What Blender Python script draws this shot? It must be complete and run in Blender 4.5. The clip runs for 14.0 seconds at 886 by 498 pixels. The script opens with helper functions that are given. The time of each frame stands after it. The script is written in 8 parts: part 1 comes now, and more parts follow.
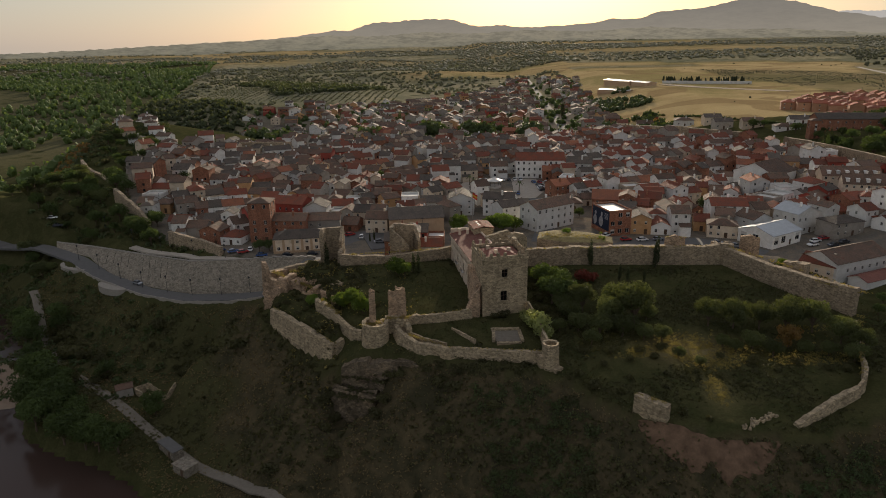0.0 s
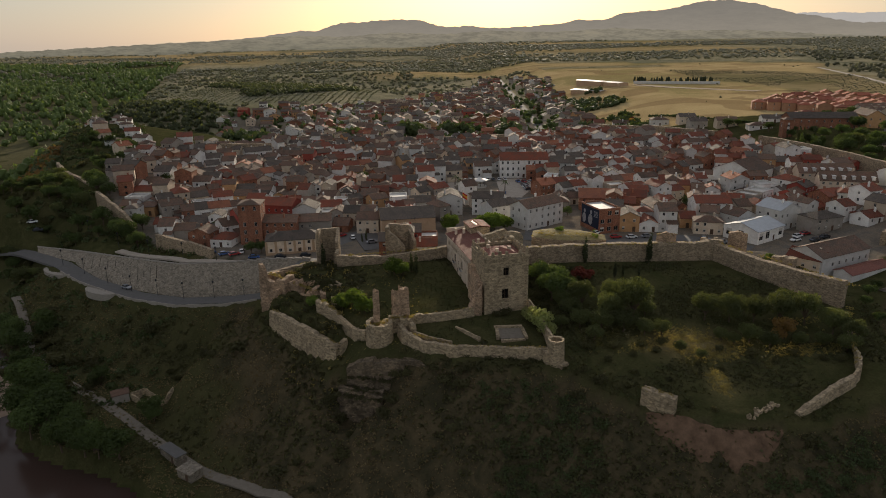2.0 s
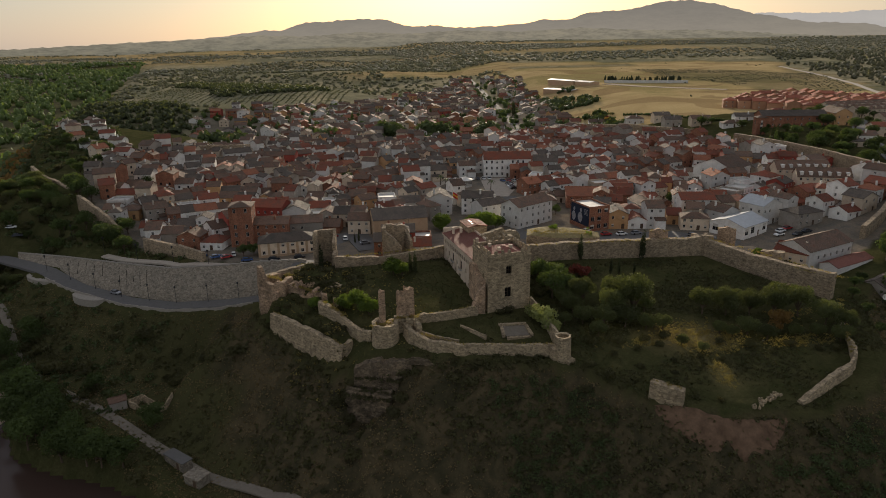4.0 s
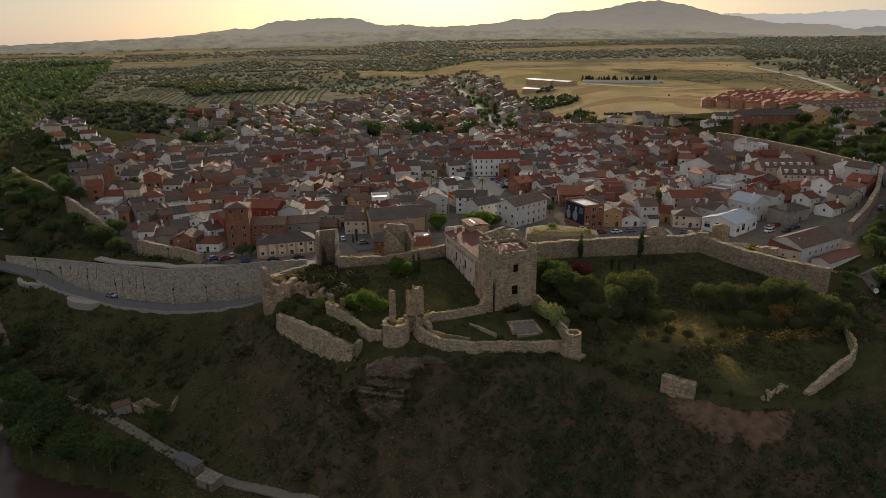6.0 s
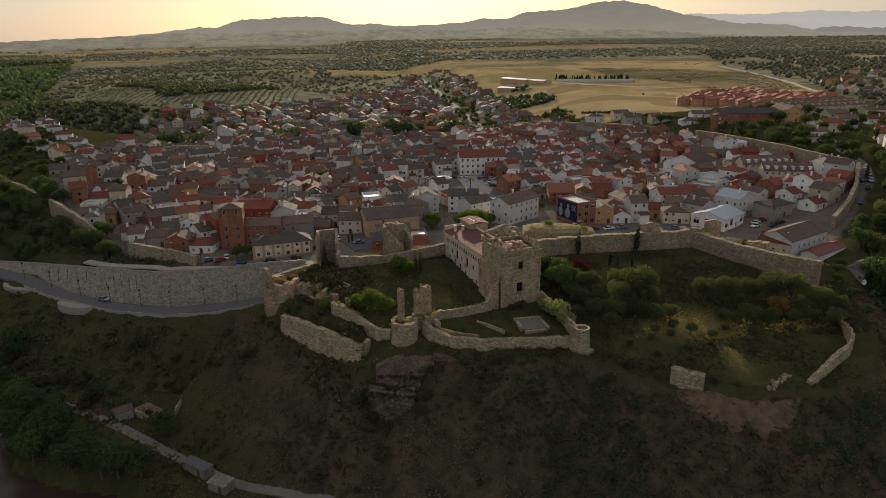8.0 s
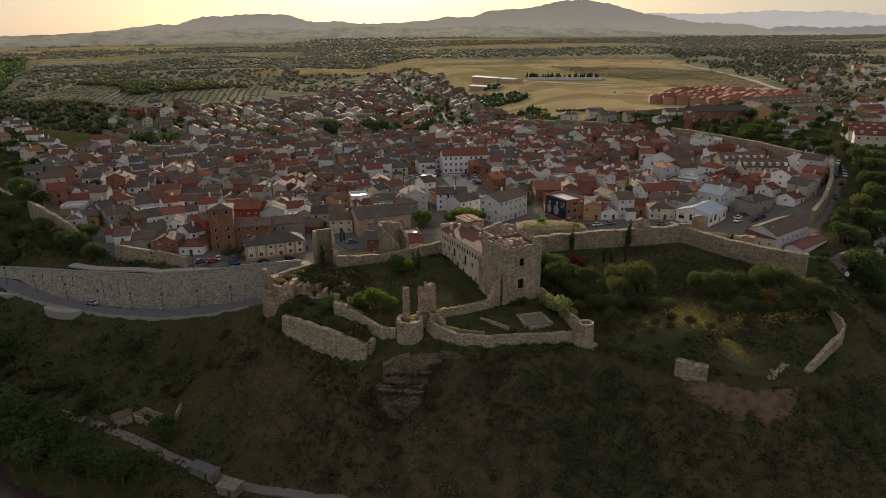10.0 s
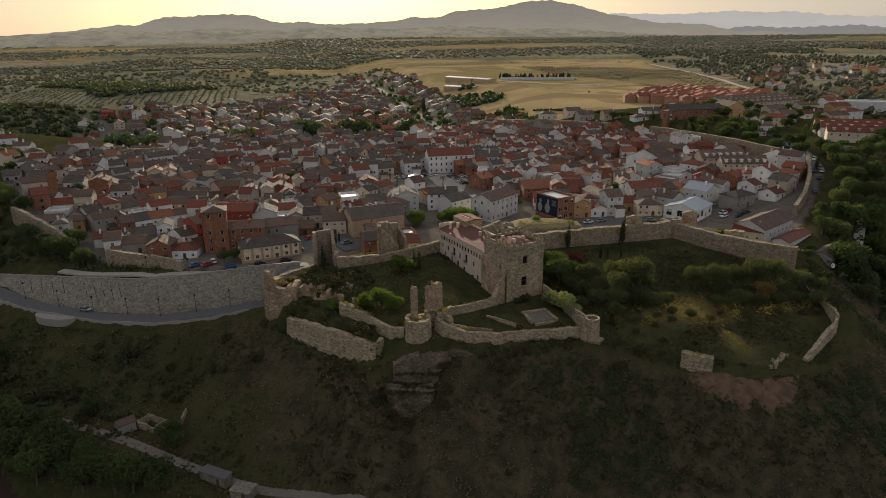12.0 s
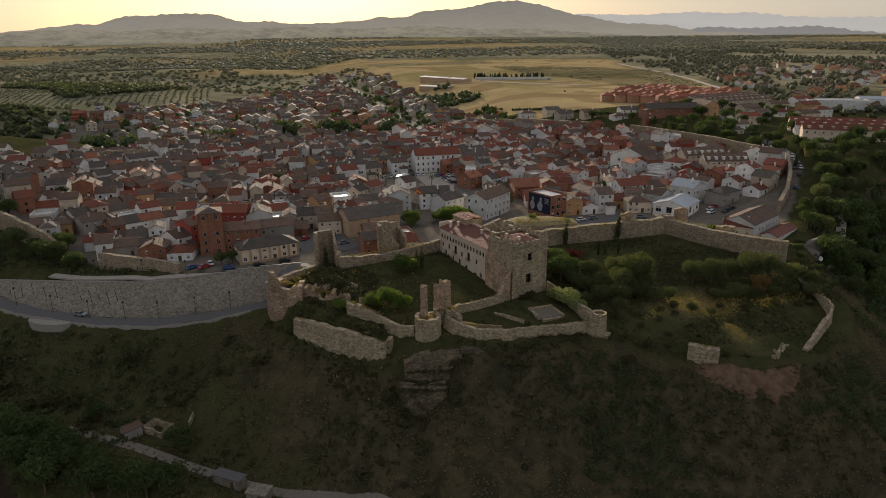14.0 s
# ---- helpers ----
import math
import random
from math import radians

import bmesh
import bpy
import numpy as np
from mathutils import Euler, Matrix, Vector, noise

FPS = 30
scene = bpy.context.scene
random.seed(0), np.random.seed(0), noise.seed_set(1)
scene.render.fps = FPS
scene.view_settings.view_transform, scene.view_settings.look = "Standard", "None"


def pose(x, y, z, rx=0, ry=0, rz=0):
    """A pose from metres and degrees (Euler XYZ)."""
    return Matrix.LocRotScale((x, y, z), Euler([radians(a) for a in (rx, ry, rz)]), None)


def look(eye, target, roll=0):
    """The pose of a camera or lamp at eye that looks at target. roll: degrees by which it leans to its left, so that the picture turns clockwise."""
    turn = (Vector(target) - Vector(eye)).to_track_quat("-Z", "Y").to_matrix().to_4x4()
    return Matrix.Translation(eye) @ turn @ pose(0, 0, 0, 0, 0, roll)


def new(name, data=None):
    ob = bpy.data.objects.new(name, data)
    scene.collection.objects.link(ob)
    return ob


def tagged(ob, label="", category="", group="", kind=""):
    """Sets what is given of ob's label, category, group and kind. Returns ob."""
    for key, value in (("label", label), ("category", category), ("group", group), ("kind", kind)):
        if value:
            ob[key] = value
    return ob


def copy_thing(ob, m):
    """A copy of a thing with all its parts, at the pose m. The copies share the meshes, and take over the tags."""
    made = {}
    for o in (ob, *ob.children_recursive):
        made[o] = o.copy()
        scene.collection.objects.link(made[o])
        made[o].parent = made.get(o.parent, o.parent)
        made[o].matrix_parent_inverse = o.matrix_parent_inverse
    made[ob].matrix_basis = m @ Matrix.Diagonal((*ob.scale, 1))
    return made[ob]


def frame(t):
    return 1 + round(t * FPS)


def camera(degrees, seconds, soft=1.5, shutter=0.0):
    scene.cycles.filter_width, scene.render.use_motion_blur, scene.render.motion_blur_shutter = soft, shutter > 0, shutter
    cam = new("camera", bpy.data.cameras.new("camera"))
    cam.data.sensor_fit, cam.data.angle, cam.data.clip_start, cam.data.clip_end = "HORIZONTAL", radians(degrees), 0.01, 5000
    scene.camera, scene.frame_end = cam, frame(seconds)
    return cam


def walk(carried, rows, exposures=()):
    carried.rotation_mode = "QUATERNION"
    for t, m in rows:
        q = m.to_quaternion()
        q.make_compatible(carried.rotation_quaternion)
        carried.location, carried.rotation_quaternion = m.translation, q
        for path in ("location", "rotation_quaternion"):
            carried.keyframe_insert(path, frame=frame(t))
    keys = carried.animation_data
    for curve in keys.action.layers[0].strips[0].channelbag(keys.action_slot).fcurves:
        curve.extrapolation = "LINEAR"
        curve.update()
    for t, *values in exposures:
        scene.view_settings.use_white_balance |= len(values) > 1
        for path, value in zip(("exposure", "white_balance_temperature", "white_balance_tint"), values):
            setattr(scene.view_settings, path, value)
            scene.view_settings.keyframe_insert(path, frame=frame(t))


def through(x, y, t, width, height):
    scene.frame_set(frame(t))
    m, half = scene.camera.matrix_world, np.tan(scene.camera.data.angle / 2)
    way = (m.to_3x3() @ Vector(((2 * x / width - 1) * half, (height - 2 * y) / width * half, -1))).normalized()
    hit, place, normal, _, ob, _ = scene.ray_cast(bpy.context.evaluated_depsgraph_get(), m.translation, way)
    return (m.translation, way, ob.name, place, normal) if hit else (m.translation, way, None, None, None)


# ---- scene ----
cam = camera(67.6, 14.0, 0.95)
PATH = [
    (0, (-4.57, -197.135, 92.281), (-4.57, -195.227, 91.683), -0.9),
    (0.5, (-6.793, -197.48, 92.32), (-6.768, -195.572, 91.721), -0.9),
    (1, (-9.021, -197.752, 92.366), (-8.969, -195.844, 91.768), -0.9),
    (1.5, (-11.297, -198.006, 92.429), (-11.221, -196.099, 91.831), -0.9),
    (2, (-13.63, -198.242, 92.496), (-13.537, -196.336, 91.898), -0.8),
    (2.5, (-16.017, -198.414, 92.573), (-15.903, -196.509, 91.975), -0.8),
    (3, (-18.485, -198.499, 92.666), (-18.344, -196.596, 92.067), -0.8),
    (5.5, (-30.975, -198.69, 93.483), (-30.724, -196.8, 92.88), -0.7),
    (6, (-33.437, -198.705, 93.553), (-33.166, -196.818, 92.949), -0.6),
    (6.5, (-35.93, -198.59, 93.597), (-35.639, -196.706, 92.993), -0.6),
    (7, (-38.481, -198.399, 93.626), (-38.166, -196.518, 93.021), -0.6),
    (7.5, (-41.178, -198.188, 93.651), (-40.84, -196.312, 93.046), -0.6),
    (8, (-43.862, -197.929, 93.671), (-43.499, -196.058, 93.064), -0.5),
    (10.5, (-56.786, -196.335, 94.07), (-56.297, -194.495, 93.458), -0.4),
    (11, (-59.355, -196.045, 94.086), (-58.841, -194.212, 93.475), -0.5),
    (11.5, (-61.941, -195.693, 94.125), (-61.406, -193.866, 93.513), -0.4),
    (12, (-64.636, -195.244, 94.15), (-64.081, -193.423, 93.538), -0.4),
    (12.5, (-67.369, -194.713, 94.159), (-66.794, -192.898, 93.547), -0.3),
    (13, (-70.034, -194.155, 94.186), (-69.437, -192.347, 93.574), -0.3),
    (13.5, (-72.731, -193.563, 94.188), (-72.113, -191.763, 93.575), -0.2),
    (14, (-75.445, -193.075, 94.181), (-74.8, -191.283, 93.568), -0.3),
]
walk(cam, [(t, look(eye, target, roll)) for t, eye, target, roll in PATH], ((0, 0.0, 5920, 10), (14, 0.08, 5830, 10)))

# ---- light ----
SUN_AZ, SUN_EL = radians(8.5), radians(12.3)
world = bpy.data.worlds.new("evening_sky")
scene.world = world
world.use_nodes = True
wn = world.node_tree
sky = wn.nodes.new("ShaderNodeTexSky")
sky.sky_type, sky.sun_disc = "NISHITA", False
sky.sun_elevation, sky.sun_rotation = SUN_EL, SUN_AZ
sky.air_density, sky.dust_density, sky.ozone_density, sky.altitude = 1.3, 1.5, 1.0, 450
wn.nodes["Background"].inputs["Strength"].default_value = 0.10
# thin even evening haze over the whole dome
veil = wn.nodes.new("ShaderNodeMix")
veil.data_type = "RGBA"
veil.inputs[0].default_value = 0.66
veil.inputs[7].default_value = (5.0, 4.55, 4.25, 1)
wn.links.new(sky.outputs[0], veil.inputs[6])
wn.links.new(veil.outputs[2], wn.nodes["Background"].inputs["Color"])
sun = new("sun", bpy.data.lights.new("sun", "SUN"))
sun.data.energy, sun.data.angle, sun.data.color = 4.6, radians(0.6), (1.0, 0.80, 0.55)
sun.matrix_world = look((300 * math.sin(SUN_AZ), 300 * math.cos(SUN_AZ), 300 * math.tan(SUN_EL)), (0, 0, 0))


# ---- materials ----
def material(name, rough=0.9, metal=0.0, spec=0.3):
    m = bpy.data.materials.new(name)
    m.use_nodes = True
    t = m.node_tree
    b = t.nodes["Principled BSDF"]
    b.inputs["Roughness"].default_value, b.inputs["Metallic"].default_value = rough, metal
    b.inputs["Specular IOR Level"].default_value = spec
    return m, t, b


def coords(t, kind="Object"):
    return t.nodes.new("ShaderNodeTexCoord").outputs[kind]


def world_place(t):
    return t.nodes.new("ShaderNodeNewGeometry").outputs["Position"]


def noisy(t, where, scale, detail=6, rough=0.6, warp=0.0):
    n = t.nodes.new("ShaderNodeTexNoise")
    n.inputs["Scale"].default_value, n.inputs["Detail"].default_value = scale, detail
    n.inputs["Roughness"].default_value, n.inputs["Distortion"].default_value = rough, warp
    t.links.new(where, n.inputs["Vector"])
    return n.outputs["Fac"]


def ramp(t, fac, stops):
    r = t.nodes.new("ShaderNodeValToRGB")
    e = r.color_ramp.elements
    for i, (p, c) in enumerate(stops):
        if i > 1:
            e.new(p)
        e[i].position = p
        e[i].color = (*c, 1)
    t.links.new(fac, r.inputs[0])
    return r.outputs[0]


def mix(t, fac, a, b, kind="MIX"):
    m = t.nodes.new("ShaderNodeMix")
    m.data_type, m.blend_type = "RGBA", kind
    for value, slot in ((fac, 0), (a, 6), (b, 7)):
        if isinstance(value, (int, float)):
            m.inputs[slot].default_value = value
        elif isinstance(value, tuple):
            m.inputs[slot].default_value = (*value, 1)
        else:
            t.links.new(value, m.inputs[slot])
    return m.outputs[2]


def math_node(t, op, a, b=0.0):
    m = t.nodes.new("ShaderNodeMath")
    m.operation = op
    for value, slot in ((a, 0), (b, 1)):
        if isinstance(value, (int, float)):
            m.inputs[slot].default_value = value
        else:
            t.links.new(value, m.inputs[slot])
    return m.outputs[0]


def bump(t, b, height, strength, distance):
    n = t.nodes.new("ShaderNodeBump")
    n.inputs["Strength"].default_value, n.inputs["Distance"].default_value = strength, distance
    t.links.new(height, n.inputs["Height"])
    t.links.new(n.outputs[0], b.inputs["Normal"])


def random_tint(t, low, high):
    info = t.nodes.new("ShaderNodeObjectInfo")
    return ramp(t, info.outputs["Random"], [(0.0, (low,) * 3), (1.0, (high,) * 3)])


def masonry(name, pale, dark, joint, course=0.45, length=0.9, stain=0.5):
    """Coursed rubble with joints, blotches and long stains."""
    m, t, b = material(name, 0.95)
    p = world_place(t)
    sep = t.nodes.new("ShaderNodeSeparateXYZ")
    t.links.new(p, sep.inputs[0])
    along = math_node(t, "ADD", math_node(t, "MULTIPLY", sep.outputs[0], 0.8), math_node(t, "MULTIPLY", sep.outputs[1], 0.75))
    com = t.nodes.new("ShaderNodeCombineXYZ")
    t.links.new(along, com.inputs[0]), t.links.new(sep.outputs[2], com.inputs[1])
    bk = t.nodes.new("ShaderNodeTexBrick")
    bk.inputs["Scale"].default_value, bk.inputs["Mortar Size"].default_value = 1.0, 0.1 * course
    bk.inputs["Brick Width"].default_value, bk.inputs["Row Height"].default_value = length, course
    bk.inputs["Color1"].default_value, bk.inputs["Color2"].default_value = (*pale, 1), (*dark, 1)
    bk.inputs["Mortar"].default_value = (*joint, 1)
    wob = t.nodes.new("ShaderNodeVectorMath")
    wob.operation = "ADD"
    nz = t.nodes.new("ShaderNodeTexNoise")
    nz.inputs["Scale"].default_value = 1.3
    t.links.new(p, nz.inputs["Vector"])
    sc = t.nodes.new("ShaderNodeVectorMath")
    sc.operation, sc.inputs["Scale"].default_value = "SCALE", 0.8
    t.links.new(nz.outputs["Color"], sc.inputs[0])
    t.links.new(com.outputs[0], wob.inputs[0]), t.links.new(sc.outputs[0], wob.inputs[1])
    t.links.new(wob.outputs[0], bk.inputs["Vector"])
    grain = mix(t, 0.45, noisy(t, p, 2.6, 8, 0.8), noisy(t, p, 0.8, 7, 0.75))
    blotch = noisy(t, p, 0.22, 5, 0.6, 0.6)
    cell = t.nodes.new("ShaderNodeTexVoronoi")
    cell.inputs["Scale"].default_value, cell.inputs["Randomness"].default_value = 0.95 / course, 1.0
    sq = t.nodes.new("ShaderNodeVectorMath")
    sq.operation = "MULTIPLY"
    sq.inputs[1].default_value = (0.62, 0.62, 1.0)
    t.links.new(p, sq.inputs[0])
    t.links.new(sq.outputs[0], cell.inputs["Vector"])
    one = t.nodes.new("ShaderNodeSeparateColor")
    t.links.new(cell.outputs["Color"], one.inputs[0])
    stone = mix(t, 0.45, bk.outputs[0], tuple(0.5 * (u + v) for u, v in zip(pale, dark)))
    stone = mix(t, 0.8, stone, ramp(t, one.outputs[0], [(0.0, (0.55, 0.54, 0.52)), (0.5, (0.95, 0.94, 0.92)), (1.0, (1.3, 1.26, 1.2))]), "MULTIPLY")
    col = mix(t, 0.5, stone, ramp(t, grain, [(0.38, (0.42, 0.39, 0.36)), (0.50, (0.88, 0.86, 0.83)), (0.62, (1.25, 1.22, 1.16))]), "MULTIPLY")
    st = t.nodes.new("ShaderNodeMapping")
    st.inputs["Scale"].default_value = (0.7, 0.7, 0.09)
    t.links.new(p, st.inputs[0])
    streak = noisy(t, st.outputs[0], 1.0, 5, 0.6)
    col = mix(t, 0.25, col, ramp(t, streak, [(0.38, (0.5, 0.48, 0.45)), (0.52, (1, 1, 1)), (0.68, (1.12, 1.1, 1.06))]), "MULTIPLY")
    col = mix(t, stain, col, ramp(t, blotch, [(0.35, (0.42, 0.40, 0.36)), (0.5, (0.85, 0.83, 0.8)), (0.66, (1.1, 1.02, 0.92))]), "MULTIPLY")
    t.links.new(col, b.inputs["Base Color"])
    bump(t, b, mix(t, 0.5, bk.outputs["Fac"], grain), 0.6, 0.12)
    return m


def plaster(name, colour, spots=0.75, scale=1.0):
    m, t, b = material(name, 0.9)
    p = world_place(t)
    big, fine = noisy(t, p, 0.35 * scale, 5, 0.65, 0.8), noisy(t, p, 3.5, 6, 0.7)
    col = mix(t, 1.0, colour, random_tint(t, 0.68, 1.12), "MULTIPLY")
    col = mix(t, spots, col, ramp(t, big, [(0.32, (0.62, 0.58, 0.52)), (0.55, (1, 1, 1))]), "MULTIPLY")
    col = mix(t, 0.4, col, ramp(t, fine, [(0.3, (0.7, 0.68, 0.65)), (0.65, (1.05, 1.05, 1.05))]), "MULTIPLY")
    t.links.new(col, b.inputs["Base Color"])
    bump(t, b, fine, 0.25, 0.03)
    return m


def tiles(name, a, c, lichen):
    """Curved roof tiles: rows down the slope, patched and lichened."""
    m, t, b = material(name, 0.85)
    o = coords(t, "Object")
    p = world_place(t)
    wv = t.nodes.new("ShaderNodeTexWave")
    wv.inputs["Scale"].default_value, wv.inputs["Distortion"].default_value = 1.1, 0.6
    t.links.new(o, wv.inputs["Vector"])
    spot, big = noisy(t, p, 2.2, 7, 0.75), noisy(t, p, 0.3, 5, 0.6, 0.7)
    col = mix(t, ramp(t, spot, [(0.35, (0, 0, 0)), (0.65, (1, 1, 1))]), a, c)
    col = mix(t, ramp(t, big, [(0.45, (0, 0, 0)), (0.62, (0.75, 0.75, 0.75))]), col, lichen)
    col = mix(t, 1.0, col, random_tint(t, 0.7, 1.2), "MULTIPLY")
    col = mix(t, 0.35, col, ramp(t, wv.outputs["Fac"], [(0.0, (0.45, 0.43, 0.4)), (0.6, (1.1, 1.1, 1.1))]), "MULTIPLY")
    t.links.new(col, b.inputs["Base Color"])
    bump(t, b, mix(t, 0.4, wv.outputs["Fac"], spot), 0.7, 0.12)
    return m


def leaves(name, a, c, through=0.4):
    m, t, b = material(name, 0.7)
    p = world_place(t)
    col = mix(t, noisy(t, p, 0.9, 4, 0.7), a, c)
    col = mix(t, 1.0, col, random_tint(t, 0.72, 1.25), "MULTIPLY")
    t.links.new(col, b.inputs["Base Color"])
    tr = t.nodes.new("ShaderNodeBsdfTranslucent")
    t.links.new(mix(t, 1.0, col, (1.25, 1.25, 0.55), "MULTIPLY"), tr.inputs[0])
    mx = t.nodes.new("ShaderNodeMixShader")
    mx.inputs[0].default_value = through
    t.links.new(b.outputs[0], mx.inputs[1]), t.links.new(tr.outputs[0], mx.inputs[2])
    t.links.new(mx.outputs[0], t.nodes["Material Output"].inputs[0])
    return m


def plain(name, colour, rough=0.6, metal=0.0, spec=0.4, vary=0.25, scale=2.0):
    m, t, b = material(name, rough, metal, spec)
    f = noisy(t, world_place(t), scale, 6, 0.7)
    col = mix(t, vary, colour, ramp(t, f, [(0.3, (0.45, 0.44, 0.42)), (0.7, (1.1, 1.1, 1.1))]), "MULTIPLY")
    t.links.new(col, b.inputs["Base Color"])
    bump(t, b, f, 0.15, 0.03)
    return m


STONE = masonry("castle_stone", (0.53, 0.435, 0.295), (0.33, 0.27, 0.185), (0.20, 0.165, 0.115), 0.42, 0.75, 0.3)
STONE_PINK = masonry("ruin_masonry", (0.58, 0.42, 0.295), (0.38, 0.29, 0.205), (0.27, 0.21, 0.155), 0.32, 0.55, 0.7)
STONE_WALL = masonry("town_wall_stone", (0.43, 0.345, 0.24), (0.31, 0.25, 0.178), (0.25, 0.205, 0.155), 0.35, 0.6, 0.32)
STONE_GREY = masonry("retaining_stone", (0.285, 0.255, 0.21), (0.262, 0.235, 0.193), (0.24, 0.213, 0.176), 0.36, 0.6, 0.3)
RUBBLE = masonry("dark_rubble", (0.25, 0.205, 0.148), (0.165, 0.135, 0.098), (0.10, 0.082, 0.06), 0.4, 0.6, 0.95)
TAN = plaster("tan_brick_render", (0.50, 0.35, 0.22), 0.4)
TERRA = plaster("terracotta_plaster", (0.50, 0.28, 0.17), 0.4)
WHITE = plaster("white_plaster", (0.80, 0.78, 0.74), 0.45)
CREAM = plaster("cream_plaster", (0.66, 0.55, 0.42), 0.55)
OCHRE = plaster("ochre_plaster", (0.62, 0.37, 0.18), 0.55)
GREYW = plaster("grey_render", (0.40, 0.36, 0.31), 0.6)
REDW = plaster("red_plaster", (0.37, 0.085, 0.06), 0.5)
FACADE = plaster("palace_plaster", (0.68, 0.56, 0.43), 0.5)
BRICK = masonry("red_brick", (0.38, 0.17, 0.105), (0.31, 0.135, 0.085), (0.36, 0.24, 0.17), 0.12, 0.3, 0.35)
TILE_BROWN = tiles("weathered_tiles", (0.13, 0.078, 0.054), (0.20, 0.125, 0.088), (0.10, 0.08, 0.06))
TILE_RED = tiles("red_tiles", (0.25, 0.075, 0.04), (0.19, 0.06, 0.035), (0.14, 0.07, 0.047))
TILE_GREY = tiles("grey_tiles", (0.095, 0.078, 0.063), (0.15, 0.118, 0.095), (0.08, 0.07, 0.058))
TILE_ORANGE = tiles("terracotta_tiles", (0.31, 0.115, 0.06), (0.35, 0.14, 0.075), (0.24, 0.105, 0.063))
TILE_ESTATE = tiles("estate_tiles", (0.33, 0.105, 0.058), (0.27, 0.08, 0.047), (0.34, 0.135, 0.078))
TILE_MAROON = tiles("maroon_sheet", (0.17, 0.068, 0.05), (0.21, 0.09, 0.066), (0.15, 0.068, 0.052))
SHEET = plain("zinc_sheet", (0.42, 0.44, 0.46), 0.38, 0.4, 0.5, 0.35, 0.6)
SHEET_WHITE = plain("pale_roof_sheet", (0.62, 0.60, 0.56), 0.35, 0.1, 0.5, 0.3, 0.6)
GLASS = plain("dark_window_glass", (0.02, 0.022, 0.025), 0.2, 0.0, 0.3, 0.1)
FRAME_W = plain("pale_window_frame", (0.55, 0.52, 0.47), 0.6)
# near-black colour stands in for the shade inside castle windows and slots
VOID = plain("unlit_opening", (0.012, 0.011, 0.010), 0.95, 0, 0.05)
WOOD = plain("dark_wood", (0.10, 0.06, 0.035), 0.6, 0, 0.3, 0.5, 4)
IRON = plain("dark_iron", (0.04, 0.04, 0.042), 0.5, 0.6)
ASPHALT = plain("asphalt", (0.125, 0.12, 0.115), 0.85, 0, 0.3, 0.4, 0.8)
WORN = plain("worn_asphalt", (0.13, 0.125, 0.12), 0.9, 0, 0.05, 0.4, 0.5)
KERB = plain("kerb_stone", (0.31, 0.28, 0.24), 0.85, 0, 0.3, 0.4, 1.5)
CONCRETE = plain("pale_concrete", (0.46, 0.43, 0.39), 0.85, 0, 0.3, 0.45, 0.7)
PAVED = plain("pale_paving", (0.40, 0.35, 0.29), 0.85, 0, 0.3, 0.45, 0.5)
GRAVEL = plain("pale_gravel_path", (0.20, 0.175, 0.14), 0.95, 0, 0.2, 0.5, 1.2)
SAND = plain("river_sand", (0.40, 0.30, 0.22), 0.95, 0, 0.2, 0.5, 0.3)
EARTH = plain("red_earth", (0.165, 0.105, 0.066), 0.95, 0, 0.2, 0.95, 0.45)
PLOUGHED = plain("ploughed_soil", (0.21, 0.15, 0.09), 0.95, 0, 0.2, 0.7, 0.4)
BARK = plain("bark", (0.13, 0.095, 0.065), 0.95, 0, 0.2, 0.6, 3)
DRY = leaves("dry_grass", (0.185, 0.14, 0.075), (0.115, 0.09, 0.05), 0.35)
STRAW_TOP = plain("dry_turf", (0.30, 0.245, 0.12), 0.95, 0, 0.1, 0.9, 0.9)
# straw colour, warmed to include the glow of low sun
GRASS_LIT = leaves("sunlit_straw_grass", (0.40, 0.31, 0.12), (0.27, 0.225, 0.085), 0.5)
SCRUB = leaves("scrub_leaves", (0.07, 0.072, 0.03), (0.10, 0.09, 0.04), 0.35)
LEAF = leaves("bright_green_leaves", (0.14, 0.19, 0.035), (0.09, 0.135, 0.028), 0.5)
LEAF_MID = leaves("mid_green_leaves", (0.085, 0.115, 0.034), (0.06, 0.085, 0.026), 0.38)
LEAF_DARK = leaves("dark_green_leaves", (0.055, 0.08, 0.028), (0.085, 0.105, 0.04), 0.3)
PINE = leaves("pine_needles", (0.075, 0.09, 0.035), (0.12, 0.13, 0.05), 0.42)
CYPRESS = leaves("cypress_leaves", (0.045, 0.055, 0.022), (0.06, 0.068, 0.028), 0.25)
PALE_LEAF = leaves("pale_flowering_leaves", (0.24, 0.28, 0.09), (0.34, 0.34, 0.17), 0.45)
RED_LEAF = leaves("red_leaves", (0.22, 0.035, 0.03), (0.12, 0.05, 0.03), 0.35)
BROWN_LEAF = leaves("brown_autumn_leaves", (0.30, 0.18, 0.06), (0.20, 0.13, 0.05), 0.5)
# leaf colours of these two are lifted to include the distance haze
FARWOOD = leaves("haze_paled_tree_leaves", (0.15, 0.155, 0.10), (0.205, 0.20, 0.135), 0.4)
HAZEWOOD = leaves("haze_paled_woodland_leaves", (0.22, 0.215, 0.165), (0.27, 0.26, 0.195), 0.4)
GARDEN = leaves("garden_tree_leaves", (0.13, 0.145, 0.07), (0.092, 0.11, 0.052), 0.45)
POPLAR = leaves("poplar_leaves", (0.13, 0.17, 0.055), (0.10, 0.14, 0.045), 0.4)

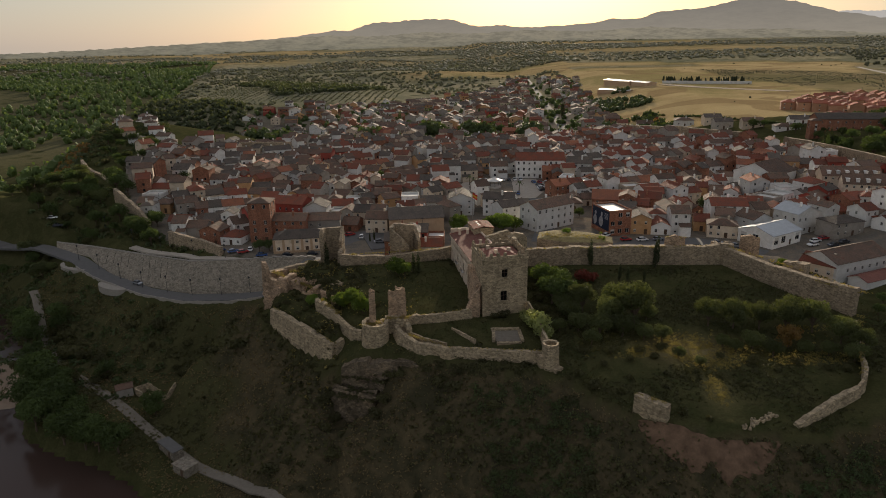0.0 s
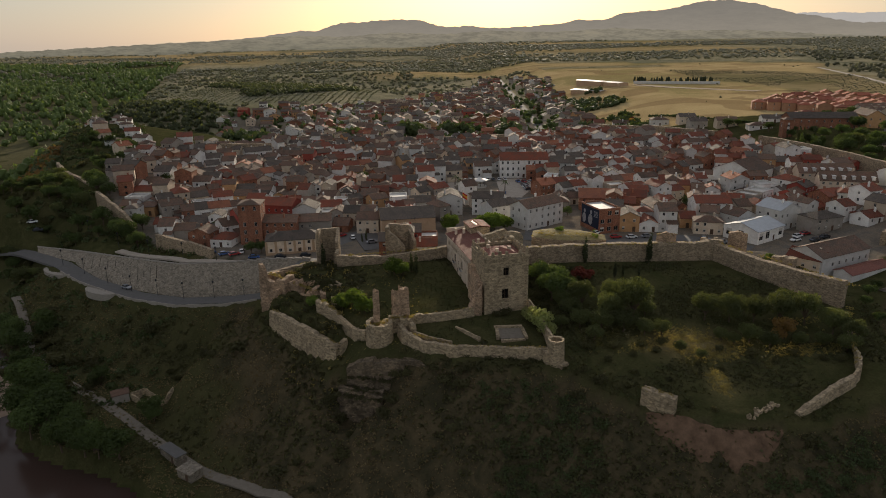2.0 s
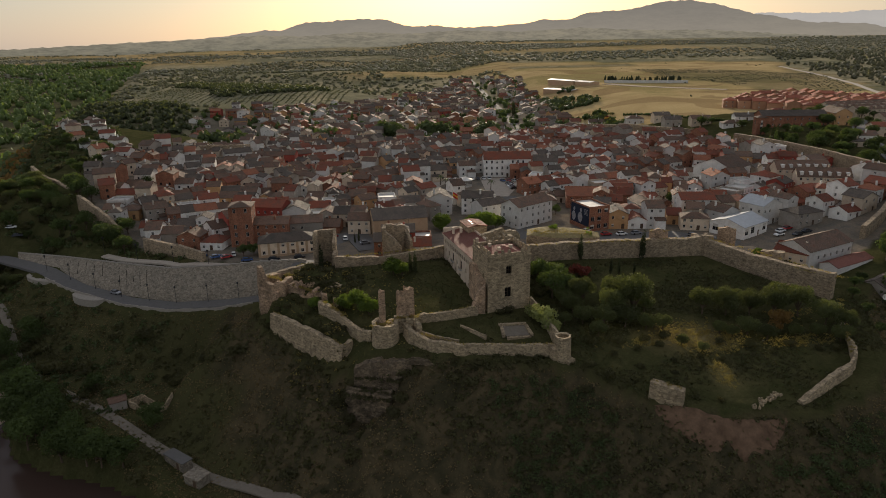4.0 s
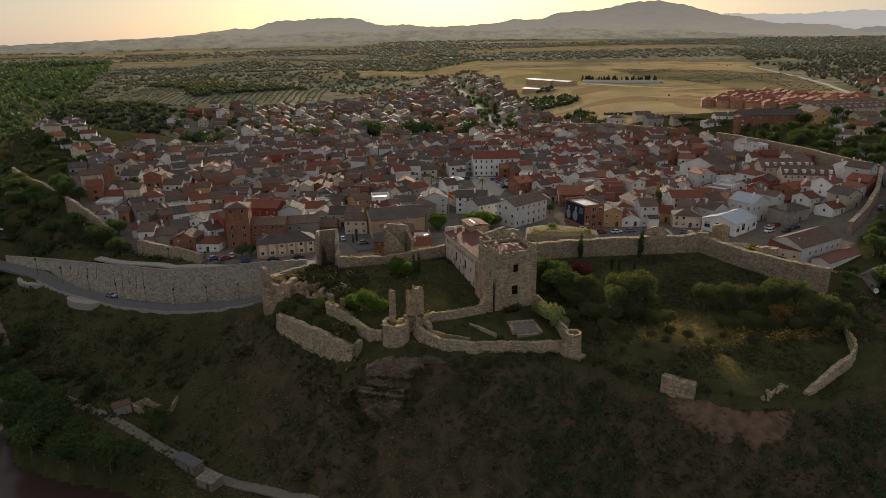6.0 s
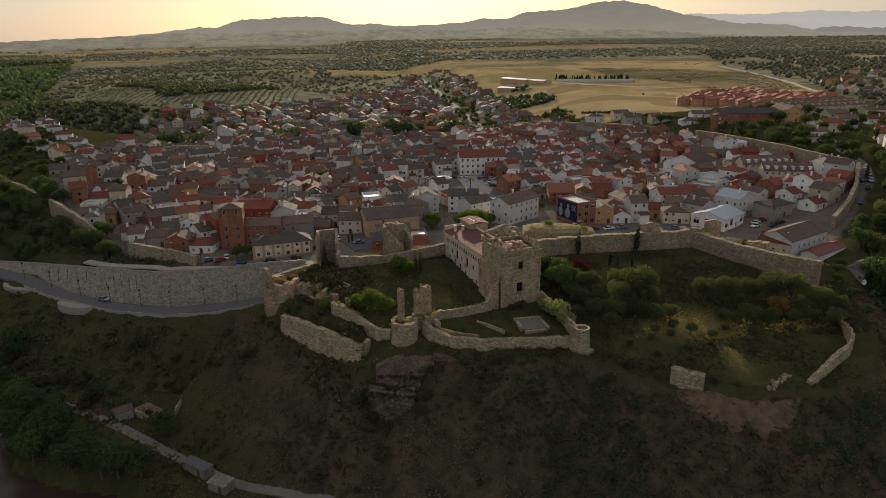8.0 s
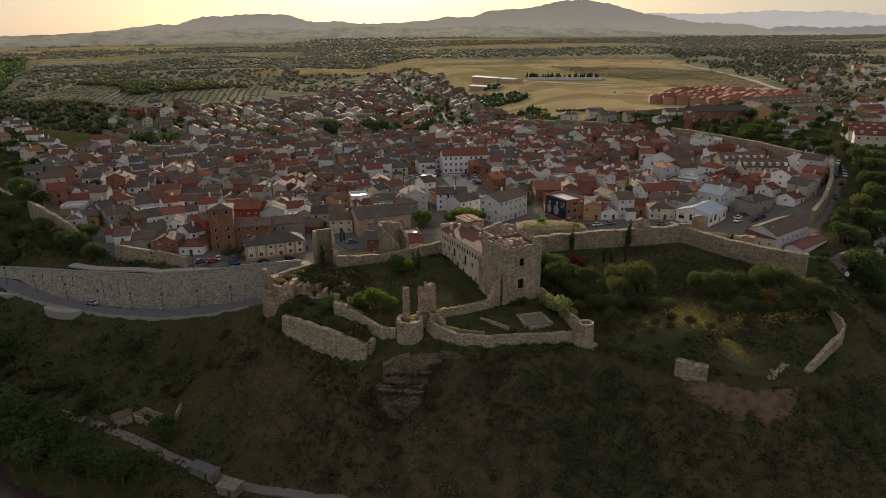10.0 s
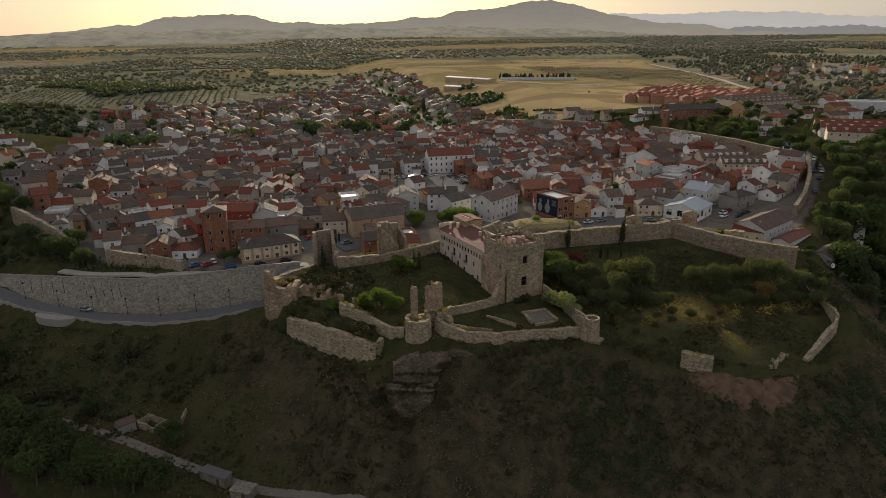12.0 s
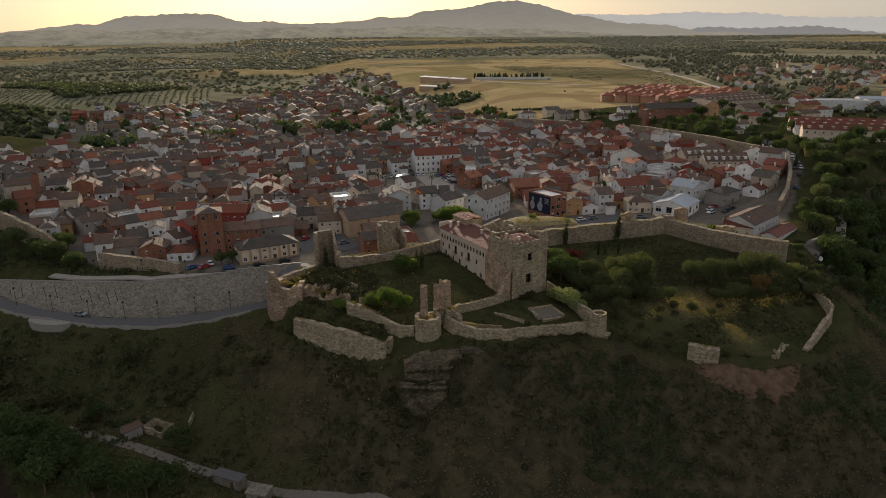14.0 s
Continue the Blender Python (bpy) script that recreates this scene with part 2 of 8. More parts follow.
# river water: glossy, a little silty
WATER, wt, wb = material("river_water", 0.16, 0, 0.12)
wb.inputs["Base Color"].default_value = (0.062, 0.040, 0.032, 1)
bump(wt, wb, noisy(wt, world_place(wt), 0.8, 4, 0.5), 0.12, 0.06)


def paint(name, colour):
    m, t, b = material(name, 0.25, 0.0, 0.5)
    b.inputs["Base Color"].default_value = (*colour, 1)
    b.inputs["Coat Weight"].default_value = 0.6
    return m


CAR_PAINT = [paint("white_car_paint", (0.75, 0.75, 0.74)), paint("grey_car_paint", (0.22, 0.23, 0.25)), paint("dark_car_paint", (0.03, 0.035, 0.045)), paint("red_car_paint", (0.35, 0.03, 0.03)), paint("blue_car_paint", (0.05, 0.10, 0.25))]
RUBBER = plain("tyre_rubber", (0.02, 0.02, 0.02), 0.9)


def ground_material():
    """Soil that changes with its use: dry bluff, green turf, paving, golden stubble and painted sun patches, far open
    woodland.
    """
    m, t, b = material("ground_soil", 1.0, 0, 0.0)
    p = world_place(t)
    at = t.nodes.new("ShaderNodeAttribute")
    at.attribute_name = "zones"
    sep = t.nodes.new("ShaderNodeSeparateColor")
    t.links.new(at.outputs["Color"], sep.inputs[0])
    fine, mid, big = noisy(t, p, 1.6, 8, 0.75), noisy(t, p, 0.16, 7, 0.65, 0.8), noisy(t, p, 0.02, 6, 0.6, 0.5)
    huge = noisy(t, p, 0.0045, 8, 0.68, 0.4)
    bluff = mix(t, ramp(t, mid, [(0.40, (0, 0, 0)), (0.60, (1, 1, 1))]), (0.102, 0.081, 0.046), (0.051, 0.047, 0.027))
    turf = mix(t, ramp(t, mid, [(0.38, (0, 0, 0)), (0.62, (1, 1, 1))]), (0.05, 0.055, 0.022), (0.08, 0.076, 0.034))
    town = mix(t, ramp(t, mid, [(0.4, (0, 0, 0)), (0.6, (1, 1, 1))]), (0.16, 0.145, 0.125), (0.22, 0.185, 0.145))
    gold = mix(t, ramp(t, big, [(0.36, (0, 0, 0)), (0.62, (1, 1, 1))]), (0.52, 0.40, 0.205), (0.42, 0.315, 0.16))
    gold = mix(t, ramp(t, huge, [(0.50, (0, 0, 0)), (0.57, (0.7, 0.7, 0.7))]), gold, (0.27, 0.235, 0.10))
    strip = noisy(t, p, 0.009, 3, 0.4, 1.5)
    gold = mix(t, ramp(t, strip, [(0.56, (0, 0, 0)), (0.58, (0.6, 0.6, 0.6))]), gold, (0.27, 0.19, 0.10))
    # dry pasture, its tones raised to take in haze over the far plain
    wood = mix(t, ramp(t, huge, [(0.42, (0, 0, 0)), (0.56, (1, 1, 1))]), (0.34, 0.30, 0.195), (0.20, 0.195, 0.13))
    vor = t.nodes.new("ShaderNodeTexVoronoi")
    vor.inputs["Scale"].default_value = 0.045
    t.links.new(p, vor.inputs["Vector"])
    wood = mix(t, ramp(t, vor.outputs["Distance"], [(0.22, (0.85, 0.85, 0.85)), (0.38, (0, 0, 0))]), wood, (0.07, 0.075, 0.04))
    col = mix(t, at.outputs["Alpha"], bluff, turf)
    col = mix(t, sep.outputs[0], col, town)
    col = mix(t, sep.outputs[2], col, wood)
    col = mix(t, sep.outputs[1], col, gold)
    col = mix(t, 0.7, col, ramp(t, fine, [(0.3, (0.5, 0.48, 0.45)), (0.7, (1.15, 1.15, 1.12))]), "MULTIPLY")
    t.links.new(col, b.inputs["Base Color"])
    bump(t, b, mix(t, 0.5, fine, mid), 0.9, 0.5)
    return m


GROUND = ground_material()


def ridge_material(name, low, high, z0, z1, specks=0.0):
    """Far mountains: emission whose colour is the lit haze before them, graded by height."""
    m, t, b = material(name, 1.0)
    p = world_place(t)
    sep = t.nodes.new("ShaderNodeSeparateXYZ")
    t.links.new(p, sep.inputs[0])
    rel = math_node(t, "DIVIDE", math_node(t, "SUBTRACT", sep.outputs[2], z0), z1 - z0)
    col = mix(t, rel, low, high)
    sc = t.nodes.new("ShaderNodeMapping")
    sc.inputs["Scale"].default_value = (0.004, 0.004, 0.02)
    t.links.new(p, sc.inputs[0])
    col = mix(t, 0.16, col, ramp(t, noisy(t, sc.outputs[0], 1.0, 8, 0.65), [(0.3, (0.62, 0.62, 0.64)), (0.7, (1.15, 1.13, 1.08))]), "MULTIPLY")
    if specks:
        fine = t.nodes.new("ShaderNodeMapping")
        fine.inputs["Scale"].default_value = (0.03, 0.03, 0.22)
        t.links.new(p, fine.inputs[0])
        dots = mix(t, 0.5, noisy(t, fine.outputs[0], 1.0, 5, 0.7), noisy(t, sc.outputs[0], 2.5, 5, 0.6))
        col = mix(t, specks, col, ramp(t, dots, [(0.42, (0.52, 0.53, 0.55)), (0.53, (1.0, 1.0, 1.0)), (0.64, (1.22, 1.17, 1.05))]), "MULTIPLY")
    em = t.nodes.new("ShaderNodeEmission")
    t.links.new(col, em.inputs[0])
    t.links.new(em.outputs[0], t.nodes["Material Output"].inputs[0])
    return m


# ---- mesh building ----
class Build:
    """Collects faces for one mesh."""

    def __init__(self):
        self.v, self.f, self.m = [], [], []

    def add(self, verts, faces, mat=0):
        n = len(self.v)
        self.v += [tuple(p) for p in verts]
        self.f += [tuple(n + i for i in f) for f in faces]
        self.m += [mat] * len(faces)
        return self

    def box(self, cx, cy, z0, sx, sy, sz, rot=0.0, mat=0, taper=1.0):
        c, s = math.cos(rot), math.sin(rot)
        vs = []
        for z, k in ((z0, 1.0), (z0 + sz, taper)):
            for ax, ay in ((-1, -1), (1, -1), (1, 1), (-1, 1)):
                x, y = ax * sx / 2 * k, ay * sy / 2 * k
                vs.append((cx + x * c - y * s, cy + x * s + y * c, z))
        return self.add(vs, [(3, 2, 1, 0), (4, 5, 6, 7), (0, 1, 5, 4), (1, 2, 6, 5), (2, 3, 7, 6), (3, 0, 4, 7)], mat)

    def tube(self, rings, sides=10, mat=0, cap=True):
        """Rings of (x, y, z, radius), bottom to top."""
        vs, fs = [], []
        for x, y, z, r in rings:
            vs += [(x + r * math.cos(2 * math.pi * k / sides), y + r * math.sin(2 * math.pi * k / sides), z) for k in range(sides)]
        for i in range(len(rings) - 1):
            for k in range(sides):
                a, b = i * sides + k, i * sides + (k + 1) % sides
                fs.append((a, b, b + sides, a + sides))
        if cap:
            fs += [tuple(range(sides))[::-1], tuple(range((len(rings) - 1) * sides, len(rings) * sides))]
        return self.add(vs, fs, mat)

    def limb(self, a, b, r0, r1, sides=6, mat=0):
        a, b = Vector(a), Vector(b)
        q = (b - a).to_track_quat("Z", "Y")
        vs = []
        for o, r in ((a, r0), (b, r1)):
            vs += [o + q @ Vector((r * math.cos(2 * math.pi * k / sides), r * math.sin(2 * math.pi * k / sides), 0)) for k in range(sides)]
        return self.add(vs, [(k, (k + 1) % sides, sides + (k + 1) % sides, sides + k) for k in range(sides)] + [tuple(range(sides, 2 * sides))], mat)

    def weld(self):
        """Join corners that lie on one another."""
        seen, to, vs = {}, [], []
        for p in self.v:
            k = tuple(round(c, 3) for c in p)
            if k not in seen:
                seen[k] = len(vs)
                vs.append(p)
            to.append(seen[k])
        kept = [(tuple(to[i] for i in f), m) for f, m in zip(self.f, self.m) if len({to[i] for i in f}) > 2]
        self.v, self.f, self.m = vs, [f for f, _ in kept], [m for _, m in kept]
        return self

    def mesh(self, name, mats, smooth_shade=False):
        me = bpy.data.meshes.new(name)
        me.from_pydata(self.v, [], self.f)
        for m in mats:
            me.materials.append(m)
        if len(mats) > 1:
            me.polygons.foreach_set("material_index", self.m)
        if smooth_shade:
            me.polygons.foreach_set("use_smooth", [True] * len(me.polygons))
        me.update()
        return me


def part(name, build, mats, parent, label="", smooth_shade=False, m=None):
    """One mesh object under a thing or under a part."""
    me = build.mesh(name, mats if isinstance(mats, (list, tuple)) else [mats], smooth_shade) if isinstance(build, Build) else build
    ob = new(name, me)
    ob.parent = parent
    if m is not None:
        ob.matrix_basis = m
    if label:
        ob["label"] = label
    return ob


def thing(name, label, category, group="", kind="", m=None):
    ob = new(name)
    ob.empty_display_size = 0.5
    if m is not None:
        ob.matrix_basis = m
    return tagged(ob, label, category, group, kind)


def solid(name, build, mats, label, category="", group="", kind="", smooth_shade=False):
    ob = new(name, build.mesh(name, mats if isinstance(mats, (list, tuple)) else [mats], smooth_shade))
    return tagged(ob, label, category, group, kind)


# ---- lie of the land ----
def smooth(a, b, x):
    t = np.clip((x - a) / (b - a), 0, 1)
    return t * t * (3 - 2 * t)

def polydist(pts, x, y):
    """Signed distance to a polyline (positive on its right-hand side) and the third value carried along it."""
    best = np.full(np.shape(x), 1e9); sign = np.zeros(np.shape(x)); val = np.zeros(np.shape(x))
    for (ax, ay, az), (bx, by, bz) in zip(pts, pts[1:]):
        dx, dy = bx - ax, by - ay
        u = np.clip(((x - ax) * dx + (y - ay) * dy) / (dx * dx + dy * dy), 0, 1)
        ex, ey = x - ax - u * dx, y - ay - u * dy
        d = np.hypot(ex, ey)
        m = d < best - 1e-6
        best = np.where(m, d, best)
        sign = np.where(m, np.where(dy * ex - dx * ey > 0, 1.0, -1.0), sign)
        val = np.where(m, az + u * (bz - az), val)
    return best * sign, val

RIM = [(-1500, 4900, 40), (-560, 1500, 30), (-360, 700, 22), (-300, 400, 24), (-268, 310, 26), (-232, 232, 25), (-205, 165, 21), (-212, 128, 10.5), (-300, 150, 9), (-303, 138, 9), (-200, 96, 9.3), (-170, 76, 9.5),
       (-155, 55, 10), (-138, 42, 7), (-114, 26.5, 6), (-96, 21.5, 6), (-79, 18, 7.5), (-66, 13, 9.5),
       (-63, -4, 12.0), (-57, -14, 11.5), (-43.5, -29.5, 8.5), (-37, -36, 8.5), (-32, -39, 11), (-26, -39, 15), (-12, -44, 16.5), (6, -50, 16), (24, -54, 15.5),
       (34, -66, 14), (43, -74, 13.6), (56, -76, 14), (72, -78, 13.6), (89, -74, 15.8), (101, -60, 18.0), (112, -38, 19.6), (125, -24, 20.5), (150, -2, 22.5), (206, 24, 26), (338, 72, 36), (900, 250, 45)]

def plateau(x, y):
    court = 15 + 0.09 * np.clip(y + 72, 0, 82) + 1.2 * smooth(60, 110, x)
    town = 17.2 + 2.8 * smooth(-75, 30, x) + 17.5 * smooth(118, 250, x) + 3.2 * smooth(60, 200, y) * smooth(-30, -140, x) + 2.0 * smooth(150, 250, y)
    z = court + (town - court) * smooth(12, 26, y + 0.25 * np.maximum(0, x - 85) * (x < 140) + 60 * smooth(105, 125, x))
    z = z - 3.2 * smooth(-80, -128, x) * smooth(85, 55, y)
    z = z + 3.4 * np.exp(-((x + 46) / 9) ** 2 - ((y - 1.5) / 4.5) ** 2)
    # hill with houses to the west, valley behind the town, rising fields and plain
    z = z + 10 * np.exp(-((x + 226) / 55) ** 2 - ((y - 290) / 85) ** 2)
    z = z - 8 * np.exp(-((x + 130) / 90) ** 2 - ((y - 420) / 90) ** 2)
    # the old quarter climbs towards the west
    z = z + 9.5 * smooth(-116, -162, x) * smooth(66, 118, y) * smooth(345, 270, y)
    # wooded gully behind the town, and the grassy spur beyond it
    gy_ = 385 - 0.22 * (x + 200)
    z = z - 17 * np.exp(-((y - gy_) / 46) ** 2) * smooth(-60, -170, x)
    z = z + 9 * np.exp(-((y - gy_ - 135) / 55) ** 2) * smooth(-90, -190, x)
    z = z + 3.0 * (np.sin(x * 0.013 + 2 * np.sin(y * 0.006)) + np.sin(y * 0.012 + x * 0.005)) * smooth(560, 800, y) * smooth(160, -60, x)
    far = np.hypot(x, y + 197)
    z = z + 0.0135 * np.maximum(0, far - 800) * (0.55 + 0.45 * smooth(-0.4, 0.28, np.arctan2(x, y + 197)))
    return z

def ground(x, y):
    x = np.asarray(x, float); y = np.asarray(y, float)
    d, rz = polydist(RIM, x, y)          # positive: outside, towards the river
    top = plateau(x, y)
    road = smooth(-55, -61, x) * smooth(-185, -160, x)
    inside = rz + (top - rz) * (smooth(-9, -22, d) * road + np.where(x < -33, 0.80 * smooth(-1.6, -4.2, d) + 0.20 * smooth(-12, -17, d), smooth(0, -14, d)) * (1 - road))
    # steep river bluff
    drop = 0.74 * np.maximum(d, 0) + 1.2 * (1 - np.exp(-np.maximum(d, 0) / 2.0))
    gully = 1.6 * np.sin(x * 0.11 + 0.6 * np.sin(y * 0.07)) * smooth(4, 20, d)
    low = -13.2 - 0.05 * np.clip(d - 42, 0, 60) + 0.011 * np.maximum(0, np.hypot(x, y + 197) - 900)
    low = low + 40 * smooth(120, 420, x) * smooth(30, -200, y) + 22 * smooth(105, 150, x) * smooth(60, 0, d)
    ax_, ay_ = -86.0, 18.0
    along = (x - ax_) * -0.28 + (y - ay_) * -0.96
    aside = (x - ax_) * 0.96 - (y - ay_) * 0.28
    gully = gully - 5.0 * np.exp(-(aside / 6.5) ** 2) * smooth(2, 12, along) * smooth(46, 30, along) + 3.0 * np.exp(-((aside - 15) / 7.0) ** 2) * smooth(4, 14, along) * smooth(48, 30, along)
    low = low + 4.6 * smooth(-66, -116, x) * smooth(-190, -150, x) * smooth(75, 46, d)
    z = rz - drop + gully - 9.0 * np.exp(-((x + 27.5) / 9) ** 2 - ((y + 45.2) / 6.5) ** 2)
    k = 3.0
    out = np.where(z > low, z, low)
    blend = np.clip((z - low + k) / (2 * k), 0, 1)
    out = low + (z - low) * blend + k * blend * (1 - blend) * 1.0
    z = np.where(d > 0, out, inside)
    # far off the flats rise to the level of the plain
    level = plateau(x, y) - 8
    z = np.where(d > 0, z + np.maximum(0, level - z) * smooth(700, 1700, np.hypot(x, y + 197)), z)
    return z


def gz(x, y):
    return float(ground(np.array([x]), np.array([y]))[0])


def inside(poly, x, y):
    x, y = np.asarray(x, float), np.asarray(y, float)
    hit = np.zeros(x.shape, bool)
    for (ax, ay), (bx, by) in zip(poly, poly[1:] + poly[:1]):
        hit ^= ((ay > y) != (by > y)) & (x < (bx - ax) * (y - ay) / (by - ay + 1e-12) + ax)
    return hit


TOWN = [(-172, 140), (-140, 88), (-118, 66), (-90, 42), (-66, 34), (-46, 24), (-12, 22), (0, 30), (26, 24), (84, 10), (100, -14), (108, -26), (128, -8), (160, 16), (196, 46), (204, 66), (202, 104), (198, 148), (186, 206), (172, 240), (158, 284), (130, 318), (60, 288), (0, 288), (-48, 318), (-110, 300), (-165, 215)]
ROUGH_FIELD = [(405, 885), (515, 805), (600, 720), (575, 640), (520, 540), (458, 428), (395, 415), (378, 470), (392, 560), (372, 680)]
SUBURB = [(-192, 425), (-160, 352), (-112, 312), (-48, 326), (0, 297), (60, 298), (98, 312), (142, 330), (142, 420), (160, 520), (172, 640), (190, 780), (150, 960), (112, 940), (72, 745), (-20, 640), (-130, 566), (-196, 480)]


def axis(near0, near1, step, far0, far1):
    mid = list(np.arange(near0, near1 + 0.01, step))
    up, s = [], step
    while (up[-1] if up else near1) < far1:
        s *= 1.09
        up.append(min((up[-1] if up else near1) + s, far1))
    down, s = [], step
    while (down[-1] if down else near0) > far0:
        s *= 1.09
        down.append(max((down[-1] if down else near0) - s, far0))
    return np.array(down[::-1] + mid + up)


def build_ground():
    xs, ys = axis(-200, 215, 2.2, -4900, 4900), axis(-120, 330, 2.2, -1500, 4900)
    gx, gy = np.meshgrid(xs, ys)
    z = ground(gx, gy)
    rng = np.random.default_rng(5)
    d, _ = polydist(RIM, gx, gy)
    rough = smooth(1, 12, d) * (np.hypot(gx, gy) < 400)
    for way in (WAYS, ROAD):
        rough = rough * smooth(2.5, 7, np.abs(polydist([(a, b, 0) for a, b in way], gx, gy)[0]))
    z = z + rough * rng.normal(0, 0.35, z.shape)
    # river bed
    rv, _ = polydist(RIVER, gx, gy)
    z = np.where(rv > -3, np.minimum(z, WATER_Z + 0.35 - 0.5 * np.maximum(rv + 3, 0).clip(0, 6)), z)
    me = bpy.data.meshes.new("ground")
    nx, ny = len(xs), len(ys)
    idx = np.arange(nx * ny).reshape(ny, nx)
    quads = np.stack([idx[:-1, :-1], idx[:-1, 1:], idx[1:, 1:], idx[1:, :-1]], -1).reshape(-1, 4)
    me.vertices.add(nx * ny)
    me.vertices.foreach_set("co", np.stack([gx, gy, z], -1).ravel())
    me.loops.add(quads.size)
    me.loops.foreach_set("vertex_index", quads.ravel())
    me.polygons.add(len(quads))
    me.polygons.foreach_set("loop_start", np.arange(0, quads.size, 4))
    me.polygons.foreach_set("use_smooth", np.ones(len(quads), bool))
    me.update(calc_edges=True)
    far = np.hypot(gx, gy + 197)
    paved = (inside(TOWN, gx, gy) | (inside(SUBURB, gx, gy))).astype(float)
    wob = 40 * np.sin(gx * 0.011 + 1) + 30 * np.sin(gy * 0.017)
    lane = np.interp(gy, [240, 289, 393, 512, 637, 860, 1800], [372, 391, 454, 514, 564, 640, 1150])
    gold = ((gx > 150 + 0.06 * gy + 0.4 * wob - 40) & (gy > 300 - 0.25 * (gx - 150) + 0.15 * wob) & (gy < 1050 + wob) & (gx < lane)) * 1.0
    gold = np.maximum(gold, smooth(-260, 160, gx + 2.5 * wob - 0.05 * gy) * ((gy > 1050) & (gy < 1215 - 0.42 * np.maximum(0, gx - 250) + 0.3 * wob) & (gx < lane)) * 0.9)
    gold = np.maximum(gold, 0.8 * smooth(1500, 2600, far) * smooth(-0.3, 0.3, np.sin(gx * 0.0031 + 2 * np.sin(gy * 0.0017)) + np.sin(gy * 0.0043 + gx * 0.001)))
    # rough grazing with low scrub beyond the cemetery
    gold = np.where(inside(ROUGH_FIELD, gx, gy), 0.45, gold)
    gold = gold * (1 - paved)
    # warm ellipses painted where sun reaches the bailey between the pines
    gold = np.maximum(gold, 0.55 * np.maximum(np.exp(-((gx - 57) / 9) ** 2 - ((gy + 46) / 6) ** 2), np.exp(-((gx - 57.5) / 3) ** 2 - ((gy + 64) / 6) ** 2)))
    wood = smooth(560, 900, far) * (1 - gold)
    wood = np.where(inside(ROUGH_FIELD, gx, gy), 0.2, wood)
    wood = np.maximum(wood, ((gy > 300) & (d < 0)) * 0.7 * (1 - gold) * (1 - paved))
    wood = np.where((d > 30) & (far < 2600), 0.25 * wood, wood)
    gold = np.where((d > 30) & (far < 2600), 0.0, gold)
    turf = ((d < 1) | (d > 38)) * 1.0
    # the bluff is green west of the dry spur
    turf = np.maximum(turf, 0.85 * smooth(-72, -80, gx + 0.30 * gy + 4 * np.sin(gy * 0.3)))
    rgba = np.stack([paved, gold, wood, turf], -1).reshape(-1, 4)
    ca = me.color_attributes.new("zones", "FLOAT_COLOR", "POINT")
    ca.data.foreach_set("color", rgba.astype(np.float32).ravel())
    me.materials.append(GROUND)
    ob = new("ground", me)
    tagged(ob, "dry grassy bluff, town plateau and open fields reaching the horizon", "ground", kind="structure")


WATER_Z = -16.2
WAYS = [(-168, 50), (-162, 42), (-148, 20), (-131, 0), (-116.6, -11), (-101, -23), (-87.5, -34.5), (-70.5, -48), (-60.5, -54), (-50, -62), (-20, -84), (20, -110)]
ROAD = [(-300, 140), (-205, 92), (-176, 77), (-158, 63), (-139, 47.5), (-114.5, 31.5), (-97, 24.8), (-80, 21.2), (-66, 18.5), (-56, 19.0), (-46, 21.5)]
RIVER = [(-420, 330, 0), (-300, 190, 0), (-181, 49, 0), (-159, 24, 0), (-142, -2, 0), (-129, -30, 0), (-113, -40, 0), (-98, -46, 0), (-87, -53, 0), (-79, -62, 0), (-76, -120, 0), (-60, -400, 0), (-60, -1500, 0)]
build_ground()

w = Build()
w.add([(-1200, -1500, WATER_Z), (-40, -1500, WATER_Z), (-70, -60, WATER_Z), (-120, 10, WATER_Z), (-230, 140, WATER_Z), (-700, 600, WATER_Z), (-1200, 600, WATER_Z)], [(0, 1, 2, 3, 4, 5, 6)])
solid("river", w, WATER, "slow brown river below the bluff", "river", kind="structure")
w = Build()
for k in range(3):
    n = 28
    w.add([(-152 + 1.0 * k + (15 - 4 * k) * math.cos(a) * (1 + 0.18 * math.sin(3 * a + k)) - 4 * math.sin(a), 4 + (20 - 5 * k) * math.sin(a) * (1 + 0.15 * math.cos(2 * a)), WATER_Z + 0.05 + 0.16 * k) for a in [2 * math.pi * i / n for i in range(n)]], [tuple(range(n))])
solid("sandbar", w, SAND, "bare pale sandbar lying in the river", "sandbar", kind="structure")


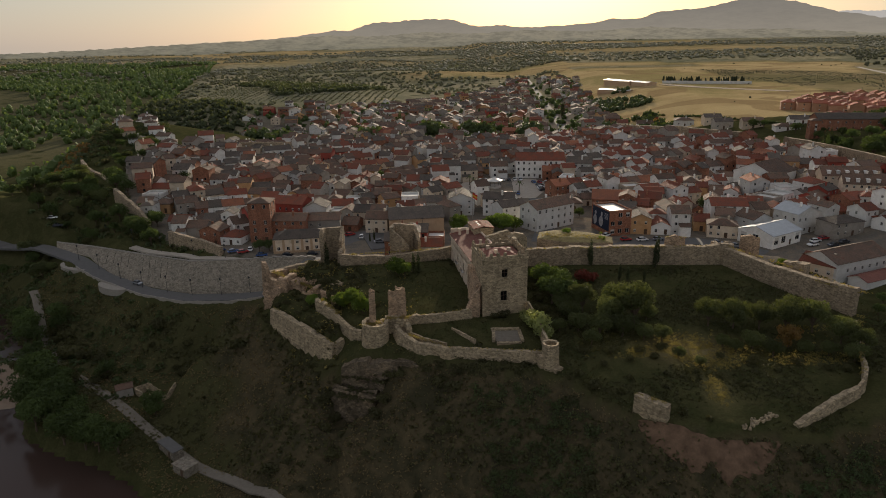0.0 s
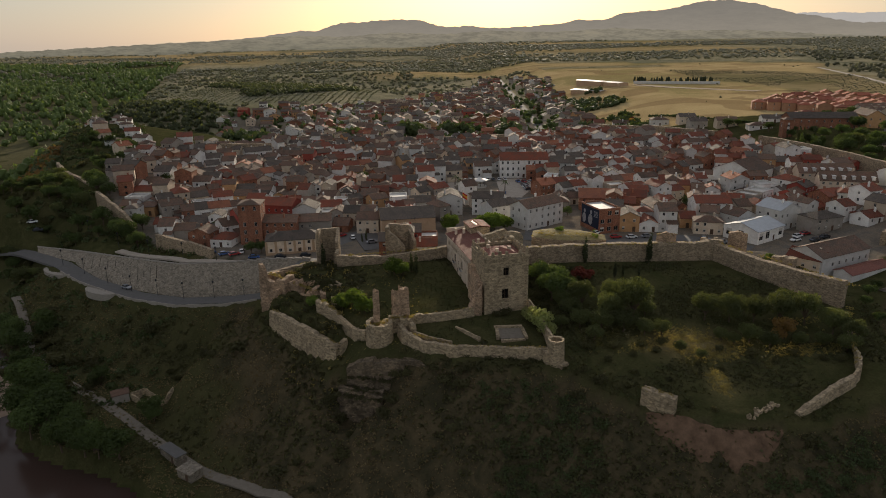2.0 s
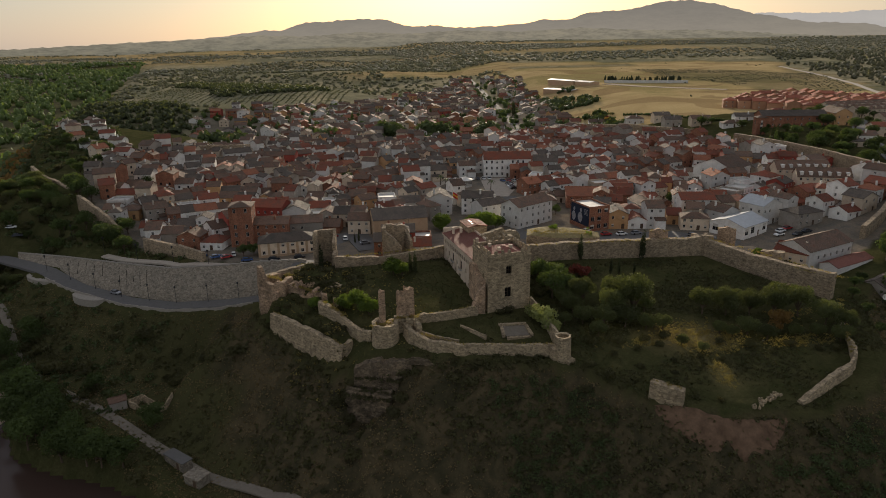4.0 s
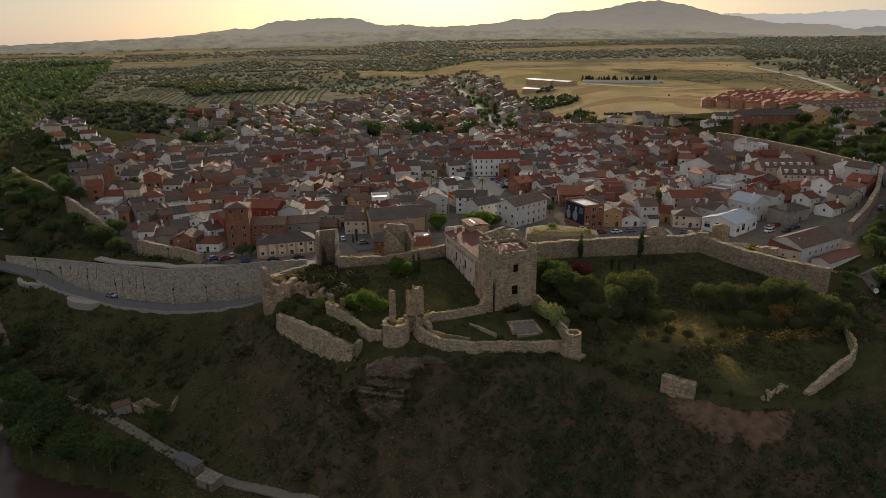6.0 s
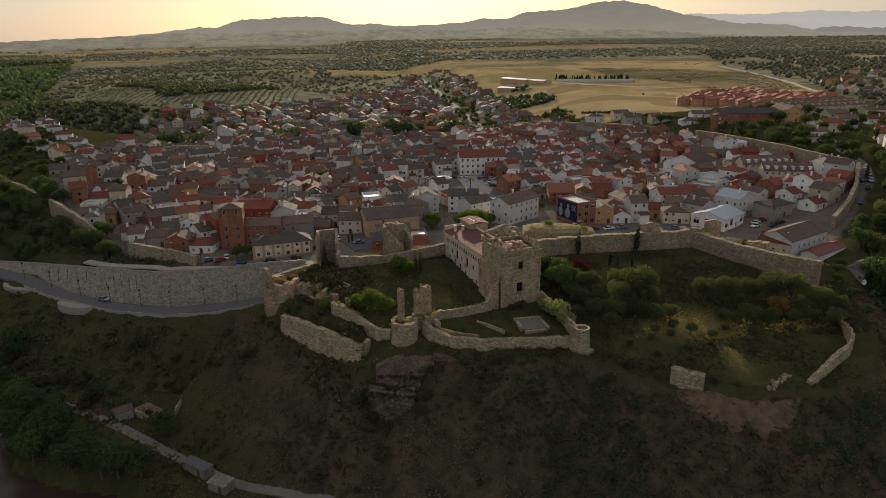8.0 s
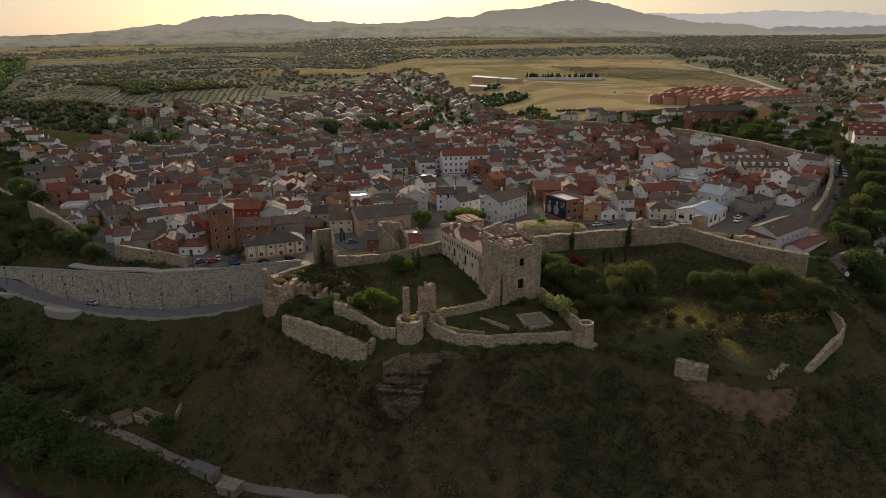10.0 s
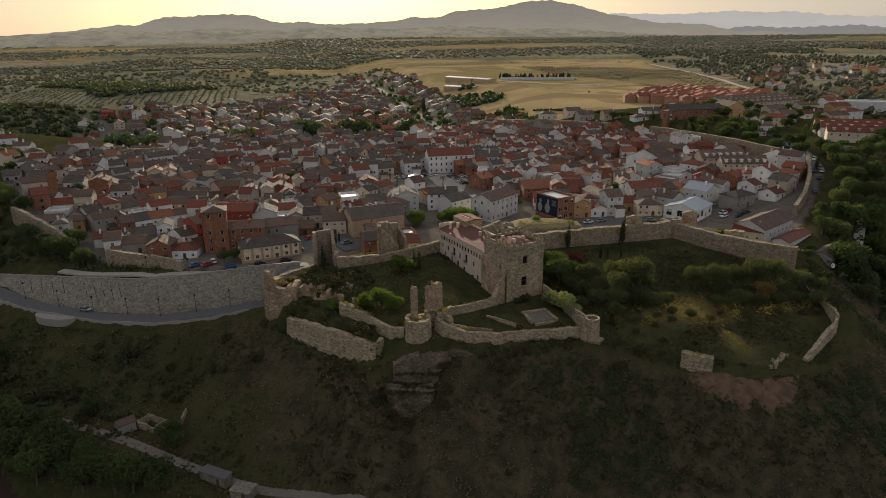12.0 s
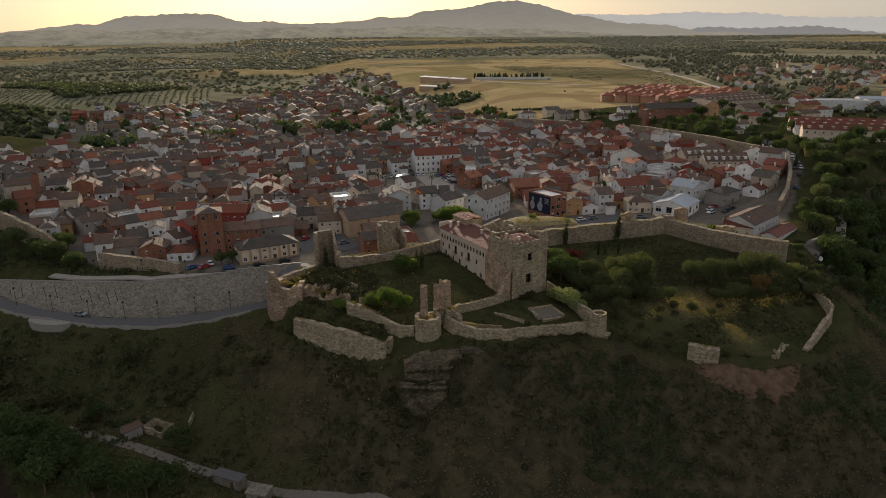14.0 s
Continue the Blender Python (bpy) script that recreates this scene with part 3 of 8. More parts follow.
# far mountains, seen as pale layers of air
def ridge(name, label, r, profile, low, high, base, crest=380, specks=0.0):
    az = np.linspace(profile[0][0], profile[-1][0], 420)
    top = np.interp(az, [p[0] for p in profile], [p[1] for p in profile])
    rng = np.random.default_rng(int(r))
    for k in (6, 14, 34):
        top = top + (26.0 / k) * np.sin(az * k * 0.9 + rng.uniform(0, 6)) * np.sin(az * k * 0.37 + rng.uniform(0, 6)) * (r / 4800)
    b = Build()
    n = len(az)
    vs = [(-20 + r * math.sin(radians(a)), -197 + r * math.cos(radians(a)), base) for a in az]
    vs += [(-20 + (r + 40) * math.sin(radians(a)), -197 + (r + 40) * math.cos(radians(a)), z) for a, z in zip(az, top)]
    vs += [(-20 + (r + 60) * math.sin(radians(a)), -197 + (r + 60) * math.cos(radians(a)), base) for a in az]
    b.add(vs, [(i, i + 1, n + i + 1, n + i) for i in range(n - 1)] + [(n + i, n + i + 1, 2 * n + i + 1, 2 * n + i) for i in range(n - 1)])
    ob = solid(name, b, ridge_material(name, low, high, base, crest, specks), label, "mountains", kind="structure", smooth_shade=True)
    ob.visible_shadow = False
    return ob


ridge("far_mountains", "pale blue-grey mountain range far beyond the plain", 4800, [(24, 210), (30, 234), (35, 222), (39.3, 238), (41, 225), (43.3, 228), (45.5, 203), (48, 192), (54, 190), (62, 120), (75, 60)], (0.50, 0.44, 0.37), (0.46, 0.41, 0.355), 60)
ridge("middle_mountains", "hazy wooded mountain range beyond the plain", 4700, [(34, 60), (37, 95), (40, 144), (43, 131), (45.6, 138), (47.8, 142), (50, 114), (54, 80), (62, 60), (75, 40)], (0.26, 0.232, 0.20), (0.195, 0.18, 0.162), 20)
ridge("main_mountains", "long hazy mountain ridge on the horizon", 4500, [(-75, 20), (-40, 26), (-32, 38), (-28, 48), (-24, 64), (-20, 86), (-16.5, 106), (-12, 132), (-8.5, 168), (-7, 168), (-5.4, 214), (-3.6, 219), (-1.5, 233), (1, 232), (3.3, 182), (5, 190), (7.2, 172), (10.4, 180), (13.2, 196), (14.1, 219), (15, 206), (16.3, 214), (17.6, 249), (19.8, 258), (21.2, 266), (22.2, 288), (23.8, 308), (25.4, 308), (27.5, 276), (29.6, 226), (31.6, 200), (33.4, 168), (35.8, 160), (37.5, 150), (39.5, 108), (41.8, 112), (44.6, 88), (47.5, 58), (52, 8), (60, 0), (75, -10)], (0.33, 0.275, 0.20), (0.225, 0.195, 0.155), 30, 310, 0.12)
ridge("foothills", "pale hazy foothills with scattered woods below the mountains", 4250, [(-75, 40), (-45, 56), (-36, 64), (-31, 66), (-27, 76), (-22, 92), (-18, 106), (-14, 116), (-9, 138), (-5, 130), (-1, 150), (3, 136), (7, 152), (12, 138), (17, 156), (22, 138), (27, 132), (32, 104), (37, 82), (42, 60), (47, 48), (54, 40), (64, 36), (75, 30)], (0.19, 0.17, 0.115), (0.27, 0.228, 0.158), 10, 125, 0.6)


# ---- trees ----
def leaf_cloud(b, centres, count, size, rng, mat=0, flat=0.0):
    """Small leaf sprays round lobes: (x, y, z, rx, ry, rz)."""
    lobes = np.array(centres, float)
    vol = (lobes[:, 3] * lobes[:, 4] * lobes[:, 5]) ** (2 / 3)
    pick = rng.choice(len(lobes), count, p=vol / vol.sum())
    dirs = rng.normal(size=(count, 3))
    dirs /= np.linalg.norm(dirs, axis=1)[:, None]
    rad = rng.uniform(0.72, 1.06, count)[:, None]
    place = lobes[pick, :3] + dirs * rad * lobes[pick, 3:]
    u = rng.normal(size=(count, 3))
    u /= np.linalg.norm(u, axis=1)[:, None]
    nrm = dirs * 0.8 + rng.normal(size=(count, 3)) * 0.6
    v = np.cross(nrm, u)
    v /= np.linalg.norm(v, axis=1)[:, None] + 1e-9
    u = np.cross(v, nrm)
    u /= np.linalg.norm(u, axis=1)[:, None] + 1e-9
    s = rng.uniform(0.6, 1.3, (count, 1)) * size
    a, c = place - u * s * 0.6, place + u * s * 0.6
    e, f = place + v * s * 0.45 + nrm * s * 0.12, place - v * s * 0.45 + nrm * s * 0.12
    n = len(b.v)
    b.v += [tuple(p) for p in np.stack([a, f, c, e], 1).reshape(-1, 3)]
    b.f += [(n + 4 * i, n + 4 * i + 1, n + 4 * i + 2, n + 4 * i + 3) for i in range(count)]
    b.m += [mat] * count


def tree(name, label, leaf, height, spread, seed, count=800, size=0.55, shape="round", group="", trunk_part=0.35):
    """Tapered trunk with limbs, and a crown of leaf sprays round uneven lobes."""
    rng = np.random.default_rng(seed)
    t = thing(name, label, "tree" if "shrub" not in name else "shrub", group)
    tb, cb = Build(), Build()
    h0 = height * trunk_part
    lobes = []
    if shape == "column":
        n = 7
        for i in range(n):
            k = (i + 0.5) / n
            r = spread * (0.55 + 0.45 * math.sin(math.pi * (0.15 + 0.8 * (1 - k)))) * (1.05 - 0.8 * k * k)
            lobes.append((rng.normal(0, spread * 0.12), rng.normal(0, spread * 0.12), height * (0.08 + 0.9 * k), r, r, height / n * 0.85))
        tb.tube([(0, 0, -0.5, spread * 0.22), (0, 0, height * 0.6, spread * 0.08)], 7)
    else:
        flat = {"round": 0.8, "umbrella": 0.42, "bush": 0.75}[shape]
        n = 9 if shape != "bush" else 6
        zc = height - spread * flat * 0.75 if shape == "umbrella" else (h0 + height) / 2
        rz = (height - h0) / 2
        for i in range(n):
            a, q = 2.4 * i + rng.uniform(-0.4, 0.4), math.sqrt((i + 0.3) / n)
            r = spread * rng.uniform(0.34, 0.52)
            px, py = spread * 0.68 * q * math.cos(a), spread * 0.68 * q * math.sin(a)
            pz = zc + rng.uniform(-0.35, 0.5) * rz * (1 - 0.6 * q) if shape != "umbrella" else zc + rng.uniform(-0.1, 0.22) * spread * (1.1 - q)
            lobes.append((px, py, max(pz, r * flat * 0.8), r, r, r * flat if shape == "umbrella" else min(r * 0.95, rz)))
        lean = rng.uniform(-0.06, 0.06, 2) * height
        r0 = 0.022 * height + 0.06
        mid = (lean[0] * 0.5, lean[1] * 0.5, h0)
        tb.tube([(0, 0, -0.6, r0 * 1.25), (lean[0] * 0.3, lean[1] * 0.3, h0 * 0.6, r0 * 0.9), (*mid, r0 * 0.7)], 6, 0, False)
        crotch = len(tb.v) - 6
        for px, py, pz, r, _, _ in lobes:
            tip = len(tb.v)
            tb.v += [(px + 0.12 * r0 * math.cos(k * math.pi / 3), py + 0.12 * r0 * math.sin(k * math.pi / 3), pz) for k in range(6)]
            tb.f += [(crotch + k, crotch + (k + 1) % 6, tip + (k + 1) % 6, tip + k) for k in range(6)]
            tb.m += [0] * 6
    leaf_cloud(cb, lobes, count, size, rng)
    part("trunk", tb, BARK, t)
    part("crown", cb, leaf, t)
    return t


def plant(proto, x, y, k=1.0, rot=0.0, sink=0.0, tall=1.0):
    return copy_thing(proto, Matrix.LocRotScale((x, y, gz(x, y) - sink), Euler((0, 0, rot)), None) @ Matrix.Diagonal((k, k, k * tall, 1)))


def shrub_stuff(name, label, mat, spots, rng, quads=9, size=0.5, category="scrub"):
    """Many low plants as one object: rows of x, y, z, radius, height."""
    base = np.repeat(np.asarray(spots, float), quads, 0)
    m = len(base)
    dirs = rng.normal(size=(m, 3))
    dirs /= np.linalg.norm(dirs, axis=1)[:, None]
    dirs[:, 2] = np.abs(dirs[:, 2])
    place = base[:, :3] + dirs * np.stack([base[:, 3], base[:, 3], base[:, 4]], 1) * rng.uniform(0.5, 1.0, (m, 1))
    u = rng.normal(size=(m, 3))
    u /= np.linalg.norm(u, axis=1)[:, None]
    v = np.cross(dirs + rng.normal(size=(m, 3)) * 0.5, u)
    v /= np.linalg.norm(v, axis=1)[:, None] + 1e-9
    s = (base[:, 3] * size * rng.uniform(0.6, 1.3, m))[:, None]
    vs = np.stack([place - u * s, place - v * s * 0.8, place + u * s, place + v * s * 0.8], 1).reshape(-1, 3)
    me = bpy.data.meshes.new(name)
    me.from_pydata(vs.tolist(), [], np.arange(4 * m).reshape(-1, 4).tolist())
    me.materials.append(mat)
    return tagged(new(name, me), label, category, kind="stuff")


# ---- castle and walls ----
def ruin_wall(b, line, thick, rng, step=0.8, ragged=0.6, below=2.0, mat=0, merlon=0.0, batter=0.0):
    """A masonry wall along (x, y, top) points with a broken crest; its foot goes into the ground."""
    pts = []
    for (ax, ay, at), (bx, by, bt) in zip(line, line[1:]):
        n = max(1, int(math.hypot(bx - ax, by - ay) / step))
        pts += [(ax + (bx - ax) * i / n, ay + (by - ay) * i / n, at + (bt - at) * i / n) for i in range(n)]
    pts.append(line[-1])
    cols, tooth, hold = [], 0.0, 0
    for i, (x, y, top) in enumerate(pts):
        p, q = pts[max(i - 1, 0)], pts[min(i + 1, len(pts) - 1)]
        dx, dy = q[0] - p[0], q[1] - p[1]
        l = math.hypot(dx, dy) or 1.0
        nx, ny = -dy / l, dx / l
        if below < 0:
            foot = gz(x, y) - below
        else:
            foot = min(gz(x, y), gz(x + nx * 2, y + ny * 2), gz(x - nx * 2, y - ny * 2)) - below
        # the crest breaks in uneven steps, a few stones long
        if hold <= 0:
            tooth, hold = 0.35 * tooth + rng.normal(0, ragged * 0.75), int(rng.integers(1, 5))
            if merlon and rng.random() < 0.45:
                tooth += merlon
        hold -= 1
        cols.append((x, y, nx, ny, foot, max(top + tooth + rng.normal(0, 0.05), foot + 0.5)))
    tall = max(c[5] - c[4] for c in cols)
    rows = int(min(10, max(2, tall / 1.1)))
    vs, fs, h, per = [], [], thick / 2, 2 * (rows + 1)
    seed = Vector((line[0][0], line[0][1], 0)) * 0.37
    for x, y, nx, ny, foot, z in cols:
        for side in (1, -1):
            order = range(rows + 1) if side == 1 else range(rows, -1, -1)
            for k in order:
                v = k / rows
                zz = foot + (z - foot) * v
                w = Vector((x, y, zz))
                out = h + batter * (1 - v) + 0.20 * noise.noise(w * 0.45 + seed) + 0.10 * noise.noise(w * 1.5) + (0.0 if k < rows else -0.08)
                vs.append((x + side * nx * out, y + side * ny * out, zz - (abs(0.12 * noise.noise(w * 2.0)) if k == rows else 0)))
    for i in range(1, len(cols)):
        o, m = per * (i - 1), per * i
        fs += [(o + k, m + k, m + k + 1, o + k + 1) for k in range(per - 1)]
    e = per * (len(cols) - 1)
    fs += [tuple(range(per)), tuple(range(e + per - 1, e - 1, -1))]
    return b.add(vs, fs, mat)


def rough_block(b, cx, cy, sx, sy, z0, z1, rot, rng, ragged=0.6, lean=(0.0, 0.0), taper=0.9, step=0.45, mat=0):
    """A standing lump of masonry: rough faces, eaten edges and a broken top."""
    nx, ny, nz = max(2, int(sx / step)), max(2, int(sy / step)), max(3, int((z1 - z0) / step))
    ring = [(-0.5 + i / nx, -0.5) for i in range(nx)] + [(0.5, -0.5 + i / ny) for i in range(ny)] + [(0.5 - i / nx, 0.5) for i in range(nx)] + [(-0.5, 0.5 - i / ny) for i in range(ny)]
    n, c, s = len(ring), math.cos(rot), math.sin(rot)
    tops = [z1 + ragged * (1.4 * noise.noise(Vector((u * sx * 0.8 + cx, v * sy * 0.8 + cy, z1))) + rng.normal(0, 0.35)) for u, v in ring]
    vs = []
    for j in range(nz + 1):
        k = j / nz
        for (u, v), top in zip(ring, tops):
            z = z0 + (top - z0) * k
            f = 1 + (taper - 1) * k
            x, y = u * sx * f, v * sy * f
            g = 1 + 0.16 * noise.noise(Vector((x * 0.9 + cx, y * 0.9 + cy, z * 0.7))) + 0.05 * rng.normal()
            x, y = x * g + lean[0] * k, y * g + lean[1] * k
            vs.append((cx + x * c - y * s, cy + x * s + y * c, z))
    fs = [(j * n + i, j * n + (i + 1) % n, (j + 1) * n + (i + 1) % n, (j + 1) * n + i) for j in range(nz) for i in range(n)]
    vs.append((cx + lean[0], cy + lean[1], z1 - 0.3))
    fs += [(nz * n + i, nz * n + (i + 1) % n, len(vs) - 1) for i in range(n)]
    return b.add(vs, fs, mat)


def round_tower(b, cx, cy, r, z0, z1, rng, sides=22, batter=0.6, ragged=0.4, hollow=0.9, mat=0, gap=None):
    vs, fs = [], []
    for k in range(sides):
        a = 2 * math.pi * k / sides
        top = z1 + rng.normal(0, ragged)
        if gap and gap[0] < math.degrees(a) < gap[1]:
            top -= gap[2]
        c, s = math.cos(a), math.sin(a)
        for rr, z in ((r + batter, z0), (r + batter * 0.4, (z0 + z1) / 2), (r, top), (r - hollow, top - 0.1), (r - hollow, z1 - 1.4)):
            rr += rng.normal(0, 0.04)
            vs.append((cx + rr * c, cy + rr * s, z))
    for k in range(sides):
        n = (k + 1) % sides
        fs += [(5 * k + i, 5 * n + i, 5 * n + i + 1, 5 * k + i + 1) for i in range(4)]
    fs.append(tuple(5 * k + 4 for k in range(sides)))
    return b.add(vs, fs, mat)


def panel(b, o, u, width, height, openings=(), depth=0.25, mat=0, reveal=None):
    """A wall face from o along the unit direction u, with openings (x0, x1, z0, z1) that run back into it."""
    ux, uy = u
    nx, ny = uy, -ux
    xs = sorted({0.0, width, *[q for op in openings for q in op[:2]]})
    zs = sorted({0.0, height, *[q for op in openings for q in op[2:]]})

    def at(x, z, back=0.0):
        return (o[0] + ux * x - nx * back, o[1] + uy * x - ny * back, o[2] + z)

    for x0, x1 in zip(xs, xs[1:]):
        for z0, z1 in zip(zs, zs[1:]):
            xm, zm = (x0 + x1) / 2, (z0 + z1) / 2
            if not any(p[0] < xm < p[1] and p[2] < zm < p[3] for p in openings):
                b.add([at(x0, z0), at(x1, z0), at(x1, z1), at(x0, z1)], [(0, 1, 2, 3)], mat)
    for x0, x1, z0, z1 in openings:
        f, g = [at(x0, z0), at(x1, z0), at(x1, z1), at(x0, z1)], [at(x0, z0, depth), at(x1, z0, depth), at(x1, z1, depth), at(x0, z1, depth)]
        b.add(f + g, [(0, 4, 5, 1), (1, 5, 6, 2), (2, 6, 7, 3), (3, 7, 4, 0)], mat if reveal is None else reveal)


WINDOWS = {}


def window_mesh(w, h, frame_mat, kind="sash"):
    """One moulded piece: frame, mullion and glazing bar with the panes set back between them."""
    key = (round(w, 2), round(h, 2), frame_mat.name, kind)
    if key not in WINDOWS:
        b = Build()
        t = 0.07
        xs = [-w / 2, -w / 2 + t, -0.03, 0.03, w / 2 - t, w / 2]
        zs = [0, t, h * 0.55, h - t, h]
        ids = {}

        def vert(i, j, y):
            k = (i, j, y)
            if k not in ids:
                ids[k] = len(b.v)
                b.v.append((xs[i], y, zs[j]))
            return ids[k]

        for i in range(5):
            for j in range(4):
                glass = i in (1, 3) and (j == 1 or (j == 2 and kind == "sash"))
                if not glass:
                    b.f.append((vert(i, j, -0.03), vert(i + 1, j, -0.03), vert(i + 1, j + 1, -0.03), vert(i, j + 1, -0.03)))
                    b.m.append(1)
                else:
                    b.f.append((vert(i, j, 0.03), vert(i + 1, j, 0.03), vert(i + 1, j + 1, 0.03), vert(i, j + 1, 0.03)))
                    b.m.append(0)
                    for (p, q), (r, s) in (((i, j), (i + 1, j)), ((i + 1, j), (i + 1, j + 1)), ((i + 1, j + 1), (i, j + 1)), ((i, j + 1), (i, j))):
                        if j == 2 and q == s == 2 or j == 1 and q == s == 2 and kind == "sash":
                            continue
                        b.f.append((vert(p, q, -0.03), vert(r, s, -0.03), vert(r, s, 0.03), vert(p, q, 0.03)))
                        b.m.append(1)
        WINDOWS[key] = b.mesh("window", [GLASS, frame_mat])
    return WINDOWS[key]


def door_mesh(w, h, mat):
    key = (round(w, 2), round(h, 2), mat.name, "door")
    if key not in WINDOWS:
        b = Build()
        b.box(0, 0.03, 0, w, 0.08, h)
        WINDOWS[key] = b.mesh("door", [mat])
    return WINDOWS[key]


def roof_gable(b, w, d, z, rise, over=0.35, thick=0.16, mat=0):
    """Ridge along local x."""
    hw, hd = w / 2 + over, d / 2 + over
    drop = rise * over / (d / 2)
    vs = [(-hw, -hd, z - drop), (hw, -hd, z - drop), (hw, 0, z + rise), (-hw, 0, z + rise), (hw, hd, z - drop), (-hw, hd, z - drop)]
    vs += [(x, y, q + thick) for x, y, q in vs]
    b.add(vs, [(6, 7, 8, 9), (9, 8, 10, 11), (1, 0, 3, 2), (2, 3, 5, 4), (0, 1, 7, 6), (4, 5, 11, 10), (0, 6, 9, 3), (3, 9, 11, 5), (1, 2, 8, 7), (2, 4, 10, 8)], mat)
    b.box(0, 0, z + rise + thick - 0.06, 2 * hw, 0.26, 0.14, 0, mat)


def roof_hip(b, w, d, z, rise, over=0.35, thick=0.16, mat=0):
    hw, hd = w / 2 + over, d / 2 + over
    k = max(hw - hd, 0.01)
    k2 = max(hd - hw, 0.01)
    vs = [(-hw, -hd, z), (hw, -hd, z), (hw, hd, z), (-hw, hd, z)]
    vs += [(x, y, q + thick) for x, y, q in vs]
    vs += [(-k, -k2, z + rise), (k, -k2, z + rise), (k, k2, z + rise), (-k, k2, z + rise)]
    b.add(vs, [(3, 2, 1, 0), (0, 1, 5, 4), (1, 2, 6, 5), (2, 3, 7, 6), (3, 0, 4, 7), (4, 5, 9, 8), (5, 6, 10, 9), (6, 7, 11, 10), (7, 4, 8, 11), (8, 9, 10, 11)], mat)


def house(a, b_, depth, eave, wall, roof_mat, label, kind="gable", name="house", floors=0, group="houses of the old town", rise=None, front=None, sides=(), chimney=True, frame_mat=None, door=True, cross=False, sill=None, seed=0, gap=3.0, wsize=(0.95, 1.25), flat_mat=None, base=None, roof_label=""):
    """A house from the two ends of its front wall; eave is the height of its wall heads in the world."""
    (ax, ay), (bx, by) = a, b_
    w = math.hypot(bx - ax, by - ay)
    rot = math.atan2(by - ay, bx - ax)
    ux, uy = math.cos(rot), math.sin(rot)
    cx, cy = (ax + bx) / 2 - uy * depth / 2, (ay + by) / 2 + ux * depth / 2
    corners = np.array([(ax, ay), (bx, by), (bx - uy * depth, by + ux * depth), (ax - uy * depth, ay + ux * depth)])
    gs = ground(corners[:, 0], corners[:, 1])
    z0 = float(gs.min()) - 0.4 if base is None else base
    front_z = float(gs[:2].mean()) if base is None else base + 0.4
    h = eave - z0
    t = thing(name, label, name.replace("_", " "), group, m=Matrix.LocRotScale((cx, cy, z0), Euler((0, 0, rot)), None))
    rng = random.Random(seed * 7 + 3)
    floors = floors or max(1, int((eave - front_z) / 2.8))
    fh = (eave - front_z) / floors
    frame_mat = frame_mat or FRAME_W
    wb = Build()
    n = front if front is not None else max(1, int(w / gap))
    faces = [((-w / 2, -depth / 2, 0), (1, 0), w, n, 0), ((w / 2, -depth / 2, 0), (0, 1), depth, sides[1] if len(sides) > 1 else 0, 90), ((w / 2, depth / 2, 0), (-1, 0), w, 0, 180), ((-w / 2, depth / 2, 0), (0, -1), depth, sides[0] if sides else 0, 270)]
    spots = []
    for o, u, width, count, turn in faces:
        ops = []
        for f in range(floors):
            for i in range(count):
                ww, wh = wsize
                x = width * (i + 0.5) / count
                zb = front_z - z0 + f * fh + 0.95 if fh < 4 else front_z - z0 + f * fh + 1.3
                ground_door = door and f == 0 and turn == 0 and i == count // 2
                if ground_door:
                    ww, wh, zb = 1.2, 2.1, front_z - z0 + 0.05
                if zb + wh > h - 0.2 or width / count < ww + 0.3:
                    continue
                if not ground_door and rng.random() < 0.12:
                    continue
                ops.append((x - ww / 2, x + ww / 2, zb, zb + wh))
                px, py = o[0] + u[0] * x, o[1] + u[1] * x
                spots.append((px - u[1] * 0.14, py + u[0] * 0.14, zb, turn, ww, wh, ground_door))
        panel(wb, o, u, width, h, ops, 0.2)
    if rise is None:
        rise = 0.19 * (depth if not cross else w) + 0.3
    if kind == "gable":
        if cross:
            wb.add([(-w / 2, -depth / 2, h), (w / 2, -depth / 2, h), (0, -depth / 2, h + rise)], [(0, 1, 2)])
            wb.add([(-w / 2, depth / 2, h), (w / 2, depth / 2, h), (0, depth / 2, h + rise)], [(2, 1, 0)])
        else:
            wb.add([(-w / 2, -depth / 2, h), (-w / 2, depth / 2, h), (-w / 2, 0, h + rise)], [(0, 2, 1)])
            wb.add([(w / 2, -depth / 2, h), (w / 2, depth / 2, h), (w / 2, 0, h + rise)], [(0, 1, 2)])
    part("wall", wb.weld(), wall, t)
    rb = Build()
    rm = None
    if kind == "gable":
        if cross:
            roof_gable(rb, depth, w, h, rise)
            rm = Matrix.Rotation(radians(90), 4, "Z")
        else:
            roof_gable(rb, w, depth, h, rise)
    elif kind == "hip":
        roof_hip(rb, w, depth, h, rise)
    else:
        rb.box(0, 0, h - 0.35, w - 0.5, depth - 0.5, 0.2)
        pb = Build()
        for x, y, sx, sy in ((0, -depth / 2 + 0.125, w, 0.25), (0, depth / 2 - 0.125, w, 0.25), (-w / 2 + 0.125, 0, 0.25, depth - 0.5), (w / 2 - 0.125, 0, 0.25, depth - 0.5)):
            pb.box(x, y, h, sx, sy, 0.6)
        part("parapet", pb, wall, t)
    part("roof", rb, roof_mat, t, roof_label, m=rm)
    for px, py, zb, turn, ww, wh, isdoor in spots:
        m = Matrix.Translation((px, py, zb)) @ Matrix.Rotation(radians(turn), 4, "Z")
        if isdoor:
            part("door", door_mesh(ww, wh, WOOD), None, t, m=m)
        else:
            part("window", window_mesh(ww, wh, frame_mat, "blind" if rng.random() < 0.35 else "sash"), None, t, m=m)
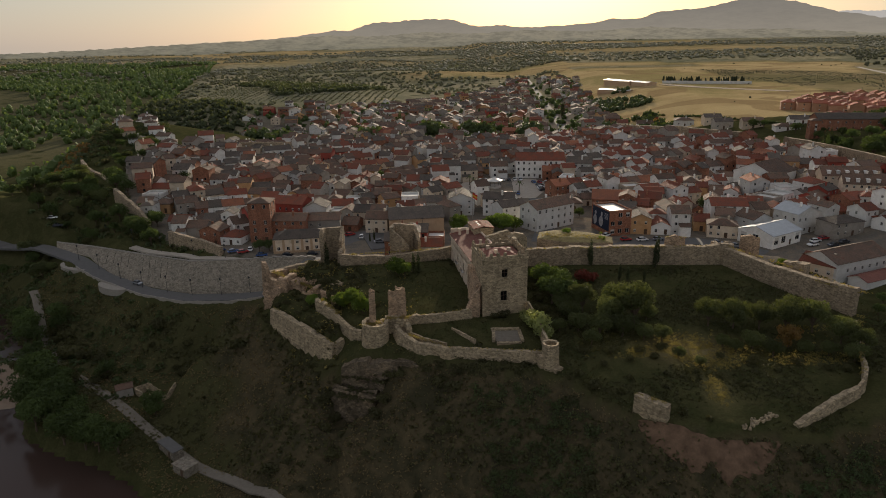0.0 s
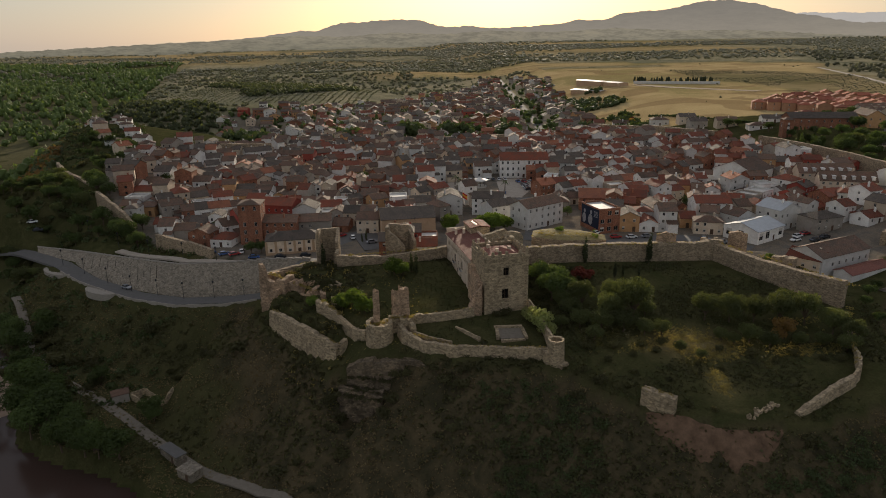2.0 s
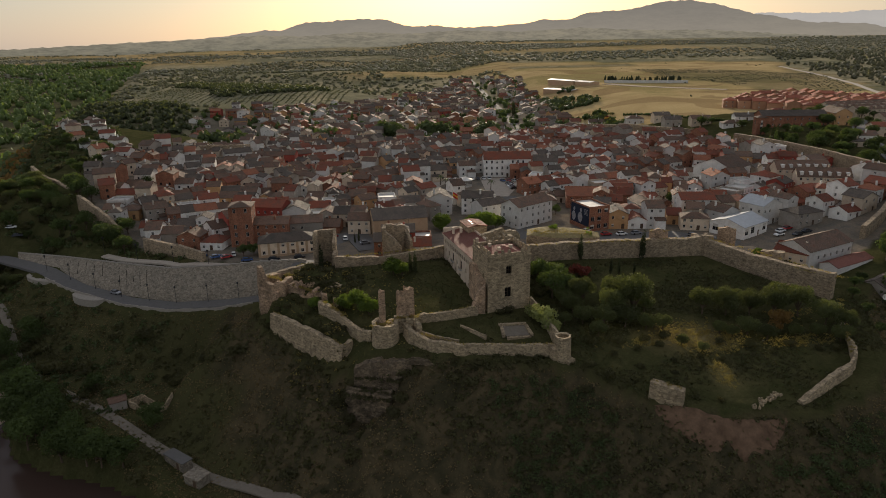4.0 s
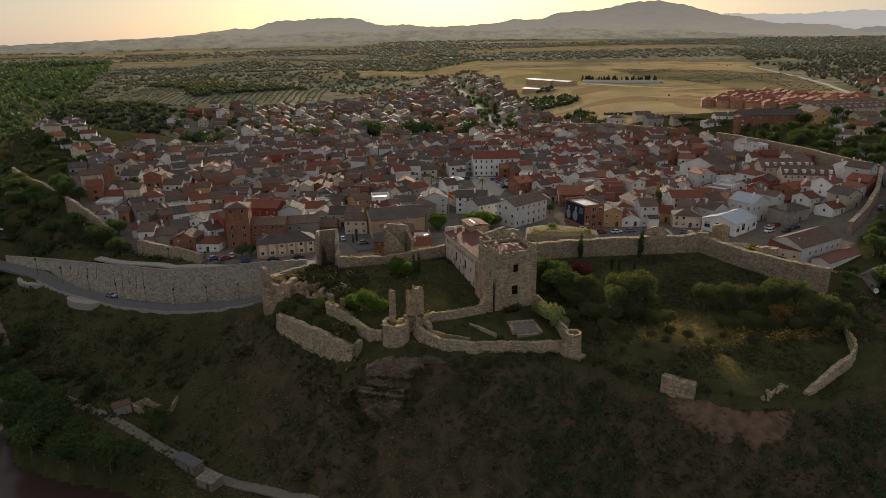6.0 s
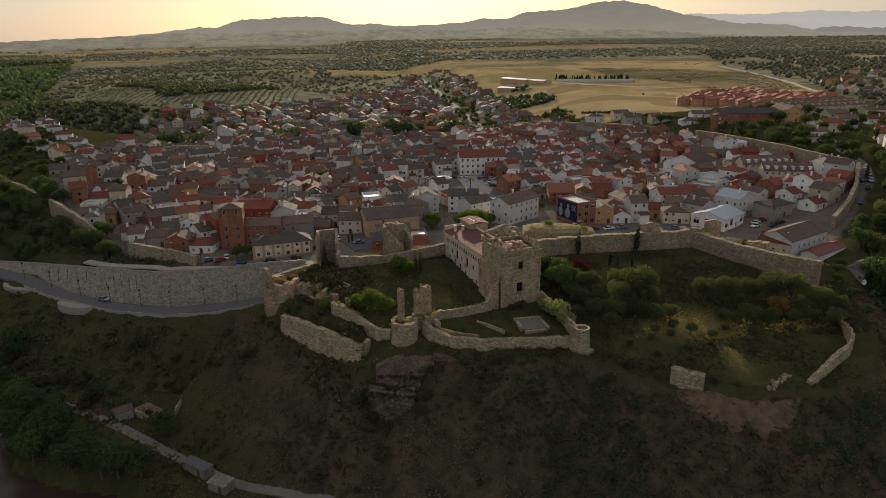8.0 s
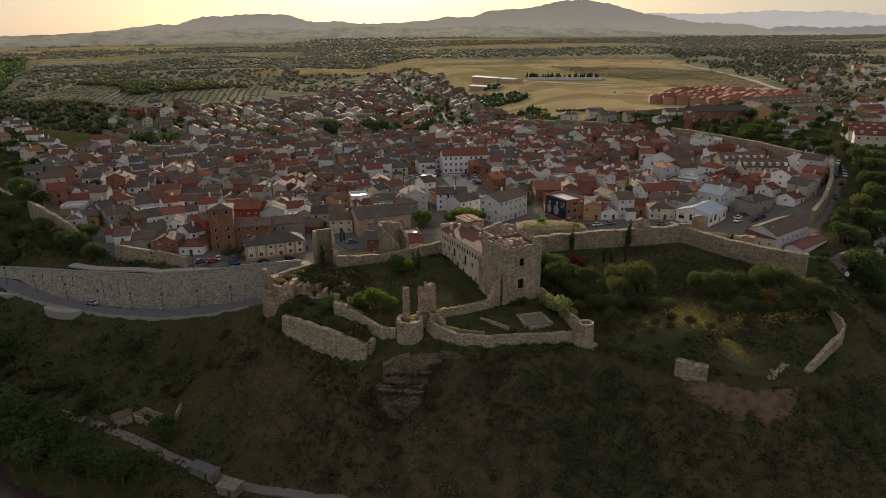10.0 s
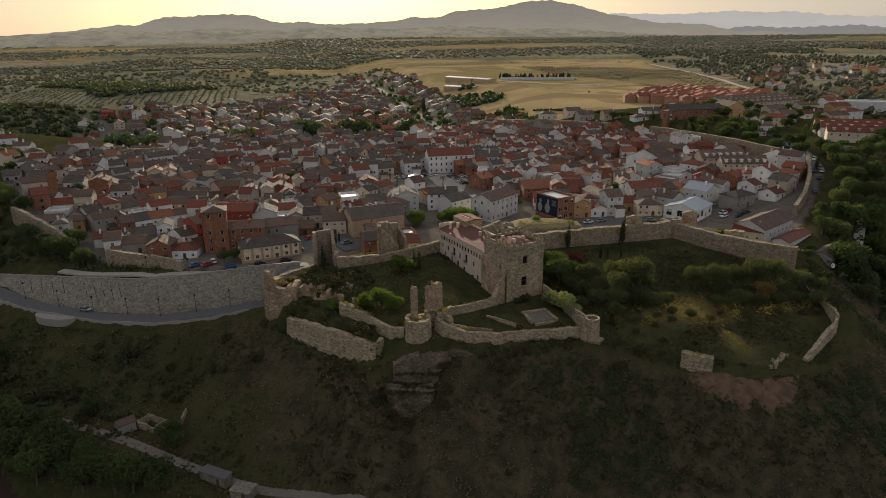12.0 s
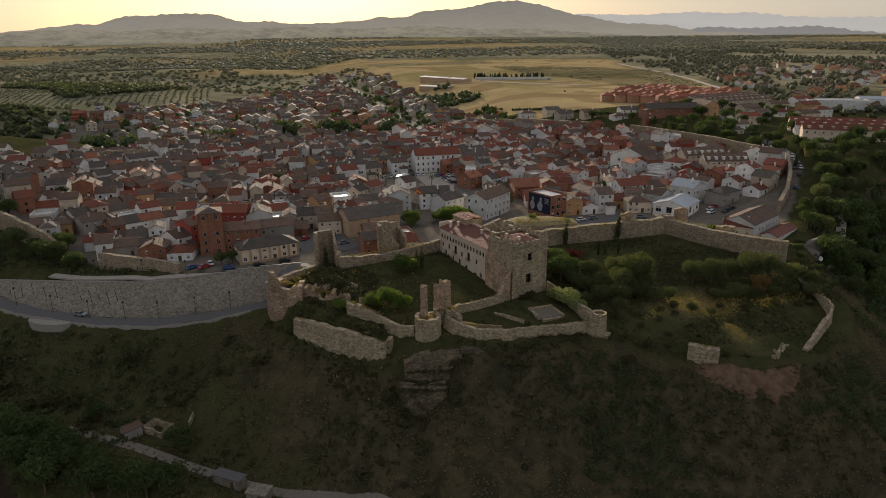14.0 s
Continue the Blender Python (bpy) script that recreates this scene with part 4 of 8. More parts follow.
    if seed and kind == "gable" and not cross and h > 5.0 and rng.random() < 0.45:
        ab = Build()
        aw, ad, ah = w * rng.uniform(0.4, 0.7), rng.uniform(2.2, 3.4), h * rng.uniform(0.45, 0.62)
        ox = (w - aw) / 2 * rng.choice((-1, 1))
        for o, u, wd in (((ox - aw / 2, -depth / 2 - ad, 0), (1, 0), aw), ((ox + aw / 2, -depth / 2 - ad, 0), (0, 1), ad), ((ox - aw / 2, -depth / 2, 0), (0, -1), ad)):
            panel(ab, o, u, wd, ah, (), 0.2)
        part("lean_to_wall", ab.weld(), wall, t)
        ab = Build()
        vs = [(ox - aw / 2 - 0.25, -depth / 2 - ad - 0.35, ah), (ox + aw / 2 + 0.25, -depth / 2 - ad - 0.35, ah), (ox + aw / 2 + 0.25, -depth / 2 - 0.02, ah + 0.32 * ad), (ox - aw / 2 - 0.25, -depth / 2 - 0.02, ah + 0.32 * ad)]
        ab.add(vs + [(x, y, z + 0.16) for x, y, z in vs], [(4, 5, 6, 7), (3, 2, 1, 0), (0, 1, 5, 4), (1, 2, 6, 5), (2, 3, 7, 6), (3, 0, 4, 7)])
        part("lean_to_roof", ab, roof_mat, t)
    if seed and rng.random() < 0.35 and kind != "flat":
        ab = Build()
        px, py = rng.uniform(-0.35, 0.35) * w, rng.uniform(-0.2, 0.2) * depth
        ab.tube([(px, py, h, 0.05), (px, py, h + rise + 2.2, 0.04)], 5)
        for k in range(3):
            ab.box(px, py, h + rise + 1.4 + 0.3 * k, 0.9 - 0.2 * k, 0.05, 0.05)
        part("aerial", ab, IRON, t)
    if chimney and kind != "flat":
        cb = Build()
        px, py = rng.uniform(-0.3, 0.3) * w, rng.uniform(-0.25, 0.25) * depth
        cb.box(px, py, h - 0.2, 0.7, 0.55, rise + 1.1)
        cb.box(px, py, h + rise + 0.9, 0.86, 0.71, 0.14)
        cb.box(px, py, h + rise + 1.04, 0.4, 0.3, 0.2)
        part("chimney", cb, wall, t)
    return t


def plain_house(b, a, c, depth, eave, wall, roof, rise, windows=2, cross=False, chimney=True):
    """A far house in a joined mesh: walls, set-back windows, tiled gable roof; wall and roof are material slots."""
    (ax, ay), (bx, by) = a, c
    w, rot = math.hypot(bx - ax, by - ay), math.atan2(by - ay, bx - ax)
    q = Build()
    z0 = gz((ax + bx) / 2, (ay + by) / 2) - 1.0
    h = eave - z0
    ops = [(w * (i + 0.5) / windows - 0.5, w * (i + 0.5) / windows + 0.5, zz, zz + 1.2) for i in range(windows) for zz in ((2.0, 4.8) if h > 6.6 else (2.0,))]
    ops = [o for o in ops if o[3] < h - 0.2 and w / max(1, windows) > 1.4]
    panel(q, (-w / 2, -depth / 2, 0), (1, 0), w, h, ops, 0.2, wall)
    for x0, x1, zl, zh in ops:
        q.add([(-w / 2 + x0, -depth / 2 + 0.2, zl), (-w / 2 + x1, -depth / 2 + 0.2, zl), (-w / 2 + x1, -depth / 2 + 0.2, zh), (-w / 2 + x0, -depth / 2 + 0.2, zh)], [(0, 1, 2, 3)], 0)
    panel(q, (w / 2, -depth / 2, 0), (0, 1), depth, h, (), 0.2, wall)
    panel(q, (w / 2, depth / 2, 0), (-1, 0), w, h, (), 0.2, wall)
    panel(q, (-w / 2, depth / 2, 0), (0, -1), depth, h, (), 0.2, wall)
    if cross:
        q.add([(-w / 2, -depth / 2, h), (w / 2, -depth / 2, h), (0, -depth / 2, h + rise)], [(0, 1, 2)], wall)
        q.add([(-w / 2, depth / 2, h), (w / 2, depth / 2, h), (0, depth / 2, h + rise)], [(2, 1, 0)], wall)
        r = Build()
        roof_gable(r, depth, w, h, rise, 0.35, 0.16, roof)
        q.add([(-y, x, z) for x, y, z in r.v], r.f, roof)
    else:
        q.add([(-w / 2, -depth / 2, h), (-w / 2, depth / 2, h), (-w / 2, 0, h + rise)], [(0, 2, 1)], wall)
        q.add([(w / 2, -depth / 2, h), (w / 2, depth / 2, h), (w / 2, 0, h + rise)], [(0, 1, 2)], wall)
        roof_gable(q, w, depth, h, rise, 0.35, 0.16, roof)
    if not cross and w > 6.5 and h > 4.2:
        aw, ad, ah = w * 0.5, 2.6, h * 0.55
        ox = w * (0.2 if roof % 2 else -0.2)
        panel(q, (ox - aw / 2, -depth / 2 - ad, 0), (1, 0), aw, ah, (), 0.2, wall)
        panel(q, (ox + aw / 2, -depth / 2 - ad, 0), (0, 1), ad, ah, (), 0.2, wall)
        panel(q, (ox - aw / 2, -depth / 2, 0), (0, -1), ad, ah, (), 0.2, wall)
        e0, e1 = -depth / 2 - ad - 0.3, -depth / 2
        vs = [(ox - aw / 2 - 0.2, e0, ah), (ox + aw / 2 + 0.2, e0, ah), (ox + aw / 2 + 0.2, e1, ah + 0.9), (ox - aw / 2 - 0.2, e1, ah + 0.9)]
        q.add(vs + [(x, y, z + 0.15) for x, y, z in vs], [(4, 5, 6, 7), (0, 3, 2, 1), (0, 1, 5, 4), (1, 2, 6, 5), (3, 0, 4, 7)], roof)
    if chimney:
        q.box(w * 0.22, depth * 0.12, h, 0.8, 0.6, rise + 1.0, 0, wall)
    c_, s_ = math.cos(rot), math.sin(rot)
    cx, cy = (ax + bx) / 2 - s_ * depth / 2, (ay + by) / 2 + c_ * depth / 2
    n = len(b.v)
    b.v += [(cx + x * c_ - y * s_, cy + x * s_ + y * c_, z0 + z) for x, y, z in q.v]
    b.f += [tuple(n + i for i in f) for f in q.f]
    b.m += q.m


def build_keep():
    """Square stone keep with merlons, and the palace wing that joins it."""
    rot = radians(11)
    t = thing("castle_keep", "square weathered stone castle keep with battlements and two windows", "castle keep", m=Matrix.LocRotScale((11.2, -19.6, 17.2), Euler((0, 0, rot)), None))
    w, h = 12.7, 18.3
    ops = {0: [(5.4, 7.0, 12.9, 15.3), (5.1, 7.0, 6.0, 9.0)], 1: [(5.5, 6.6, 12.5, 14.3)], 3: [(8.5, 9.3, 11.0, 12.6)]}
    spots = [((-w / 2, -w / 2, 0), (1, 0), 0), ((w / 2, -w / 2, 0), (0, 1), 90), ((w / 2, w / 2, 0), (-1, 0), 180), ((-w / 2, w / 2, 0), (0, -1), 270)]
    for k, (o, u, turn) in enumerate(spots):
        b = Build()
        panel(b, o, u, w, h, ops.get(k, ()), 0.9)
        part("wall", b, STONE, t)
        for x0, x1, z0, z1 in ops.get(k, ()):
            gb = Build()
            gb.add([(x0, 0, z0), (x1, 0, z0), (x1, 0, z1), (x0, 0, z1)], [(0, 1, 2, 3)])
            xm = (x0 + x1) / 2
            gb.box(xm, -0.02, z0, 0.08, 0.05, z1 - z0, 0, 1)
            gb.box(xm, -0.02, (z0 + z1) / 2, x1 - x0, 0.04, 0.08, 0, 1)
            m = Matrix.Translation((o[0] - u[1] * 0.55, o[1] + u[0] * 0.55, 0)) @ Matrix.Rotation(radians(turn), 4, "Z")
            part("window", gb.mesh("window", [VOID, WOOD]), None, t, m=m)
            if k == 0:
                for nm, z, hh, more in (("window_sill", z0 - 0.25, 0.22, 0.5), ("lintel", z1, 0.4, 0.7)):
                    sb = Build()
                    sb.box(xm, -0.08, z, x1 - x0 + more, 0.24, hh)
                    part(nm, sb, STONE, t, m=Matrix.Translation((o[0], o[1], 0)) @ Matrix.Rotation(radians(turn), 4, "Z"))
    # corner quoins, slightly proud
    stones = [Build().box(0, 0, 0, a, c, 0.81).mesh("quoin", [STONE]) for a, c in ((1.1, 0.7), (0.7, 1.1))]
    for sx in (-1, 1):
        for sy in (-1, 1):
            for i in range(22):
                a, c = ((1.1, 0.7), (0.7, 1.1))[i % 2]
                part("quoin", stones[i % 2], None, t, m=Matrix.Translation((sx * (w / 2 - a / 2 + 0.06), sy * (w / 2 - c / 2 + 0.06), i * 0.83)))
    # string course, parapet with merlons
    sb = Build()
    for y, x, sx, sy in ((-w / 2, 0, w + 0.5, 0.5), (w / 2, 0, w + 0.5, 0.5), (0, -w / 2, 0.5, w - 0.5), (0, w / 2, 0.5, w - 0.5)):
        sb.box(x, y, h - 0.35, sx, sy, 0.4)
    part("string_course", sb, STONE, t)
    pb = Build()
    for y, x, sx, sy in ((-w / 2 + 0.25, 0, w, 0.55), (w / 2 - 0.25, 0, w, 0.55), (0, -w / 2 + 0.25, 0.55, w - 1.1), (0, w / 2 - 0.25, 0.55, w - 1.1)):
        pb.box(x, y, h + 0.05, sx, sy, 0.75)
    part("parapet", pb, STONE, t)
    rng = random.Random(4)
    for side in range(4):
        for i in range(7):
            if (side, i) in ((0, 4), (3, 2), (2, 5)):
                continue
            x = -w / 2 + 0.45 + i * (w - 0.9) / 6
            b = Build()
            hh = rng.uniform(0.75, 1.15)
            b.box(0, 0, 0, 0.85, 0.55, hh, 0, 0, 0.92)
            b.box(0, 0, hh, 0.8, 0.5, 0.16, 0, 0, 0.45)
            m = Matrix.Rotation(radians(90 * side), 4, "Z") @ Matrix.Translation((x, -w / 2 + 0.27, h + 0.78))
            part("merlon", b, STONE, t, m=m)
    rb = Build()
    roof_hip(rb, w - 2.2, w - 2.2, h - 0.4, 1.7, 0.3)
    part("roof", rb, TILE_MAROON, t, "dark red sheet roof inside the parapet")
    for x, y in ((-1.6, -2.4), (2.4, -1.2), (-2.8, 2.0)):
        ch = Build()
        ch.box(x, y, h - 0.2, 0.9, 0.9, 1.7)
        part("chimney", ch, FACADE, t)

    # long plastered wing with a row of small openings under the eaves
    t = thing("palace_wing", "long plastered castle wing with small windows and red roof", "castle wing", m=Matrix.LocRotScale((3.8, -14.6, 18.0), Euler((0, 0, radians(101))), None))
    L, D, H = 29.8, 8.5, 13.2
    ops = [(0.7 + i * 1.8, 1.7 + i * 1.8, 9.9, 11.4) for i in range(16)]
    ops += [(3.6, 4.7, 2.6, 4.2), (6.2, 7.3, 6.4, 8.0), (6.6, 8.2, 0.6, 3.4), (10.6, 12.2, 6.2, 9.0), (12.0, 13.4, 1.4, 4.4), (15.0, 16.1, 6.4, 8.2), (16.2, 17.6, 2.5, 5.3), (18.6, 20.2, 6.4, 9.2), (20.4, 21.5, 4.0, 5.6), (23.0, 24.1, 7.0, 8.7), (25.0, 26.0, 4.8, 6.2), (27.0, 28.0, 7.0, 8.6)]
    b = Build()
    # local x runs north along the court; the court lies to local +y
    panel(b, (L, 0, 0), (-1, 0), L, H, [(L - x1, L - x0, z0, z1) for x0, x1, z0, z1 in ops], 0.3)
    part("wall", b, FACADE, t)
    for o, u, wd in (((0, 0, 0), (0, -1), D), ((0, -D, 0), (1, 0), L), ((L, -D, 0), (0, 1), D)):
        b = Build()
        panel(b, o, u, wd, H, [(2, 2.8, 9, 10.2), (6, 6.8, 9, 10.2)] if u == (0, 1) else ())
        part("wall", b, FACADE, t)
    for x0, x1, z0, z1 in ops:
        g = Build()
        g.add([(x0, -0.24, z0), (x0, -0.24, z1), (x1, -0.24, z1), (x1, -0.24, z0)], [(0, 1, 2, 3)])
        if z1 - z0 > 1.5:
            g.box((x0 + x1) / 2, -0.22, z0, 0.07, 0.05, z1 - z0, 0, 1)
            g.box((x0 + x1) / 2, -0.22, (z0 + z1) / 2, x1 - x0, 0.04, 0.07, 0, 1)
        part("window", g, [VOID, WOOD], t)
    for x0, x1, z0, z1 in [o for o in ops if o[3] - o[2] > 2.2 and o[2] > 5]:
        g = Build()
        g.box((x0 + x1) / 2, 0.35, z0 - 0.1, x1 - x0 + 0.7, 0.7, 0.12)
        slab = part("balcony", g, CONCRETE, t)
        g = Build()
        for i in range(7):
            g.box(x0 - 0.3 + i * (x1 - x0 + 0.6) / 6, 0.66, z0 + 0.02, 0.04, 0.04, 0.89)
        g.box((x0 + x1) / 2, 0.66, z0 + 0.9, x1 - x0 + 0.7, 0.06, 0.05)
        part("railing", g, IRON, slab)
    b = Build()
    vs = [(-0.2, 0.45, H - 0.1), (L + 0.4, 0.45, H - 0.1), (L + 0.4, -D - 0.2, H + 1.5), (-0.2, -D - 0.2, H + 1.5)]
    b.add(vs + [(x, y, z + 0.2) for x, y, z in vs], [(4, 7, 6, 5), (0, 1, 2, 3), (0, 4, 5, 1), (1, 5, 6, 2), (2, 6, 7, 3), (3, 7, 4, 0)])
    part("roof", b, TILE_MAROON, t, "dark red roof sloping to the court")
    b = Build()
    b.box(L / 2, -D - 0.1, H - 0.5, L, 0.5, 2.6)
    b.box(L + 0.1, -D / 2, H - 0.5, 0.45, D, 2.3)
    b.box(L / 2, 0.28, H - 0.32, L, 0.5, 0.22)
    part("parapet", b, FACADE, t)
    for x, y in ((26, -2.2), (25.0, -4.6), (12, -5.6)):
        b = Build()
        b.box(x, y, H, 0.8, 0.7, 2.4)
        b.box(x, y, H + 2.4, 1.0, 0.9, 0.2)
        part("chimney", b, FACADE, t)

    # square block behind, with three rooflights
    t = thing("castle_block", "square castle block with red roof and white rooflights", "castle block", m=Matrix.LocRotScale((8.0, 13.5, 18.0), Euler((0, 0, radians(11))), None))
    for o, u, wd in (((-3.2, -4.2, 0), (1, 0), 6.4), ((3.2, -4.2, 0), (0, 1), 8.4), ((3.2, 4.2, 0), (-1, 0), 6.4), ((-3.2, 4.2, 0), (0, -1), 8.4)):
        b = Build()
        panel(b, o, u, wd, 16.4, [(wd / 2 - 0.5, wd / 2 + 0.5, 12.6, 14.2)], 0.4)
        part("wall", b, STONE, t)
    b = Build()
    roof_gable(b, 8.4, 6.4, 16.4, 0.5, 0.3)
    part("roof", b, TILE_RED, t, m=Matrix.Rotation(radians(90), 4, "Z"))
    for i in range(3):
        b = Build()
        b.box(-1.0, -2.0 + 1.9 * i, 16.8, 0.6, 0.6, 0.25, 0, 0, 0.85)
        part("rooflight", b, SHEET_WHITE, t, "white domed rooflight")

    # remains of a rear tower beside the block
    rng = np.random.default_rng(8)
    b = Build()
    ruin_wall(b, [(9, 2, 33), (16, 4, 34), (22, 6, 32)], 1.6, rng, 0.9, 0.1, 2, 0, 0.9)
    ruin_wall(b, [(16, 4, 33.5), (19, -8, 33)], 1.4, rng, 0.9, 0.1, 2, 0, 0.8)
    solid("castle_rear_wall", b, STONE, "battlemented stone wall joining the keep and the block", "castle wall")


def build_castle_ruins():
    rng = np.random.default_rng(21)
    # broken stub of masonry against the keep
    b = Build()
    ruin_wall(b, [(5.2, -25.5, 27.5), (4.2, -20, 29.5), (3.3, -15, 31)], 1.6, rng, 0.7, 0.5)
    ruin_wall(b, [(1.5, -27.5, 20.5), (3.4, -26.5, 25.5), (5.4, -26.6, 27.5)], 1.7, rng, 0.6, 0.5)
    solid("ruined_stub_wall", b, STONE_PINK, "pinkish broken masonry stub against the keep", "ruined wall")
    b = Build()
    ruin_wall(b, [(-22, -31, 20.4), (-12, -30, 21.2), (-6, -29.5, 21.3), (3, -27.5, 21.6)], 1.1, rng, 0.9, 0.18, 1.5)
    solid("inner_court_wall", b, STONE, "low rubble wall across the castle court", "stone wall")
    b = Build()
    ruin_wall(b, [(-17.5, -34, 20.2), (-16.2, -37.5, 19.8), (-11.8, -42.4, 19.0), (-3.3, -45.6, 18.8), (6.9, -47.0, 18.9), (19.5, -49.2, 19.2)], 1.3, rng, 0.9, 0.16, 3, 0, 0, 0.5)
    solid("curtain_wall", b, STONE, "curved stone curtain wall along the bluff edge", "castle wall")
    b = Build()
    ruin_wall(b, [(-16, -33.5, 18.9), (-10, -39, 18.6), (-4, -42, 18.4)], 0.6, rng, 0.9, 0.1, 1)
    solid("terrace_kerb", b, STONE, "low stone kerb inside the curtain wall", "stone kerb")
    b = Build()
    round_tower(b, 21.3, -50.4, 2.0, 12.5, 22.0, rng, 22, 0.45, 0.06, 0.55)
    b.box(22.6, -52.0, 12, 2.8, 2.4, 4.2, 0.6, 0, 0.9)
    b.box(19.8, -50.2, 12.5, 3.0, 2.6, 6.3, 0.3)
    solid("corner_turret", b, STONE, "small round stone turret with an open top", "turret")
    b = Build()
    ruin_wall(b, [(21.2, -48.6, 21.2), (20.8, -40, 21.0), (20.5, -32, 21.4), (19.0, -25, 22.6)], 0.8, rng, 0.9, 0.08, 1.5)
    solid("flank_wall", b, STONE, "thin stone parapet wall from turret to keep", "castle wall")
    b = Build()
    round_tower(b, -23.0, -34.8, 3.5, 11.5, 21.4, rng, 24, 0.5, 0.12, 1.0, 0, (20, 110, 1.2))
    solid("ruined_round_tower", b, STONE, "ruined round tower with a broken rim", "ruined tower")
    b = Build()
    rough_block(b, -23.7, -33.6, 1.7, 1.5, 18.5, 29.8, 0.25, rng, 0.5, (0.1, 0.1), 0.82)
    solid("ruined_pillar", b, STONE_PINK, "slim leaning remnant of a ruined tower wall", "ruined pillar")
    b = Build()
    rough_block(b, -18.4, -31.0, 2.4, 2.4, 18.0, 28.6, 0.2, rng, 0.6, (0.1, 0.0), 0.92)
    rough_block(b, -16.2, -30.4, 2.4, 2.2, 18.0, 29.2, 0.25, rng, 0.6, (0.0, 0.1), 0.94)
    solid("ruined_tower_stump", b, STONE_PINK, "broad standing stump of a ruined brick and stone tower", "ruined tower")
    b = Build()
    ruin_wall(b, [(-17.4, -33.4, 22.2), (-14.8, -33.2, 21.2), (-13.8, -35.8, 20.2)], 1.5, rng, 0.6, 0.35, 2)
    ruin_wall(b, [(-20.5, -32.6, 21.8), (-16.5, -32.4, 22.0)], 1.6, rng, 0.6, 0.3, 2)
    solid("ruined_wall_footing", b, STONE, "collapsed stone footings between two ruined towers", "ruined wall")
    # upper and lower walls on the west flank
    b = Build()
    ruin_wall(b, [(-41.5, -17.5, 21.4), (-38.5, -20.5, 20.8), (-34, -26, 19.4), (-29, -32, 18.2), (-26.5, -33.6, 18.6)], 1.4, rng, 0.6, 0.35, 2.5)
    solid("upper_flank_wall", b, STONE, "broken rubble wall stepping down the west flank", "ruined wall")
    b = Build()
    ruin_wall(b, [(-56, -12.5, 16.8), (-49, -20.5, 16.8), (-42, -27.5, 16.2), (-37.2, -31.8, 15.2), (-34.4, -33.6, 14.6)], 1.8, rng, 0.6, 0.14, 4.5, 0, 0, 0.9)
    ruin_wall(b, [(-34.4, -33.6, 14.6), (-32.6, -31.0, 15.4)], 1.5, rng, 0.8, 0.25, 4)
    solid("lower_flank_wall", b, STONE, "long sloping stone wall holding the west flank", "castle wall")
    # stepped bastion of old masonry below the round tower
    t = thing("ruined_bastion", "stepped mass of broken masonry below the round tower", "ruined bastion")
    for x, y, w, d, z0, z1, rough in ((-27.7, -44.2, 12.6, 5.0, -6, 6.3, 0.9), (-24.6, -41.0, 12.0, 5.2, -2, 9.6, 0.7)):
        b = Build()
        rough_block(b, x, y, w, d, z0, z1, radians(-22), rng, rough, (0.2, 0.3), 0.93, 0.5)
        part("tier", b, RUBBLE, t)
    b = Build()
    ruin_wall(b, [(-31.4, -39.4, 11.4), (-28.5, -40.0, 12.6), (-25, -40.8, 13.0), (-21, -41.6, 13.6), (-17.6, -42.4, 14.2)], 3.2, rng, 0.5, 0.35, 6, 0, 0, 1.0)
    part("upper_face", b, RUBBLE, t)
    # spur with a hollow niche beside the tower
    t = thing("bastion_spur", "broken masonry spur with a hollow niche", "ruined wall")
    for line in ([(-17.8, -42.6, 14.4), (-16.2, -43.4, 14.3)], [(-12.2, -45.0, 14.3), (-10.0, -45.8, 14.0), (-8.6, -46.4, 12.2)]):
        b = Build()
        ruin_wall(b, line, 2.4, rng, 0.5, 0.3, 4)
        part("pier", b, RUBBLE, t)
    b = Build()
    ruin_wall(b, [(-16.6, -43.0, 14.6), (-12.0, -44.8, 14.4)], 1.0, rng, 0.5, 0.2, 0.5)
    part("niche_wall", b, RUBBLE, t)
    for k in range(6):
        b = Build()
        b.box(-16.2 + 0.84 * k, -43.6 - 0.33 * k, 13.2 + 0.35 * math.sin(math.pi * (k + 0.5) / 6), 0.84, 2.2, 1.2, -0.37, 0, 0.95)
        part("voussoir", b, RUBBLE, t)
    # brick and stone shell at the west end
    b = Build()
    ruin_wall(b, [(-61.5, 1.5, 22.5), (-61.0, 0.0, 27.6), (-60.2, -1.4, 27.2), (-58.6, -2.6, 22.8), (-56.5, -4.2, 22.6), (-53.4, -5.6, 23.2)], 1.5, rng, 0.6, 0.35, 4.5)
    ruin_wall(b, [(-53.6, -6.2, 23.4), (-52.4, -3.0, 23.8), (-51.6, 0.5, 23.2)], 1.6, rng, 0.6, 0.3, 4)
    ruin_wall(b, [(-61.2, 1.2, 23.0), (-58.0, 5.5, 22.6), (-54.5, 9.0, 22.4)], 1.4, rng, 0.7, 0.35, 4)
    solid("ruined_gatehouse", b, STONE_PINK, "tall jagged shell of a ruined brick and stone gatehouse", "ruined tower")
    # vaulted arches in front of the court, each with a dark hollow behind
    for x, y, wd, top in ((-50.2, -4.6, 6.4, 22.0), (-43.4, -7.6, 5.4, 20.6)):
        b = Build()
        rot = -0.4
        c, s = math.cos(rot), math.sin(rot)
        foot, r, deep = gz(x, y) - 1.5, 1.45, 3.0
        n = 12
        outer = [(-wd / 2, foot), (-wd / 2, top - 0.4)] + [(-wd / 2 + wd * i / 6, top + rng.normal(0, 0.55)) for i in range(1, 6)] + [(wd / 2, top - 0.5), (wd / 2, foot)]
        spring = top - 2.0 - r
